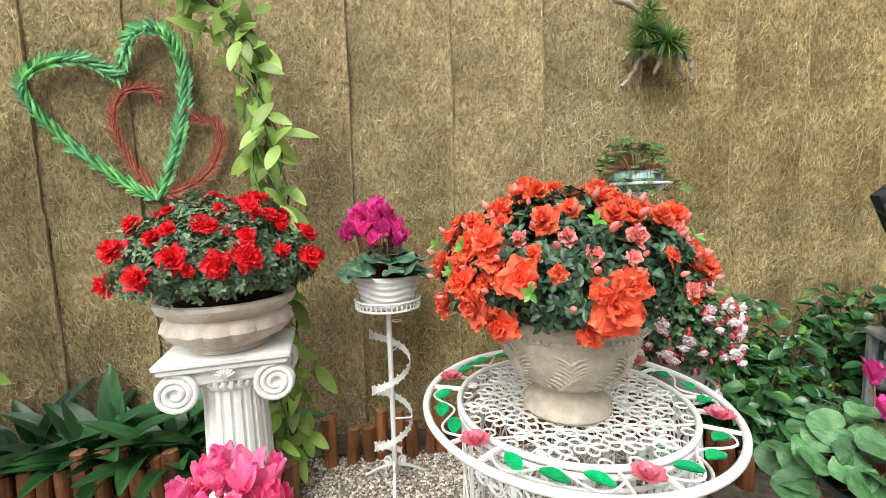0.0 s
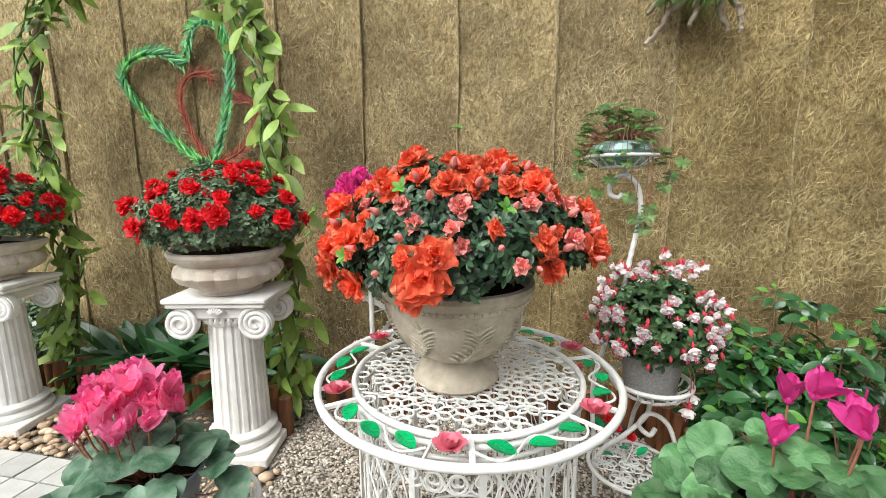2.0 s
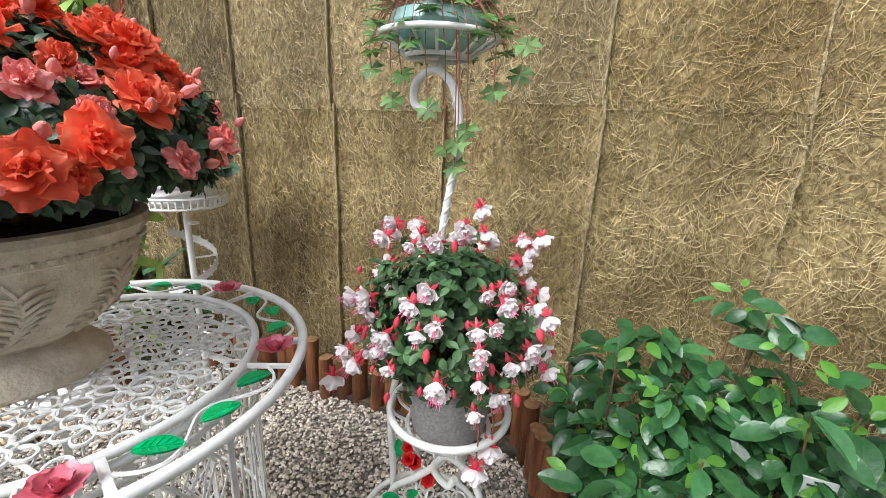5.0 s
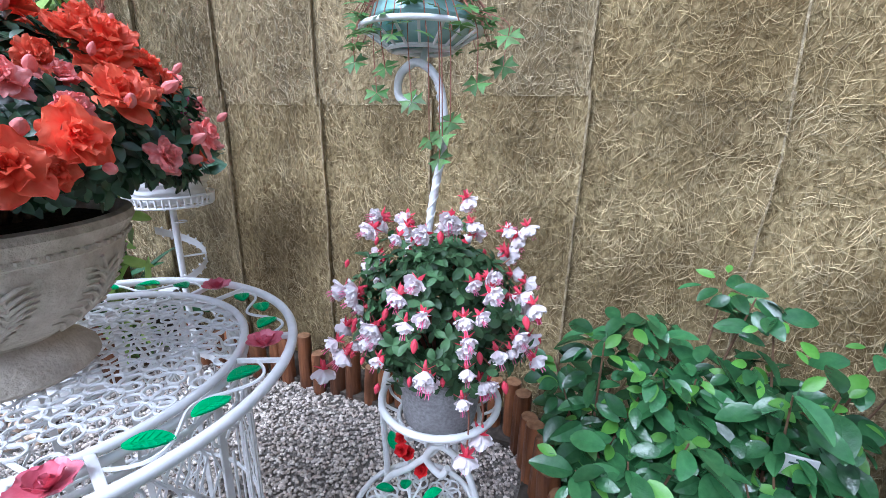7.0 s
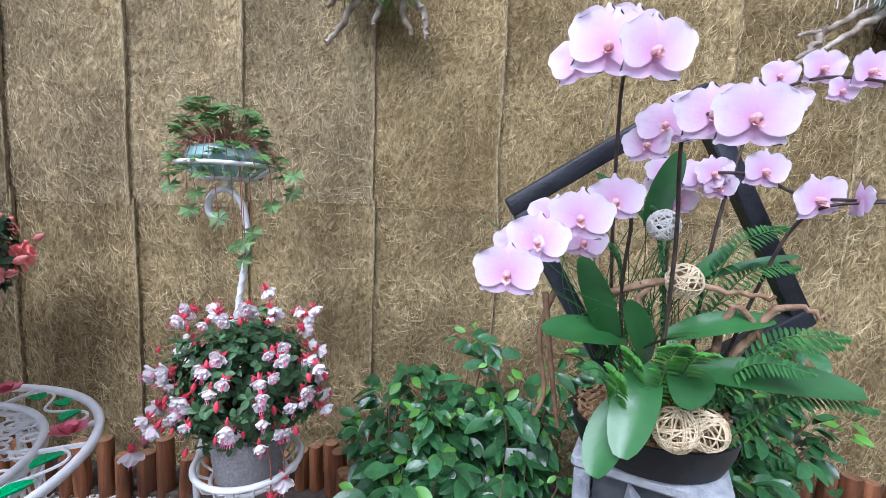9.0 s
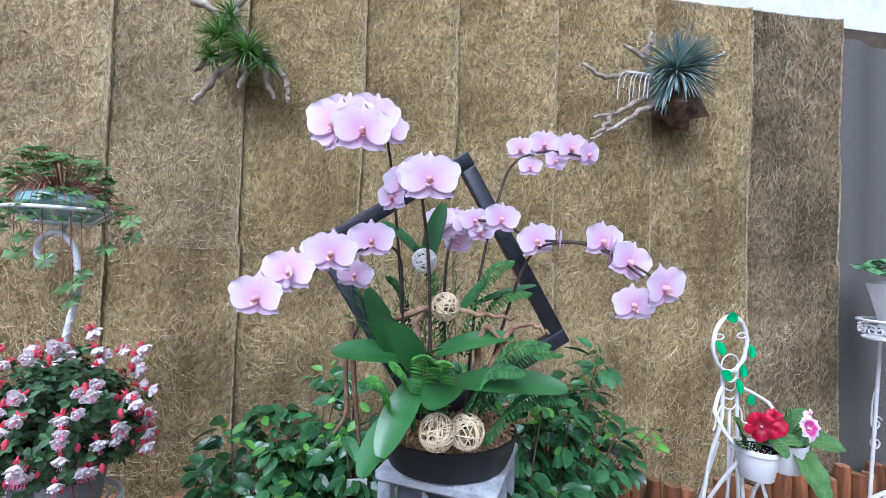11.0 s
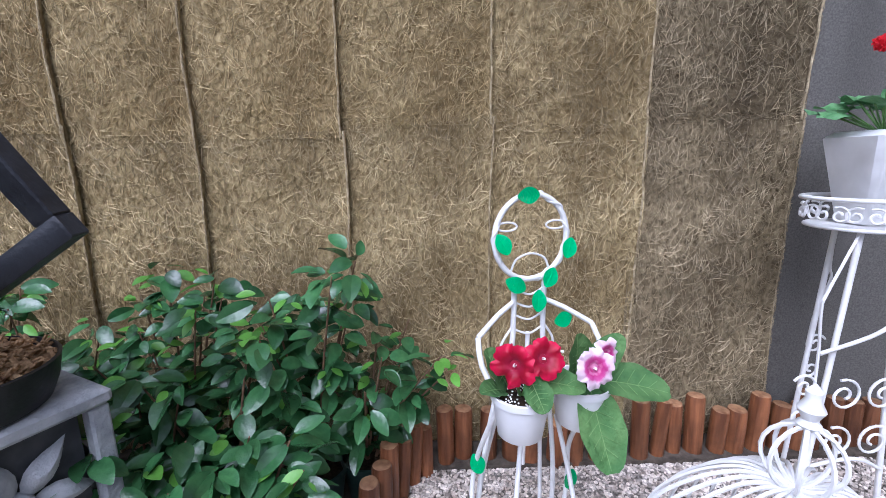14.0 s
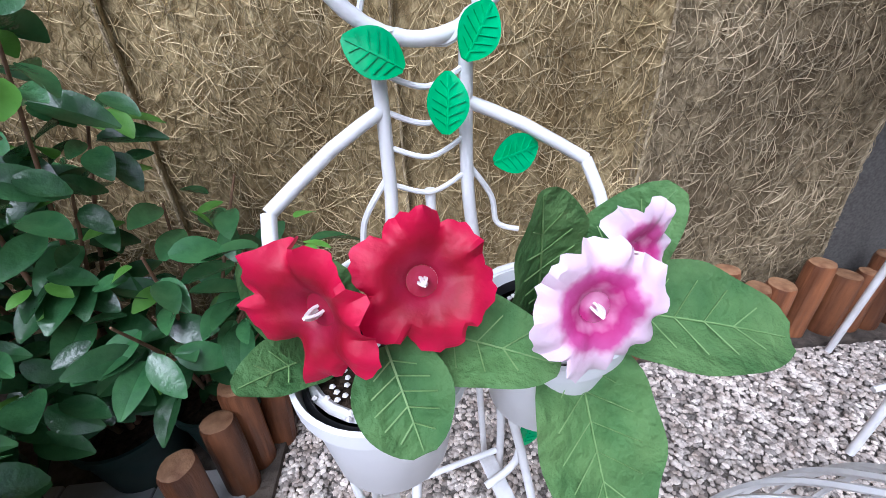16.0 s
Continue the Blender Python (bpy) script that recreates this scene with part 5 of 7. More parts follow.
random.seed(150)
t = thing("plant_label", "small white printed plant label on a dark stake", "plant label", "", 1.94, 1.58, -0.09)
bm = Mesh()
bm.box(-0.006, 0.003, 0, 0.006, 0.009, 0.55, 0.001)
part("stake", bm, BLACK, t)
bm = Mesh()
bm.box(-0.037, -0.003, 0.50, 0.037, 0.003, 0.56, 0.002)
card = part("card", bm, SIGN, t)
bm = Mesh()
for r, (a, b) in enumerate(((-0.008, 0.012), (-0.02, 0.03), (-0.015, 0.022))):
    bm.box(a, -0.0045, 0.548 - 0.011 * r, b, -0.0032, 0.553 - 0.011 * r)
part("printed_line", bm, INK, card)
bm = Mesh()
bm.box(-0.016, -0.0045, 0.503, 0.035, -0.0032, 0.516)
part("picture_strip", bm, INK, card)

# ---- carved pedestal and orchid arrangement ----
random.seed(51)
t = thing("stone_pedestal", "square grey stone pedestal carved through with leaf shapes", "pedestal", "", 2.232, 1.27, 0.0, -27)
t.scale = (1, 1, 1.062)
bm = Mesh()
bm.box(-0.165, -0.165, 0, 0.165, 0.165, 0.06, 0.008)
part("base_slab", bm, GREYST, t)
bm = Mesh()
bm.box(-0.17, -0.17, 0.622, 0.17, 0.17, 0.655, 0.008)
part("top_slab", bm, GREYST, t)
# inner block coloured as the shade behind the carving
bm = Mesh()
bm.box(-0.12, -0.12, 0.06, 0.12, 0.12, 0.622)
part("dark_core", bm, RECESS_SHADE, t)
for sx in (-1, 1):
    for sy in (-1, 1):
        bm = Mesh()
        bm.box(min(sx * 0.125, sx * 0.163), min(sy * 0.125, sy * 0.163), 0.06, max(sx * 0.125, sx * 0.163), max(sy * 0.125, sy * 0.163), 0.622, 0.005)
        part("corner_post", bm, GREYST, t)
for f in range(4):
    for cz in (0.20, 0.485):
        bm = Mesh()
        for k in range(6):
            a = k * math.pi / 3 + 0.3
            def fn(u, v, a=a, cz=cz):
                s = 2 * v - 1
                w = 0.027 * math.sin(math.pi * min(1, 0.05 + u) ** 0.8)
                lx, lz = s * w, 0.02 + 0.115 * u
                return (max(-0.126, min(0.126, lx * math.cos(a) - lz * math.sin(a))), -0.128 - 0.026 * (1 - s * s) * math.sin(math.pi * u) - 0.004, cz + lx * math.sin(a) + lz * math.cos(a))
            bm.sheet(fn, 6, 4)
        bm.lathe([(0.03, 0), (0.026, 0.02), (0.001, 0.03)], 14, Matrix.Translation((0, -0.128, cz)) @ Matrix.Rotation(math.pi / 2, 4, "X"))
        part("carved_flower", bm, GREYST, t, m=Matrix.Rotation(f * math.pi / 2, 4, "Z"))

OX, OY, OZ = 2.215, 1.24, 0.698
t = thing("orchid_arrangement", "pale pink moth orchids with ferns and rattan balls", "orchid arrangement", "", OX, OY, OZ)
bm = Mesh()
bm.lathe([(0.15, 0), (0.165, 0.004), (0.18, 0.04), (0.19, 0.088), (0.184, 0.09), (0.178, 0.07)], 48, Matrix.Diagonal((1.04, 0.92, 1, 1)))
part("bowl", bm, BLACKB, t)
bm = Mesh()
for i in range(520):
    w, r = random.uniform(0, 6.28), 0.182 * math.sqrt(random.random())
    m = pose(r * math.cos(w) * 1.02, r * math.sin(w) * 0.9, 0.082 + 0.042 * (1 - r / 0.18) + random.uniform(0, 0.012), random.uniform(-60, 60), random.uniform(-60, 60), random.uniform(0, 360))
    a, b = random.uniform(0.005, 0.013), random.uniform(0.003, 0.006)
    bm.box(-a, -b, -0.002, a, b, 0.002, 0.0, m)
bm.lathe([(0.176, 0.075), (0.12, 0.098), (0.001, 0.118)], 28, Matrix.Diagonal((1.04, 0.92, 1, 1)))
part("bark_mulch", bm, BARK, t)["kind"] = "stuff"

# tilted square frame
o = Vector((OX, OY, OZ))


def local(p):
    """A point of the arrangement, as seen from the pot's foot."""
    x, y, z = p
    return Vector((x - 0.06 * (x - 1.82), y - 0.012 - 0.045 * (x - 1.82), z + 0.01)) - o



fl_, ft_, fr_ = Vector((1.809, 1.213, 1.309)) - o, Vector((2.228, 1.185, 1.580)) - o, Vector((2.560, 1.218, 1.048)) - o
fb_ = fl_ + fr_ - ft_
ax, ay = (ft_ - fl_).normalized(), (fb_ - fl_).normalized()
an = ax.cross(ay).normalized()
W1, H1 = (ft_ - fl_).length, (fb_ - fl_).length
bm = Mesh()
B = 0.043
fm = Matrix((ax, ay, an)).transposed().to_4x4()
fm.translation = fl_
bm.box(0, 0, -0.020, W1, B, 0.020, 0.003, fm)
bm.box(0, H1 - B, -0.020, W1, H1, 0.020, 0.003, fm)
bm.box(0, B, -0.0195, B, H1 - B, 0.0195, 0.003, fm)
bm.box(W1 - B, B, -0.0195, W1, H1 - B, 0.0195, 0.003, fm)
part("tilted_frame", bm, BLACK, t, "black wooden square frame set on its corner")


def rattan_ball(p, r, mats):
    bm = Mesh()
    for k in range(24):
        n = rand_dir(-1)
        a = n.orthogonal().normalized()
        b = n.cross(a)
        q = r * random.uniform(0.95, 1.0)
        off = n * r * random.uniform(-0.35, 0.35)
        rr = math.sqrt(max(0.0001, q * q - off.length_squared))
        bm.tube([local(p) + off + (a * math.cos(i / 20 * 6.283) + b * math.sin(i / 20 * 6.283)) * rr for i in range(20)], 0.0017, 4, closed=True)
    part("rattan_ball", bm, mats, t)["kind"] = "stuff"


rattan_ball((2.127, 1.087, 1.259), 0.031, RATTANW)
rattan_ball((2.19, 1.104, 1.145), 0.036, RATTAN)
rattan_ball((2.171, 1.052, 0.852), 0.044, RATTAN)
rattan_ball((2.252, 1.080, 0.842), 0.044, RATTAN)


def orchid_leaf(p, q, width, droop, roll=0.0):
    p, q = local(p), local(q)
    d = q - p
    bm = Mesh()
    bm.leaf(d.length, width * 1.0, droop, 0.12, 14, tip=1.05, full=0.45)
    lf = part("leaf", bm, ORCHLEAF, t, m=lie(p, d + Vector((0, 0, droop * d.length)), Vector((0, -0.6, 1)) + Vector((roll, 0, 0))))


for leaf in (((2.21, 1.10, 0.955), (2.47, 0.98, 0.965), 0.085, 0.16, 0.0), ((2.13, 1.10, 0.97), (2.03, 0.98, 0.83), 0.088, 0.12, -0.4), ((2.08, 1.09, 0.90), (1.985, 1.0, 0.775), 0.085, 0.08, -0.7),
             ((2.14, 1.12, 0.97), (2.045, 1.04, 1.10), 0.078, 0.05, -0.6), ((2.08, 1.16, 0.98), (1.975, 1.13, 1.18), 0.062, 0.04, -0.5), ((2.17, 1.12, 1.02), (2.36, 1.06, 1.07), 0.062, 0.28, 0.0),
             ((2.22, 1.10, 0.97), (2.15, 0.98, 0.93), 0.088, 0.28, 0.1), ((2.12, 1.10, 1.0), (2.17, 1.02, 1.06), 0.055, 0.2, 0.3), ((2.10, 1.16, 1.0), (1.90, 1.10, 1.02), 0.085, 0.15, -0.3),
             ((2.14, 1.18, 1.25), (2.18, 1.14, 1.41), 0.055, 0.05, 0.0), ((2.14, 1.18, 1.25), (2.02, 1.14, 1.36), 0.045, 0.25, 0.0), ((2.24, 1.18, 1.12), (2.32, 1.15, 1.22), 0.035, 0.1, 0.0),
             ((2.28, 1.18, 1.14), (2.44, 1.12, 1.20), 0.028, 0.2, 0.0)):
    orchid_leaf(*leaf)


def frond(p, q, width, n, mats, arch=0.25):
    p, q = local(p), local(q) + Vector((0, -0.03, 0.015))
    mid = (p + q) / 2 + Vector((0, 0, arch * (q - p).length))
    pts = bend([p, mid, q], n // 2)
    bm = Mesh()
    bm.tube(pts, 0.002, 4, 0.0008)
    side = (q - p).cross(Vector((0, -0.5, 1))).normalized()
    for i in range(2, len(pts)):
        k = i / len(pts)
        L = width * (math.sin(math.pi * min(1, 0.12 + k * 0.9)) ** 0.7) + 0.004
        for s in (-1, 1):
            d = side * s + (pts[i] - pts[i - 1]).normalized() * 0.45 + Vector((0, 0, random.gauss(-0.1, 0.08)))
            bm.leaf(L * 0.66, 0.0085, 0.2, 0.1, 3, lie(pts[i], d, (0, -0.5, 1)))
    part("fern_frond", bm, mats, t)


for p, q, w, m in (((2.18, 1.12, 0.80), (2.17, 0.98, 1.03), 0.045, FERN), ((2.12, 1.14, 0.82), (2.05, 1.04, 1.0), 0.05, FERN),
                   ((2.26, 1.12, 0.85), (2.43, 1.02, 1.06), 0.05, FERND), ((2.24, 1.12, 0.85), (2.36, 1.0, 1.0), 0.05, FERND), ((2.30, 1.10, 0.80), (2.50, 1.02, 0.93), 0.045, FERND),
                   ((2.20, 1.18, 1.0), (2.10, 1.12, 1.28), 0.045, FERND), ((2.24, 1.18, 1.0), (2.36, 1.10, 1.25), 0.05, FERND), ((2.26, 1.18, 1.0), (2.42, 1.13, 1.17), 0.045, FERND),
                   ((2.10, 1.15, 0.80), (1.97, 1.08, 0.95), 0.04, FERND), ((2.12, 1.2, 1.0), (2.03, 1.15, 1.2), 0.03, FERND),
                   ((2.30, 1.15, 0.85), (2.50, 1.1, 1.02), 0.04, FERND), ((2.13, 1.07, 0.88), (2.125, 0.99, 1.04), 0.042, FERN), ((2.06, 1.08, 0.84), (2.0, 1.0, 0.98), 0.042, FERN)):
    frond(p, q, w, 30, m)
wisp = Mesh()
for i in range(60):
    a = Vector((2.10 + random.gauss(0, 0.05), 1.17, 0.95)) - o
    b = a + Vector((random.gauss(-0.02, 0.10), random.gauss(-0.03, 0.03), random.uniform(0.12, 0.34)))
    wisp.tube(bend([a, (a + b) / 2 + Vector((random.gauss(0, 0.03), 0, 0.02)), b], 4), 0.0011, 4)
part("wispy_grass", wisp, FERND, t)["kind"] = "stuff"
for p in (((2.02, 1.19, 1.08), (2.15, 1.12, 1.14), (2.26, 1.10, 1.13), (2.38, 1.10, 1.12)), ((2.32, 1.12, 0.98), (2.36, 1.09, 1.08), (2.41, 1.08, 1.11), (2.46, 1.07, 1.09)),
          ((2.28, 1.14, 0.95), (2.30, 1.10, 1.10), (2.36, 1.09, 1.02)), ((2.15, 1.16, 0.95), (2.12, 1.14, 1.10), (2.18, 1.12, 1.15))):
    bm = Mesh()
    bm.tube([v + Vector((random.gauss(0, 0.003), 0, random.gauss(0, 0.003))) for v in bend([local(q) for q in p], 6)], 0.010, 7, 0.004)
    part("driftwood_twig", bm, TWIG, t)
for p in (((1.96, 1.25, 1.10), (1.92, 1.24, 0.98), (1.93, 1.2, 0.85), (1.90, 1.17, 0.80)), ((1.93, 1.25, 1.08), (1.95, 1.22, 0.9), (1.97, 1.2, 0.76))):
    bm = Mesh()
    bm.tube(bend([local(q) for q in p], 6), 0.008, 7, 0.005)
    part("hanging_root", bm, WOODST, t)


def orchid_bloom():
    bm = Mesh()
    for a in (0, 125, -125):
        petal(bm, 0.049, 0.050, Matrix.Rotation(radians(a), 4, "Z") @ Matrix.Rotation(radians(-4), 4, "X"), 0.12, 0.0, 5, 4, 0.3)
    for a in (68, -68):
        petal(bm, 0.054, 0.080, Matrix.Translation((0, 0, 0.004)) @ Matrix.Rotation(radians(a), 4, "Z") @ Matrix.Rotation(radians(4), 4, "X"), 0.12, 0.02, 6, 6, 0.55)
    bm.slot = 1
    for a, tilt, s in ((180, 45, 1.0), (115, 62, 0.7), (-115, 62, 0.7)):
        petal(bm, 0.021 * s, 0.016 * s, Matrix.Translation((0, -0.004, 0.006)) @ Matrix.Rotation(radians(a), 4, "Z") @ Matrix.Rotation(radians(tilt), 4, "X"), 0.6, 0.0, 4, 4, 0.5)
    bm.lathe([(0.006, 0.0), (0.006, 0.012), (0.003, 0.018), (0.001, 0.019)], 8)
    return bm.data("blossom", [ORCHID, LIP])


OBLOOM = [orchid_bloom() for _ in range(3)]


def spike(path, blooms):
    bm = Mesh()
    bm.tube(bend([local(p) for p in path], 8), 0.0045, 6, 0.0028)
    sp = part("flower_spike", bm, STEMD, t)
    for x, y, z, yaw, tilt, s in blooms:
        d = Vector((math.sin(radians(yaw)), -math.cos(radians(yaw)), math.sin(radians(tilt))))
        up = lie(local((x, y, z)), (0, 0, 1), d, s * 1.07) @ Matrix.Rotation(random.gauss(0, 0.12), 4, "Z")
        part("blossom", random.choice(OBLOOM), None, sp, m=up)


spike([(2.12, 1.18, 0.80), (2.08, 1.15, 1.1), (2.06, 1.09, 1.27), (1.99, 1.02, 1.285), (1.90, 0.97, 1.25), (1.77, 0.90, 1.17)],
      [(1.773, 0.875, 1.18, -12, -4, 0.98), (1.825, 0.91, 1.229, -4, 5, 0.95), (1.80, 0.925, 1.215, -35, 8, 0.85), (1.906, 0.945, 1.268, -6, 0, 1.02), (1.87, 0.98, 1.262, -40, 10, 0.9), (1.99, 1.012, 1.30, 0, 0, 0.98), (1.95, 1.05, 1.22, 0, -10, 0.82)])
spike([(2.10, 1.2, 0.80), (2.07, 1.2, 1.2), (2.03, 1.12, 1.50), (2.00, 1.02, 1.57), (1.95, 0.92, 1.54)],
      [(1.912, 0.885, 1.52, -18, -5, 1.12), (1.968, 0.86, 1.505, 8, -5, 1.08), (1.93, 0.95, 1.56, -5, 5, 1.05), (1.985, 0.98, 1.575, 5, 8, 1.05), (1.90, 0.99, 1.535, -40, 0, 0.95), (1.96, 1.04, 1.59, 0, 10, 0.95), (2.02, 1.08, 1.575, 10, 0, 0.9)])
spike([(2.16, 1.12, 0.80), (2.14, 1.06, 1.2), (2.11, 1.02, 1.40), (2.09, 0.95, 1.44), (2.10, 0.86, 1.42)],
      [(2.108, 0.842, 1.414, -8, -3, 1.08), (2.10, 0.92, 1.435, -22, 3, 1.0), (2.117, 1.0, 1.448, -8, 5, 1.0), (2.06, 0.98, 1.43, -38, 0, 0.9), (2.12, 1.06, 1.445, 10, 5, 0.9), (2.04, 1.0, 1.40, -45, -12, 0.8)])
spike([(2.22, 1.2, 0.80), (2.20, 1.2, 1.2), (2.24, 1.24, 1.355), (2.33, 1.15, 1.37), (2.43, 1.11, 1.325), (2.53, 0.98, 1.31), (2.62, 0.88, 1.24)],
      [(2.183, 1.22, 1.377, -10, 0, 0.75), (2.23, 1.235, 1.375, 0, 0, 0.8), (2.28, 1.19, 1.372, 0, 5, 0.8), (2.338, 1.12, 1.373, 4, 0, 0.9), (2.242, 1.25, 1.313, 0, -10, 0.8), (2.20, 1.24, 1.345, -25, -5, 0.8), (2.30, 1.2, 1.345, 5, -8, 0.78), (2.262, 1.2, 1.362, -12, 0, 0.85)])
spike([(2.30, 1.18, 0.80), (2.36, 1.14, 1.1), (2.42, 1.11, 1.28), (2.48, 1.03, 1.315), (2.54, 0.95, 1.295), (2.60, 0.89, 1.24)],
      [(2.427, 1.09, 1.319, 2, 0, 0.98), (2.47, 1.05, 1.315, 65, 0, 0.75), (2.535, 0.955, 1.317, 10, 5, 0.92), (2.577, 0.915, 1.272, 8, 0, 0.95), (2.56, 0.95, 1.29, 50, 0, 0.85), (2.626, 0.866, 1.221, 14, -4, 1.0), (2.585, 0.905, 1.181, -8, -8, 0.9)])
spike([(2.27, 1.2, 0.80), (2.30, 1.2, 1.2), (2.36, 1.21, 1.46), (2.40, 1.20, 1.545), (2.48, 1.16, 1.57), (2.57, 1.12, 1.55)],
      [(2.416, 1.212, 1.585, -5, 0, 0.75), (2.473, 1.172, 1.589, 0, 5, 0.85), (2.539, 1.138, 1.574, 8, 0, 0.9), (2.58, 1.12, 1.555, 30, -5, 0.8), (2.44, 1.19, 1.53, -5, -15, 0.65), (2.50, 1.15, 1.54, 0, -20, 0.6)])

# ---- vine arch ----
random.seed(61)
t = thing("vine_arch", "tall arch overgrown with a fleshy light green vine", "vine arch", "", -1.3, 1.66, 0.015)
LINE = [(-0.55, 0.0), (-0.57, 0.5), (-0.57, 1.1), (-0.60, 1.7), (-0.70, 2.08), (-0.95, 2.34), (-1.3, 2.42), (-1.68, 2.36), (-1.98, 2.12), (-2.08, 1.7), (-2.02, 1.3), (-1.98, 0.8), (-2.08, 0.3), (-2.08, 0.0)]
pts = bend([(x + 1.3, 0, z) for x, z in LINE], 12)
bm = Mesh()
bm.tube(pts, 0.022, 8)
part("arch_pole", bm, DRIFTB, t)
for s in range(5):
    bm = Mesh()
    ph = s * 1.3
    bm.tube([p + Vector((0.05 * math.sin(i * 0.25 + ph) + 0.02 * math.sin(i * 0.7 + s), -0.03 + 0.05 * math.cos(i * 0.25 + ph), 0.01 * math.sin(i + s))) for i, p in enumerate(pts) if i > 1 and i < len(pts) - 2], 0.005, 5)
    part("vine_stem", bm, STEMG, t)
for i in range(520):
    p = random.choice(pts[4:-4])
    low = p.z < 0.9
    d = Vector((random.gauss(0, 0.8), random.gauss(-0.5, 0.5), random.gauss(-0.7, 0.5)))
    q = p + Vector((random.gauss(0, 0.05), random.gauss(-0.03, 0.045), random.gauss(0, 0.03)))
    q.y = min(q.y, 0.14)
    part("leaf", random.choice(VLEAF), None, t, m=lie(q, d, (random.gauss(0, 0.4), -1, 0.5), random.uniform(0.75, 1.2)))

# ---- woven heart on the matting ----
random.seed(63)
def plaited(t, name, path, mats, n, L, R=0.016):
    pts = bend([(x, 0, z) for x, z in path], 14)
    bm = Mesh()
    for s in range(3):
        bm.tube([p + Vector((R * 0.7 * math.cos(i * 0.55 + s * 2.1), R * 0.7 * math.sin(i * 0.55 + s * 2.1), R * 0.7 * math.sin(i * 0.55 + s * 2.1 + 1))) for i, p in enumerate(pts)], R * 0.55, 5)
    for i in range(n):
        k = i / n
        p = pts[min(len(pts) - 2, int(k * (len(pts) - 1)))]
        d = (pts[min(len(pts) - 1, int(k * (len(pts) - 1)) + 1)] - p).normalized()
        s = 1 if i % 2 else -1
        nrm = Vector((-d.z, 0, d.x)) * s
        bm.leaf(L * random.uniform(0.7, 1.1), 0.015 if R > 0.01 else 0.008, 0.0, 0.1, 3, lie(p, d * 0.9 + nrm * 0.6 + Vector((0, random.uniform(-0.3, 0.0), 0)), (0, -1, 0)))
    part(name, bm, mats, t)


t = thing("palm_leaf_heart", "heart plaited from green and red palm leaves hung on the matting", "wall ornament", "", -1.255, 2.0, 1.395)
plaited(t, "green_side", [(0, 0), (-0.20, 0.11), (-0.45, 0.33), (-0.585, 0.52), (-0.55, 0.62), (-0.43, 0.68), (-0.28, 0.68), (-0.14, 0.60)], PALMG, 120, 0.080, 0.016)
plaited(t, "green_side", [(0, 0), (0.07, 0.17), (0.13, 0.33), (0.165, 0.50), (0.17, 0.66), (0.12, 0.79), (0.02, 0.83), (-0.06, 0.79), (-0.12, 0.66)], PALMG, 120, 0.080, 0.016)
plaited(t, "red_frond", [(0, 0.02), (-0.11, 0.16), (-0.18, 0.34), (-0.175, 0.45), (-0.12, 0.53), (-0.01, 0.55), (0.05, 0.50)], PALMR, 110, 0.075, 0.009)
plaited(t, "red_frond", [(0, 0.02), (0.13, 0.05), (0.25, 0.13), (0.32, 0.26), (0.31, 0.36), (0.20, 0.40)], PALMR, 110, 0.075, 0.009)

# ---- black wall box with a bromeliad ----
t = thing("wall_box", "black wooden wall box with a shelf", "wall shelf", "", -3.37, 2.03, 1.75)
t.scale = (0.9, 1, 1)
bm = Mesh()
bm.box(-0.26, -0.02, 0, 0.24, -0.004, 0.74, 0.003)
part("back_panel", bm, BLACK, t)
for nm, b in (("side_panel", (-0.26, -0.16, 0.0, -0.20, -0.021, 0.74)), ("side_panel", (0.18, -0.16, 0.0, 0.24, -0.021, 0.74)), ("top_panel", (-0.199, -0.16, 0.68, 0.179, -0.021, 0.74)), ("shelf", (-0.28, -0.24, -0.04, 0.26, -0.021, -0.001))):
    bm = Mesh()
    bm.box(*b, 0.004)
    part(nm, bm, BLACK, t)
t = thing("bromeliad", "green and orange bromeliad in a small dark pot", "bromeliad", "", -3.44, 1.86, 1.75)
t.scale = (1.8, 1.35, 1.75)
bm = Mesh()
bm.lathe([(0.05, 0), (0.07, 0.10), (0.075, 0.12), (0.068, 0.12), (0.06, 0.10)], 20)
part("pot", bm, BLACKB, t)
bm = Mesh()
for i in range(46):
    w = i * 2.399
    e = 0.25 + 0.9 * (1 - i / 46)
    bm.leaf(random.uniform(0.14, 0.22), 0.026, 0.45, 0.3, 6, lie((0, 0, 0.11), (math.cos(w), math.sin(w), 1.5 - e), (0, 0, 1)))
part("leaf_rosette", bm, BROM, t)
bm = Mesh()
bm.box(-0.09, -0.085, 0.03, -0.05, -0.082, 0.10, 0.001)
part("tag", bm, SIGN, t)

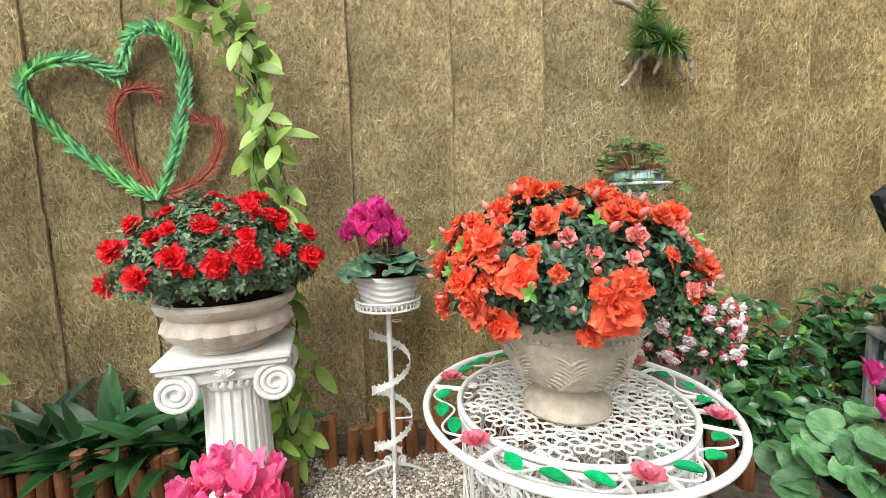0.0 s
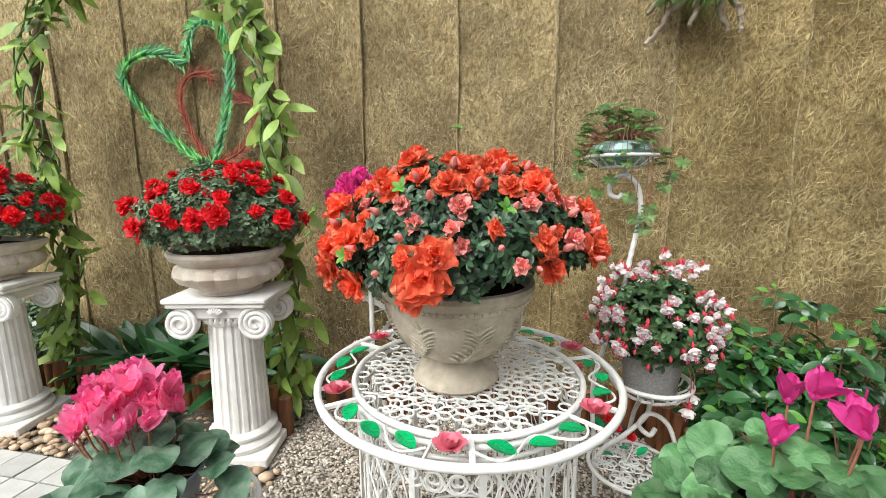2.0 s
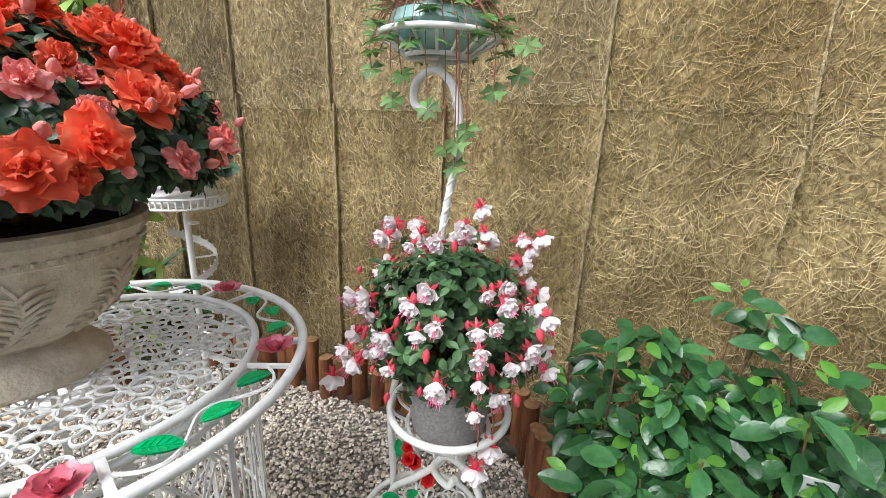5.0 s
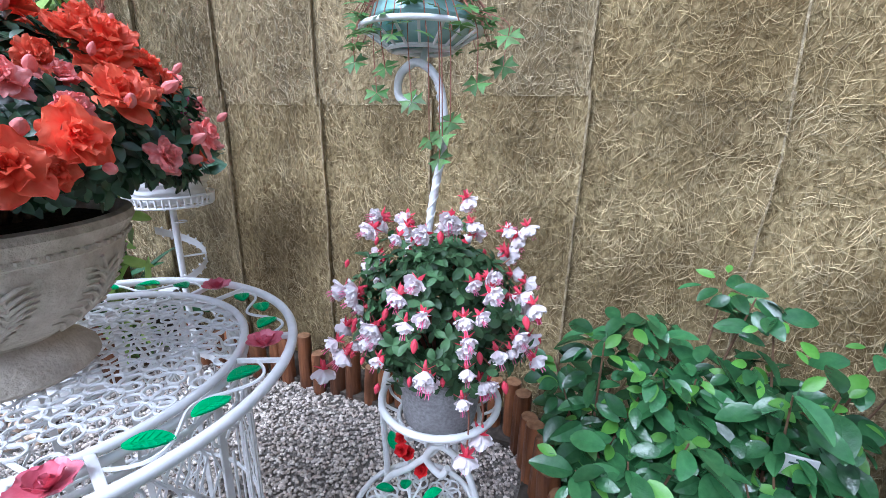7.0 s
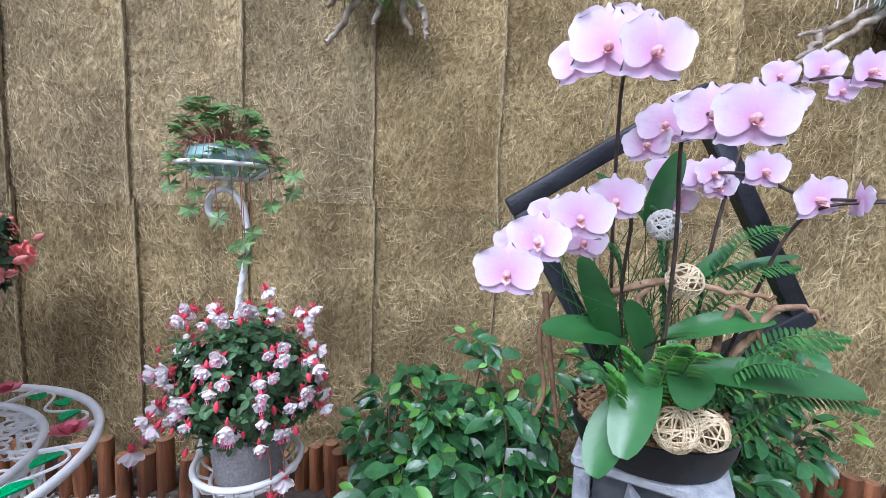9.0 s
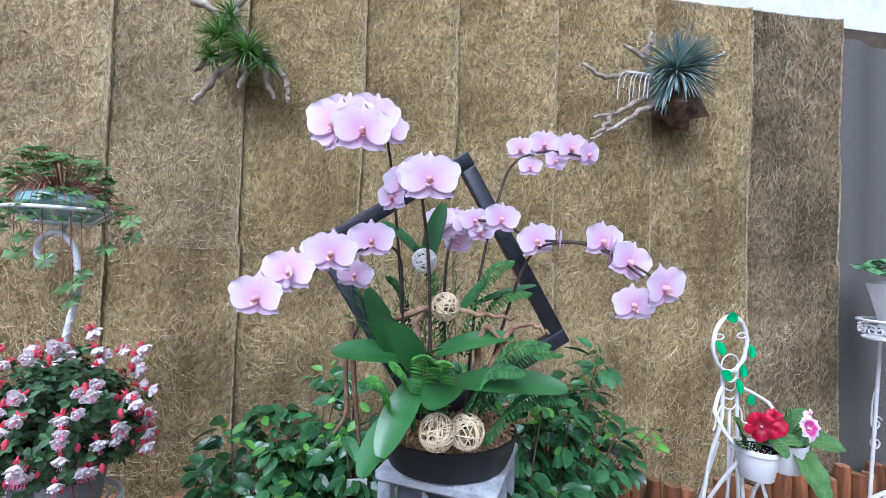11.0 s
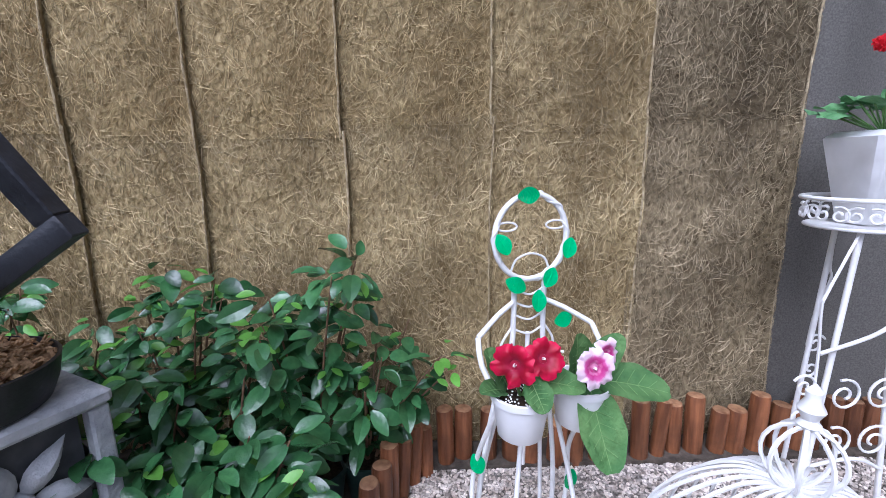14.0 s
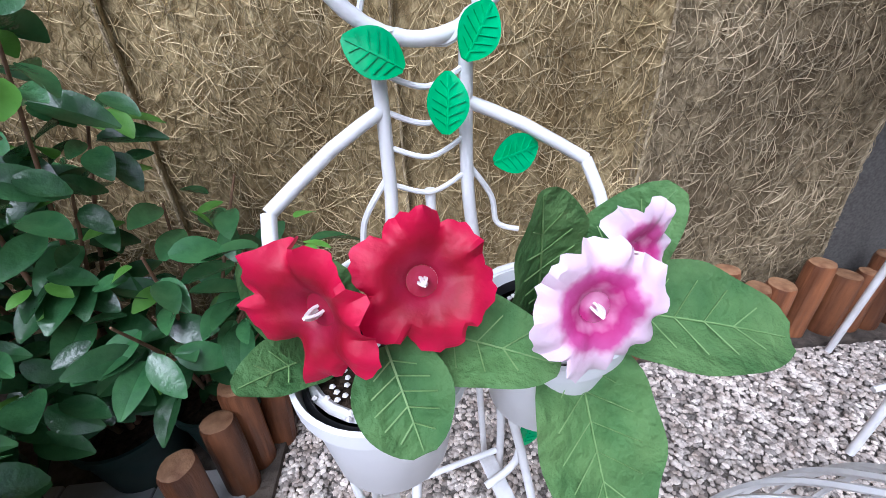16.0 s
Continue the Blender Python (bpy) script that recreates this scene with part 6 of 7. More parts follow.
# ---- broad-leaved plants left of the column ----
random.seed(71)
def broad_plant(x, y, n, L, Wd, seed):
    random.seed(seed)
    t = thing("aspidistra", "dark green broad-leaved aspidistra growing behind the log edging", "leafy plant", "aspidistras", x, y, 0.02)
    for i in range(n):
        w = i * 2.399 + random.uniform(-0.3, 0.3)
        out = random.uniform(0.25, 0.9)
        d = Vector((math.cos(w) * out, math.sin(w) * out - 0.15, random.uniform(0.5, 1.1))).normalized()
        ll = L * random.uniform(0.7, 1.1)
        st = Mesh()
        a = Vector((0.03 * math.cos(w), 0.03 * math.sin(w), 0))
        b = a + d * ll * 0.45
        if b.y + y > WALL_Y - 0.08:
            b.y = WALL_Y - 0.08 - y
        st.tube([a, b], 0.005, 5)
        part("stalk", st, STEMG, t)
        bm = Mesh()
        bm.leaf(ll, Wd * random.uniform(0.8, 1.15), random.uniform(0.25, 0.65), 0.22, 12, tip=0.85)
        dd = Vector((d.x, min(d.y, 0.0 if y > 1.75 else d.y), d.z * 0.7))
        part("leaf", bm, BIGLEAF, t, m=lie(b, dd, (0, -0.3, 1)))


for n, (x, y) in enumerate(((-1.02, 1.86), (-1.32, 1.84), (-1.62, 1.86), (-1.9, 1.84), (-1.15, 1.76), (-1.48, 1.77))):
    broad_plant(x, y, 13, 0.34, 0.105, 170 + n)
random.seed(80)
for n, (x, y) in enumerate(((-2.75, 1.55), (-2.5, 1.78), (-3.0, 1.8), (-2.85, 1.25), (-3.2, 1.5))):
    t = thing("impatiens", "low leafy plant dotted with small white and lilac flowers", "bedding plant", "bedding plants", x, y, 0.02)
    bm = Mesh()
    bm.lathe([(0.08, 0), (0.11, 0.15), (0.116, 0.155), (0.105, 0.15)], 20)
    part("pot", bm, TERRA, t)
    bm = Mesh()
    for i in range(170):
        d = rand_dir(-0.2, 1)
        whorl(bm, Vector((d.x * 0.2, d.y * 0.17, 0.27 + d.z * 0.22)), d + Vector((0, 0, 0.4)), 0.06, 0.028, 5)
    part("foliage", bm, AZLEAFL, t)
    for i in range(16):
        d = rand_dir(0.0, 1)
        fm2 = Mesh()
        for k in range(5):
            petal(fm2, 0.018, 0.017, Matrix.Rotation(k * 1.257, 4, "Z"), 0.1, 0, 3, 3, 0.6)
        part("flower", fm2, WHITEPET, t, m=aim(Vector((d.x * 0.22, d.y * 0.19, 0.29 + d.z * 0.23)), d + Vector((0, -0.5, 0.2))))

# ---- driftwood with air plants ----
random.seed(91)
def branches(t, name, lines, mats, r0):
    for ln in lines:
        bm = Mesh()
        pts = bend(ln, 6)
        bm.tube([p + Vector((random.gauss(0, 0.004), random.gauss(0, 0.003), random.gauss(0, 0.004))) for p in pts], r0, 7, r0 * 0.4)
        part(name, bm, mats, t)


def tuft(bm, p, n, L, w=0.004, lo=-0.6):
    for i in range(n):
        d = rand_dir(lo, 1)
        d = Vector((d.x, d.y * 0.7 - 0.35, d.z))
        bm.leaf(L * random.uniform(0.6, 1.1), w, random.uniform(0.1, 0.5), 0.3, 4, lie(p, d, (0, -0.4, 1)))


t = thing("driftwood_mount", "gnarled driftwood tufted with green needle-leaved air plants", "air plant mount", "air plant mounts", 1.33, 1.985, 2.155)
branches(t, "branch", [[(0.02, -0.02, 0.28), (-0.02, -0.03, 0.15), (0.03, -0.04, 0.02), (-0.06, -0.05, -0.1), (-0.13, -0.05, -0.2), (-0.17, -0.05, -0.24)],
                       [(0.0, -0.03, 0.1), (0.09, -0.04, 0.03), (0.17, -0.05, -0.06), (0.22, -0.05, -0.13), (0.23, -0.05, -0.21)],
                       [(-0.2, -0.03, 0.21), (-0.1, -0.04, 0.17), (0.0, -0.03, 0.08)], [(0.02, -0.04, 0.05), (0.04, -0.05, -0.08), (0.02, -0.05, -0.17)],
                       [(-0.03, -0.04, -0.02), (-0.12, -0.05, -0.06), (-0.16, -0.05, -0.1)], [(0.12, -0.05, 0.0), (0.13, -0.06, -0.1), (0.17, -0.06, -0.2)]], DRIFT, 0.021)
for p, n, L in (((-0.06, -0.07, 0.04), 110, 0.11), ((0.06, -0.08, -0.02), 130, 0.12), ((0.12, -0.07, -0.05), 80, 0.09), ((-0.02, -0.06, 0.14), 60, 0.09), ((-0.09, -0.07, -0.05), 60, 0.08)):
    bm = Mesh()
    tuft(bm, p, int(n * 1.6), L * 1.15, 0.0055)
    part("needle_tuft", bm, NEEDLE, t)
t = thing("driftwood_mount", "branching driftwood with a silver-green spiky air plant on the matting", "air plant mount", "air plant mounts", 3.30, 1.985, 2.15)
branches(t, "branch", [[(0.12, -0.04, 0.02), (-0.1, -0.05, 0.08), (-0.25, -0.05, 0.05), (-0.37, -0.05, 0.10)], [(0.08, -0.04, 0.02), (-0.08, -0.05, -0.06), (-0.2, -0.06, -0.13), (-0.31, -0.06, -0.16)],
                       [(0.1, -0.04, -0.03), (-0.05, -0.06, -0.1), (-0.18, -0.06, -0.19), (-0.32, -0.05, -0.26)], [(0.05, -0.04, 0.05), (-0.05, -0.05, 0.16), (-0.16, -0.05, 0.22)],
                       [(-0.05, -0.05, 0.16), (-0.02, -0.05, 0.24), (-0.01, -0.05, 0.31)], [(-0.22, -0.06, -0.13), (-0.25, -0.06, -0.2), (-0.3, -0.05, -0.24)], [(0.12, -0.04, 0.05), (0.28, -0.05, 0.16), (0.4, -0.05, 0.24)]], DRIFT, 0.018)
bm = Mesh()
bm.lathe([(0.03, -0.06), (0.09, -0.03), (0.08, 0.02), (0.11, 0.06), (0.05, 0.1), (0.001, 0.11)], 14, Matrix.Translation((0.14, -0.03, -0.08)) @ Matrix.Rotation(0.7, 4, "Y"), wave=lambda i, w, r: r * (1 + 0.3 * math.sin(3 * w + i) + 0.2 * math.sin(7 * w + i * 2)))
part("root_knot", bm, DRIFTB, t)
bm = Mesh()
for i in range(320):
    d = rand_dir(-0.8, 1)
    d = Vector((d.x, d.y * 0.6 - 0.5, d.z))
    bm.leaf(random.uniform(0.14, 0.23), 0.0095, random.uniform(0.1, 0.55), 0.4, 5, lie((0.10, -0.08, 0.09), d, (0, -0.3, 1)))
part("spiky_rosette", bm, SILVER, t)
bm = Mesh()
for i in range(9):
    x = -0.02 - 0.02 * i + random.gauss(0, 0.02)
    bm.tube(bend([(0.02, -0.08, 0.06), (x * 1.0, -0.11, 0.05), (x * 1.1 - 0.01, -0.11, -0.03 - 0.03 * (i % 3) + random.gauss(0, 0.03))], 5), 0.0018, 4)
part("dry_leaves", bm, RATTANW, t)

# ---- figure-shaped plant stand with gloxinias ----
random.seed(95)
GX, GY = 3.413, 1.555
t = thing("figure_plant_stand", "white wire figure-shaped stand with green enamel leaves", "plant stand", "", GX, GY, 0, 15)
def wire(name, pts, r=0.0055, n=6, closed=False):
    bm = Mesh()
    bm.tube(pts if closed else bend(pts, n), r, 7, closed=closed)
    return part(name, bm, WHITEP, t)


wire("head_hoop", [(0.104 * math.cos(a), 0, 0.972 + 0.112 * math.sin(a)) for a in [k / 36 * 6.2832 for k in range(36)]], 0.0075, closed=True)
wire("twisted_hoop", [(0.104 * math.cos(a) + 0.006 * math.cos(9 * a), -0.006 * math.sin(9 * a), 0.972 + (0.112 + 0.006 * math.cos(9 * a)) * math.sin(a)) for a in [k / 72 * 6.2832 for k in range(72)]], 0.004, closed=True)
for s in (-1, 1):
    wire("eye_loop", [(s * 0.070 + 0.028 * math.cos(a), 0, 1.002 + 0.011 * math.sin(a)) for a in [k / 20 * 6.2832 for k in range(20)]], 0.0028, closed=True)
wire("mouth_wire", [(-0.055, 0, 0.885), (-0.04, 0, 0.915), (0, 0, 0.929), (0.04, 0, 0.915), (0.055, 0, 0.885)], 0.003)
for s in (-1, 1):
    wire("side_rail", [(s * 0.045, 0, 0.87), (s * 0.044, 0, 0.76), (s * 0.050, 0.0, 0.66), (s * 0.085, 0.02, 0.50), (s * 0.12, 0.03, 0.25), (s * 0.13, 0.04, 0.0)], 0.0075)
    wire("arm", [(s * 0.045, 0, 0.80), (s * 0.10, -0.02, 0.775), (s * 0.165, -0.05, 0.735)], 0.007, 2)
    wire("forearm", [(s * 0.165, -0.05, 0.735), (s * 0.17, -0.09, 0.68), (s * 0.14, -0.14, 0.605)], 0.007, 3)
    wire("body_scroll", [(s * 0.04, 0, 0.74), (s * 0.075, 0, 0.69), (s * 0.085, 0, 0.65), (s * 0.11, -0.01, 0.64)], 0.0035)
    wire("lower_leg", [(s * 0.14, -0.14, 0.605), (s * 0.147, -0.07, 0.48), (s * 0.150, -0.005, 0.34), (s * 0.156, 0.005, 0.22), (s * 0.135, -0.01, 0.13), (s * 0.07, -0.02, 0.105)], 0.007)
    wire("back_leg", [(s * 0.05, 0.01, 0.58), (s * 0.09, 0.06, 0.30), (s * 0.12, 0.09, 0.0)], 0.0065)
    wire("front_leg", [(s * 0.05, -0.08, 0.50), (s * 0.09, -0.13, 0.25), (s * 0.11, -0.16, 0.0)], 0.0065, 3)
for z, w in ((0.835, 0.044), (0.80, 0.044), (0.765, 0.044), (0.725, 0.046)):
    wire("neck_wire", [(-w, 0, z), (0, -0.006, z - 0.016), (w, 0, z)], 0.003)
wire("centre_post", [(0, 0, 0.71), (0, 0.0, 0.5), (0, 0.0, 0.30)], 0.006)
wire("foot_bar", [(-0.12, -0.12, 0.095), (0.12, -0.12, 0.095)], 0.006, 2)
wire("foot_bar", [(-0.115, 0.03, 0.12), (0.115, 0.03, 0.12)], 0.006, 2)
for s in (-1, 1):
    bm = Mesh()
    bm.box(s * 0.10 - 0.016, -0.14, 0.085, s * 0.10 + 0.016, 0.05, 0.091, 0.002)
    part("foot_plate", bm, WHITEP, t)
    wire("pot_hoop", [((0.071 if s > 0 else -0.087) + 0.074 * math.cos(a), -0.140 + 0.074 * math.sin(a), 0.627) for a in [k / 28 * 6.2832 for k in range(28)]], 0.005, closed=True)
for x, y, z, a in ((-0.015, -0.012, 1.082, 95), (-0.085, -0.012, 0.955, 25), (0.100, -0.012, 0.935, -25), (-0.045, -0.014, 0.85, 60), (0.045, -0.014, 0.86, -35), (0.012, -0.022, 0.80, -10), (0.085, -0.02, 0.745, -80),
                   (-0.148, -0.012, 0.344, 20), (-0.135, -0.015, 0.175, 70), (0.148, -0.012, 0.22, -30)):
    part("leaf", BROADWL, None, t, m=pose(x, y - 0.008, z, 80, 0, 0) @ Matrix.Rotation(radians(a), 4, "Z") @ Matrix.Translation((0, -0.022, 0)) @ Matrix.Scale(0.92, 4))


def trumpet(mats, R=0.06, lobes=6):
    bm = Mesh()
    n, rows = 72, 9
    ph = random.uniform(0, 6)
    def fn(u, v):
        w = 2 * math.pi * v
        lobe = abs(math.cos(w * lobes / 2)) ** 0.6
        r = R * (0.22 + 0.78 * u ** 1.5) * (1 - 0.19 * (1 - lobe) * max(0, u - 0.45) * 1.8) * (1 + 0.05 * u * math.sin(5 * w + ph) + 0.10 * max(0, u - 0.6) * 2.5 * noise.noise(Vector((7.0 * math.cos(w), 7.0 * math.sin(w), ph))))
        z = -0.28 * R * (1 - u) ** 1.5 + 0.34 * R * u * u * noise.noise(Vector((1.6 * math.cos(w), 1.6 * math.sin(w), ph))) + 0.07 * R * u * u * math.sin(lobes * w + ph) + 0.08 * R * u * u * math.sin(2 * w + ph * 3) + 0.24 * R * max(0, u - 0.6) * 2.5 * noise.noise(Vector((4.0 * math.cos(w), 4.0 * math.sin(w), ph + 3.0 + 2.0 * u))) - 0.25 * R * max(0, u - 0.6) ** 2 * 4
        return (r * math.cos(w), r * math.sin(w), z)
    bm.sheet(fn, rows, n)
    bm.lathe([(0.22 * R, -0.28 * R), (0.15 * R, -0.5 * R), (0.001, -0.6 * R)], 18)
    bm.slot = 1
    for k in range(4):
        w = 0.7 + k * 0.35
        bm.tube(bend([(0, 0, -0.6 * R), (0.06 * R * math.cos(w * 4), 0.06 * R * math.sin(w * 4), -0.2 * R), (0.0, 0.05 * R, 0.0)], 4), 0.0016, 4)
    return bm.data("flower", [mats, STAMEN])


def gloxinia(x, y, flowers, leaves, mats, label):
    tt = thing("potted_gloxinia", label, "potted gloxinia", "gloxinias", x, y, 0.535)
    bm = Mesh()
    bm.lathe([(0.050, 0), (0.053, 0.003), (0.066, 0.090), (0.072, 0.093), (0.073, 0.108), (0.069, 0.109), (0.064, 0.090)], 48)
    part("pot", bm, POTWHITE, tt)
    bm = Mesh()
    bm.lathe([(0.065, 0.092), (0.061, 0.102), (0.058, 0.092)], 40)
    part("liner_pot", bm, BLACKB, tt)
    bm = Mesh()
    bm.lathe([(0.062, 0.090), (0.03, 0.096), (0.001, 0.098)], 24)
    part("soil", bm, SOIL, tt)
    bm = Mesh()
    for i in range(60):
        w, r = random.uniform(0, 6.28), 0.057 * math.sqrt(random.random())
        bm.lathe([(0.001, -0.002), (0.0028, 0), (0.001, 0.002)], 5, Matrix.Translation((r * math.cos(w), r * math.sin(w), 0.098)))
    part("perlite", bm, STAMEN, tt)["kind"] = "stuff"
    for px, py, pz, yaw, tilt, s in flowers:
        p = Vector((px - x, py - y, pz - 0.535))
        st = Mesh()
        st.tube(bend([(0, 0, 0.088), (p.x * 0.5, p.y * 0.3, (0.09 + p.z) / 2), p + Vector((0, 0.03, -0.01))], 5), 0.004, 6)
        part("flower_stalk", st, STEMG, tt)
        d = Vector((math.sin(radians(yaw)), -math.cos(radians(yaw)), math.tan(radians(tilt))))
        part("flower", trumpet(mats), None, tt, m=aim(p, d, random.uniform(0, 6), s))
    for (ax_, ay_, az_), (bx, by, bz), wd, dr in leaves:
        a, b = Vector((ax_ - x, ay_ - y, az_ - 0.535)), Vector((bx - x, by - y, bz - 0.535))
        d = b - a
        bm = Mesh()
        bm.leaf(d.length, wd * 1.1, dr, 0.16, 18, tip=0.95, wavy=0.03, full=0.5)
        lf = part("leaf", bm, GLOXLEAF, tt, m=lie(a, d + Vector((0, 0, dr * d.length)), (0, -0.55, 1)))
        vn = Mesh()
        L = d.length
        vn.tube([(0, L * u, 0.0015 - dr * L * u * u) for u in (0.0, 0.2, 0.4, 0.6, 0.8, 0.97)], 0.0013, 4, 0.0005)
        for k in range(1, 6):
            u = k / 7
            for s in (-1, 1):
                w1 = wd * 0.36 * math.sin(math.pi * min(1, 0.1 + u))
                vn.tube([(0, L * u, 0.0015 - dr * L * u * u), (s * w1, L * min(0.95, u + 0.12), 0.0025 + 0.16 * 2 * w1 - dr * L * (u + 0.12) ** 2)], 0.0006, 3)
        part("vein", vn, VEIN, lf)


gloxinia(3.357, 1.372, [(3.324, 1.318, 0.732, -34, 8, 0.86), (3.398, 1.33, 0.744, 10, 30, 0.78)],
         [((3.368, 1.335, 0.690), (3.388, 1.285, 0.640), 0.060, 0.12), ((3.37, 1.39, 0.66), (3.478, 1.31, 0.670), 0.07, 0.2), ((3.33, 1.40, 0.64), (3.275, 1.37, 0.74), 0.075, 0.1), ((3.32, 1.40, 0.63), (3.265, 1.33, 0.66), 0.05, 0.2)], GLOXRED,
         "velvety red gloxinia in a white plastic pot")
gloxinia(3.510, 1.412, [(3.500, 1.300, 0.732, 4, 18, 0.76), (3.540, 1.335, 0.745, 30, 10, 0.66)],
         [((3.52, 1.38, 0.645), (3.545, 1.29, 0.485), 0.100, -0.05), ((3.54, 1.40, 0.65), (3.695, 1.345, 0.630), 0.092, 0.2), ((3.50, 1.42, 0.64), (3.485, 1.37, 0.775), 0.075, 0.05), ((3.54, 1.43, 0.64), (3.60, 1.40, 0.755), 0.07, 0.15)], GLOXPINK,
         "pale pink gloxinia with crimson throat in white pot")

# ---- white wire pumpkin carriage planter ----
random.seed(97)
t = thing("carriage_planter", "white wrought-iron carriage plant stand with scrolls", "plant stand", "", 4.02, 1.40, 0)
hub = Vector((-0.19, -0.25, 0.56))
for k in range(30):
    a = k / 30 * 6.2832
    R = 0.28 + 0.010 * math.sin(3 * a)
    bm = Mesh()
    bm.tube(bend([hub + Vector((R * q * math.cos(a), R * q * math.sin(a) * 0.94, dz)) for q, dz in ((0.05, 0.0), (0.3, 0.0), (0.6, -0.06), (0.86, -0.16), (1.0, -0.32), (0.85, -0.5), (0.66, -0.555))], 6), 0.0042, 5)
    part("dome_rib", bm, WHITEP, t)
for z, r in ((-0.555, 0.186), (-0.32, 0.282)):
    bm = Mesh()
    bm.tube([hub + Vector((r * x, r * 0.94 * y, z)) for x, y, _ in ring(1, 0, 48)], 0.005, 6, closed=True)
    part("dome_hoop", bm, WHITEP, t)
for k in range(8):
    a = k / 8 * 6.2832
    bm = Mesh()
    bm.tube([hub + Vector((0.062 * math.sin(q) * math.cos(a), 0.062 * math.sin(q) * math.sin(a), 0.065 - 0.065 * math.cos(q))) for q in [i / 10 * math.pi for i in range(11)]], 0.0042, 5)
    part("finial_rib", bm, WHITEP, t)
bm = Mesh()
bm.lathe([(0.012, 0.125), (0.02, 0.135), (0.012, 0.145), (0.022, 0.165), (0.012, 0.185), (0.014, 0.20), (0.001, 0.215)], 14, Matrix.Translation(hub))
part("finial", bm, WHITEP, t)
cx, cy = 0.445, 0.31
bm = Mesh()
bm.tube(ring(0.152, 1.05, 40, cx, cy), 0.007, 7, closed=True)
bm.tube(ring(0.134, 0.965, 40, cx, cy), 0.006, 7, closed=True)
part("pot_ring", bm, WHITEP, t)
for k in range(12):
    a = k / 12 * 6.2832
    m = Matrix.Translation((cx, cy, 0)) @ Matrix.Rotation(a, 4, "Z") @ Matrix.Translation((0, -0.145, 0))
    bm = Mesh()
    bm.tube(curl(0.017, 1.005, 0.026, 1.3, 1.0, 18), 0.0038, 5, m=m)
    bm.tube(curl(-0.017, 1.005, 0.026, 1.3, 1.0, 18, -1), 0.0038, 5, m=m)
    part("ring_scroll", bm, WHITEP, t)
for k, (x, y) in enumerate(((0.285, 0.195), (0.58, 0.21), (0.50, 0.48))):
    bm = Mesh()
    top = Vector((cx + (x - cx) * 0.45, cy + (y - cy) * 0.6, 0.962))
    bm.tube([top, (x, y, 0.0)], 0.0085, 8)
    part("leg", bm, WHITEP, t)
    bm = Mesh()
    sd = -1 if x < cx else 1
    bm.tube(bend([top, (x + sd * 0.035, y - 0.01, 0.80), (x + sd * 0.045, y - 0.01, 0.75), (x + sd * 0.02, y, 0.62), (x + sd * 0.012, y, 0.5)], 6), 0.0042, 6)
    part("bow_wire", bm, WHITEP, t)
    m = Matrix.Translation((x, y, 0))
    for z, r, st in ((0.50, 0.04, 0.5), (0.40, 0.034, 2.5)):
        bm = Mesh()
        bm.tube(curl(sd * 0.042, z, r, 1.4, st, 24, sd), 0.0042, 6, m=m)
        part("leg_scroll", bm, WHITEP, t)
for y in (0.205,):
    for z0 in (0.30, 0.46):
        for s in (-1, 1):
            bm = Mesh()
            pts = curl(cx + s * 0.062, z0, 0.055, 1.5, 1.2, 26, s, y)
            bm.tube(pts, 0.0042, 6)
            part("panel_scroll", bm, WHITEP, t)
    bm = Mesh()
    bm.tube(bend([(0.28, y, 0.60), (cx, y, 0.66), (0.54, y, 0.74)], 8), 0.006, 6)
    bm.tube(bend([(0.245, y, 0.20), (cx, y, 0.24), (0.55, y, 0.20)], 8), 0.006, 6)
    part("cross_bar", bm, WHITEP, t)
bm = Mesh()
bm.lathe([(0.132, 0.966), (0.130, 0.969), (0.001, 0.97)], 24, Matrix.Translation((cx, cy, 0)))
part("ring_floor", bm, WHITEP, t)

t = thing("potted_geranium", "red geranium with rounded leaves in a white tapered pot", "potted geranium", "", 4.475, 1.71, 0.972)
t.scale = (0.85, 0.85, 0.85)
bm = Mesh()
bm.box(-0.10, -0.10, 0.0, 0.10, 0.10, 0.32, 0.02, Matrix(((1, 0, 0, 0), (0, 1, 0, 0), (0, 0, 1, 0), (0, 0, 0, 1))))
for i, v in enumerate(bm.v):
    k = 0.62 + 0.62 * v[2] / 0.32
    bm.v[i] = (v[0] * k, v[1] * k, v[2])
part("pot", bm, POTWHITE, t)
for i in range(20):
    w, r = i * 2.4, 0.05 + 0.13 * math.sqrt(i / 20)
    p = Vector((r * math.cos(w), r * math.sin(w), 0.36 + 0.12 * (1 - r / 0.18) + random.uniform(0, 0.04)))
    part("leaf", random.choice(HLEAFG), None, t, m=lie(p, (math.cos(w), math.sin(w), random.uniform(-0.1, 0.3)), (0, -0.3, 1), random.uniform(0.8, 1.1)))
    st = Mesh()
    st.tube([(0, 0, 0.31), p], 0.003, 5)
    part("stalk", st, STEMG, t)
for x, y, z in ((-0.10, -0.06, 0.58), (0.03, -0.02, 0.62)):
    st = Mesh()
    st.tube([(0, 0, 0.31), (x, y, z)], 0.003, 5)
    part("stalk", st, STEMG, t)
    for k in range(7):
        d = rand_dir(-0.2, 1)
        part("flower", random.choice(FLOWERS["red"]), None, t, m=aim(Vector((x, y, z)) + d * 0.03, d, 0, 0.5))

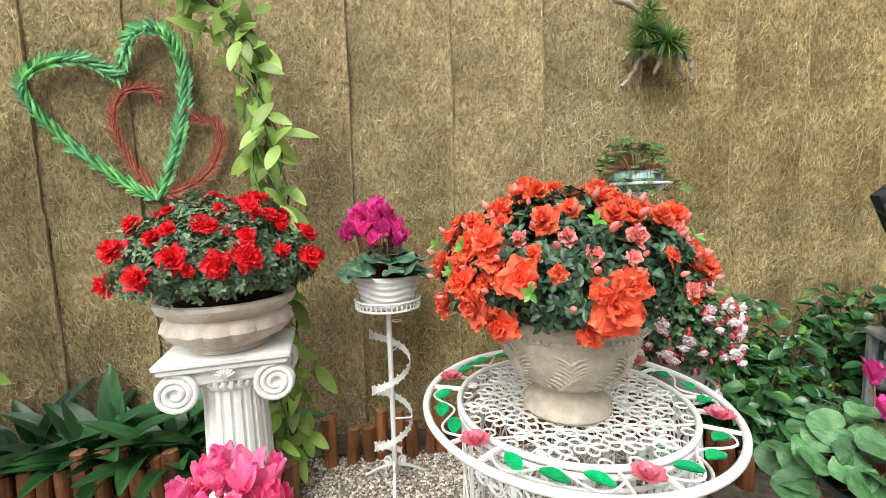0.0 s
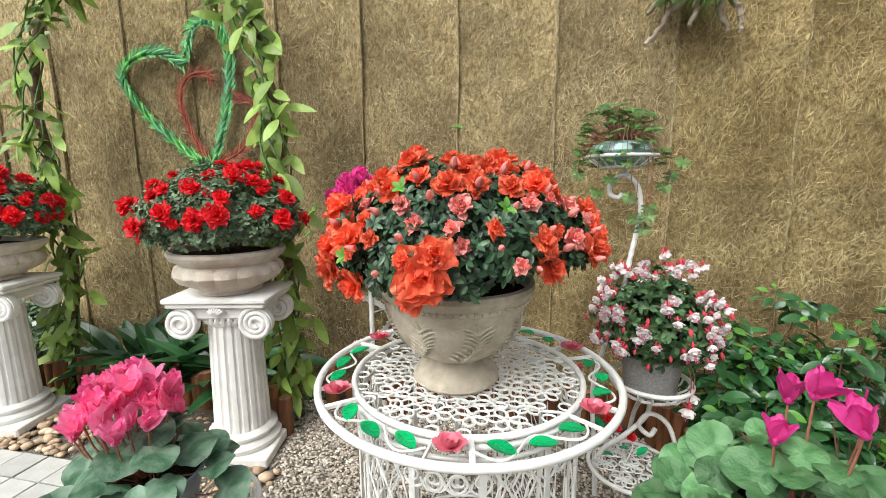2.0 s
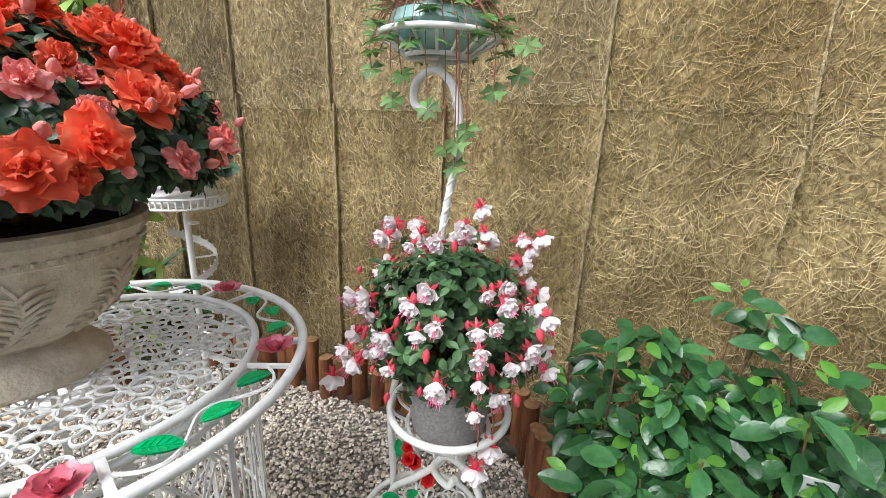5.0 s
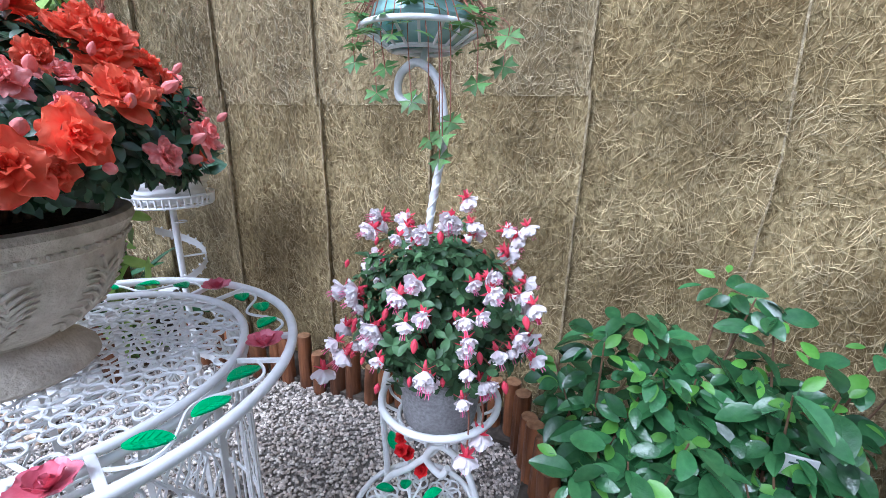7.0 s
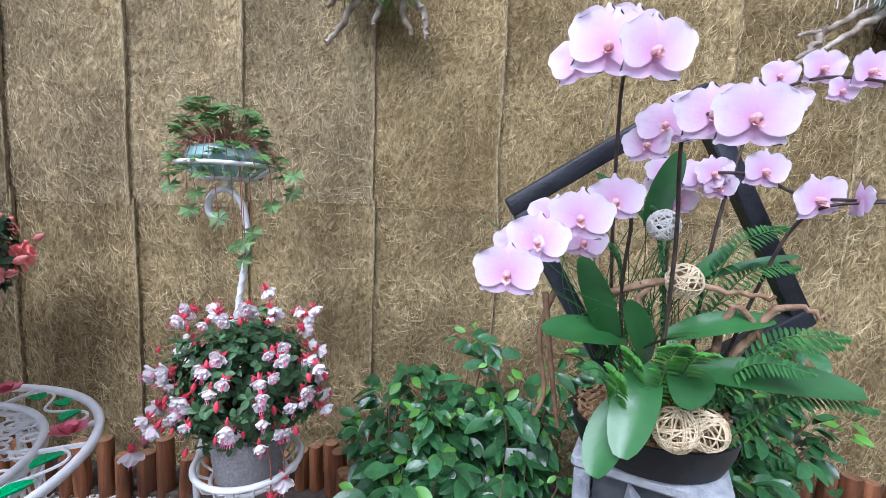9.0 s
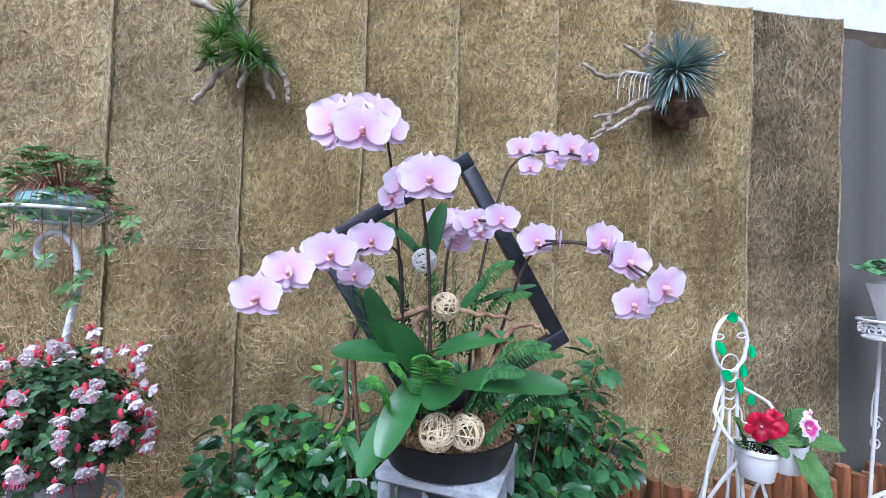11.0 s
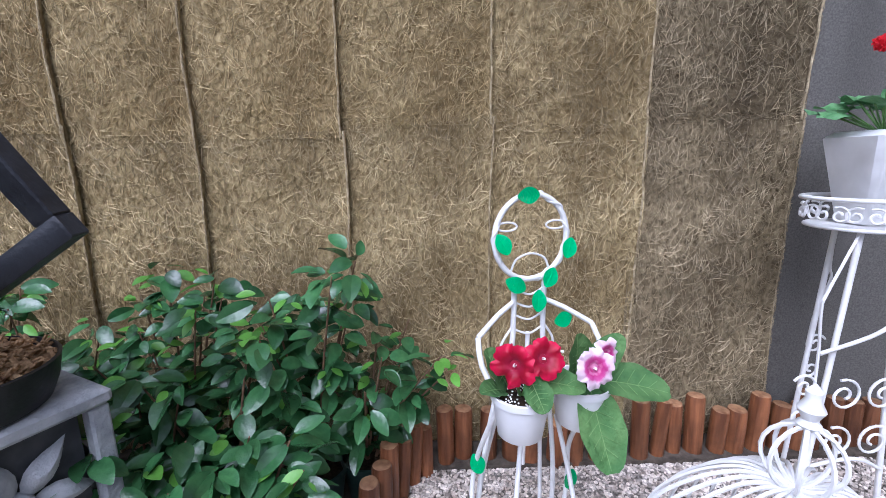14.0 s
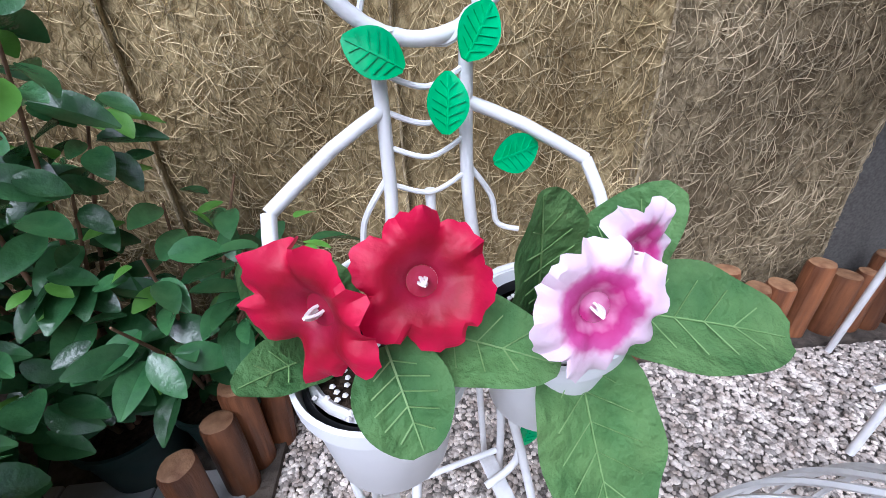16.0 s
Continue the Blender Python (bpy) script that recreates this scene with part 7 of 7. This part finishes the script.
# ---- gravel, pebbles and tiles ----
random.seed(200)
np.random.seed(200)
ICO_V = np.array([(0, 0, 1), (0.894, 0, 0.447), (0.276, 0.851, 0.447), (-0.724, 0.526, 0.447), (-0.724, -0.526, 0.447), (0.276, -0.851, 0.447),
                  (0.724, 0.526, -0.447), (-0.276, 0.851, -0.447), (-0.894, 0, -0.447), (-0.276, -0.851, -0.447), (0.724, -0.526, -0.447), (0, 0, -1)])
ICO_F = [(0, 1, 2), (0, 2, 3), (0, 3, 4), (0, 4, 5), (0, 5, 1), (1, 6, 2), (2, 7, 3), (3, 8, 4), (4, 9, 5), (5, 10, 1), (1, 10, 6), (2, 6, 7), (3, 7, 8), (4, 8, 9), (5, 9, 10),
         (11, 7, 6), (11, 8, 7), (11, 9, 8), (11, 10, 9), (11, 6, 10)]


def pebbles(name, xy, size, flat, z, mats, label, smooth):
    n = len(xy)
    s = np.random.uniform(0.65, 1.25, (n, 1, 1)) * size * np.random.uniform(0.75, 1.25, (n, 1, 3))
    s[:, :, 2] *= flat
    a = np.random.uniform(0, 6.283, n)
    v = ICO_V[None] * s * np.random.uniform(0.85, 1.15, (n, 12, 1))
    c, d = np.cos(a)[:, None], np.sin(a)[:, None]
    v = np.stack([v[..., 0] * c - v[..., 1] * d, v[..., 0] * d + v[..., 1] * c, v[..., 2] + np.random.uniform(-0.3, 0.5, (n, 1)) * size * flat], -1)
    v[..., 0] += xy[:, :1]
    v[..., 1] += xy[:, 1:]
    v[..., 2] += z
    f = (np.array(ICO_F)[None] + 12 * np.arange(n)[:, None, None]).reshape(-1, 3)
    me = bpy.data.meshes.new(name)
    me.from_pydata(v.reshape(-1, 3).tolist(), [], f.tolist())
    me.materials.append(mats)
    if smooth:
        me.polygons.foreach_set("use_smooth", [True] * len(f))
    return tagged(new(name, me), label, "gravel", "", "stuff")


def tiled(x, y):
    return x < -0.92 and y < 1.13


def pebbly(x, y):
    return (x < -0.62 and not tiled(x, y)) or (-0.92 <= x < -0.35 + 0.12 * math.sin(y * 5) and y < 1.30 - 0.3 * (x + 0.62))


def spot(n, x0, x1, y0, y1, keep):
    p = np.random.uniform((x0, y0), (x1, y1), (n, 2))
    return p[[bool(keep(x, y)) for x, y in p]]


def open_ground(x, y):
    bed = (x < 1.28 and y > 1.88) or (1.28 <= x < 3.02 and y > 1.22) or (x >= 3.02 and y > 1.93 + 0.02 * math.sin(x))
    return not bed and not pebbly(x, y) and not tiled(x, y)


near_xy = np.vstack([spot(34000, -0.6, 1.4, 0.2, 1.95, open_ground), spot(30000, 3.0, 4.9, 0.9, 1.98, open_ground)])
pebbles("gravel", near_xy, 0.0066, 0.7, -0.004, GRAVEL, "pale mixed pea gravel", False)
far_xy = spot(9000, -0.6, 4.9, -1.2, 1.3, open_ground)
pebbles("gravel", far_xy, 0.010, 0.7, -0.004, GRAVEL, "pale mixed pea gravel in front of the beds", False)
pebbles("river_pebbles", spot(2600, -2.7, -0.3, 0.2, 1.66, lambda x, y: pebbly(x, y)), 0.026, 0.6, 0.004, PEBBLE, "rounded tan river pebbles", True)

g = Mesh()
g.box(-4.2, -1.2, -0.012, -0.95, 1.12, -0.002)
floor = solid("tiled_floor", g, GROUT, label="pale grey tiled path with dark joints", category="floor")
bm = Mesh()
bm.box(-0.071, -0.071, 0, 0.071, 0.071, 0.009, 0.002)
one = bm.data("tile", TILE, False)
for i in range(18):
    for j in range(14):
        x, y = -1.03 - 0.15 * i, 1.04 - 0.15 * j
        if y > -0.95:
            part("tile", one, None, floor, m=Matrix.Translation((x, y, -0.002 + random.gauss(0, 0.0006))))
g = Mesh()
g.box(-0.071, -0.071, 0, 0.071, 0.071, 0.006, 0.002)
paving = tagged(new("paving_slab", None), "weathered pale paving behind the log edging", "paving")
paving.matrix_basis = pose(2.3, 1.1, 0.016)
for i in range(5):
    for j in range(3):
        b2 = Mesh()
        b2.box(0.003 + 0.2 * i - 0.3, 0.003 + 0.2 * j, 0.0, 0.2 * i - 0.103, 0.2 * j + 0.197, 0.012 + random.uniform(0, 0.002), 0.003)
        part("slab", b2, TILE, paving, smooth=False)
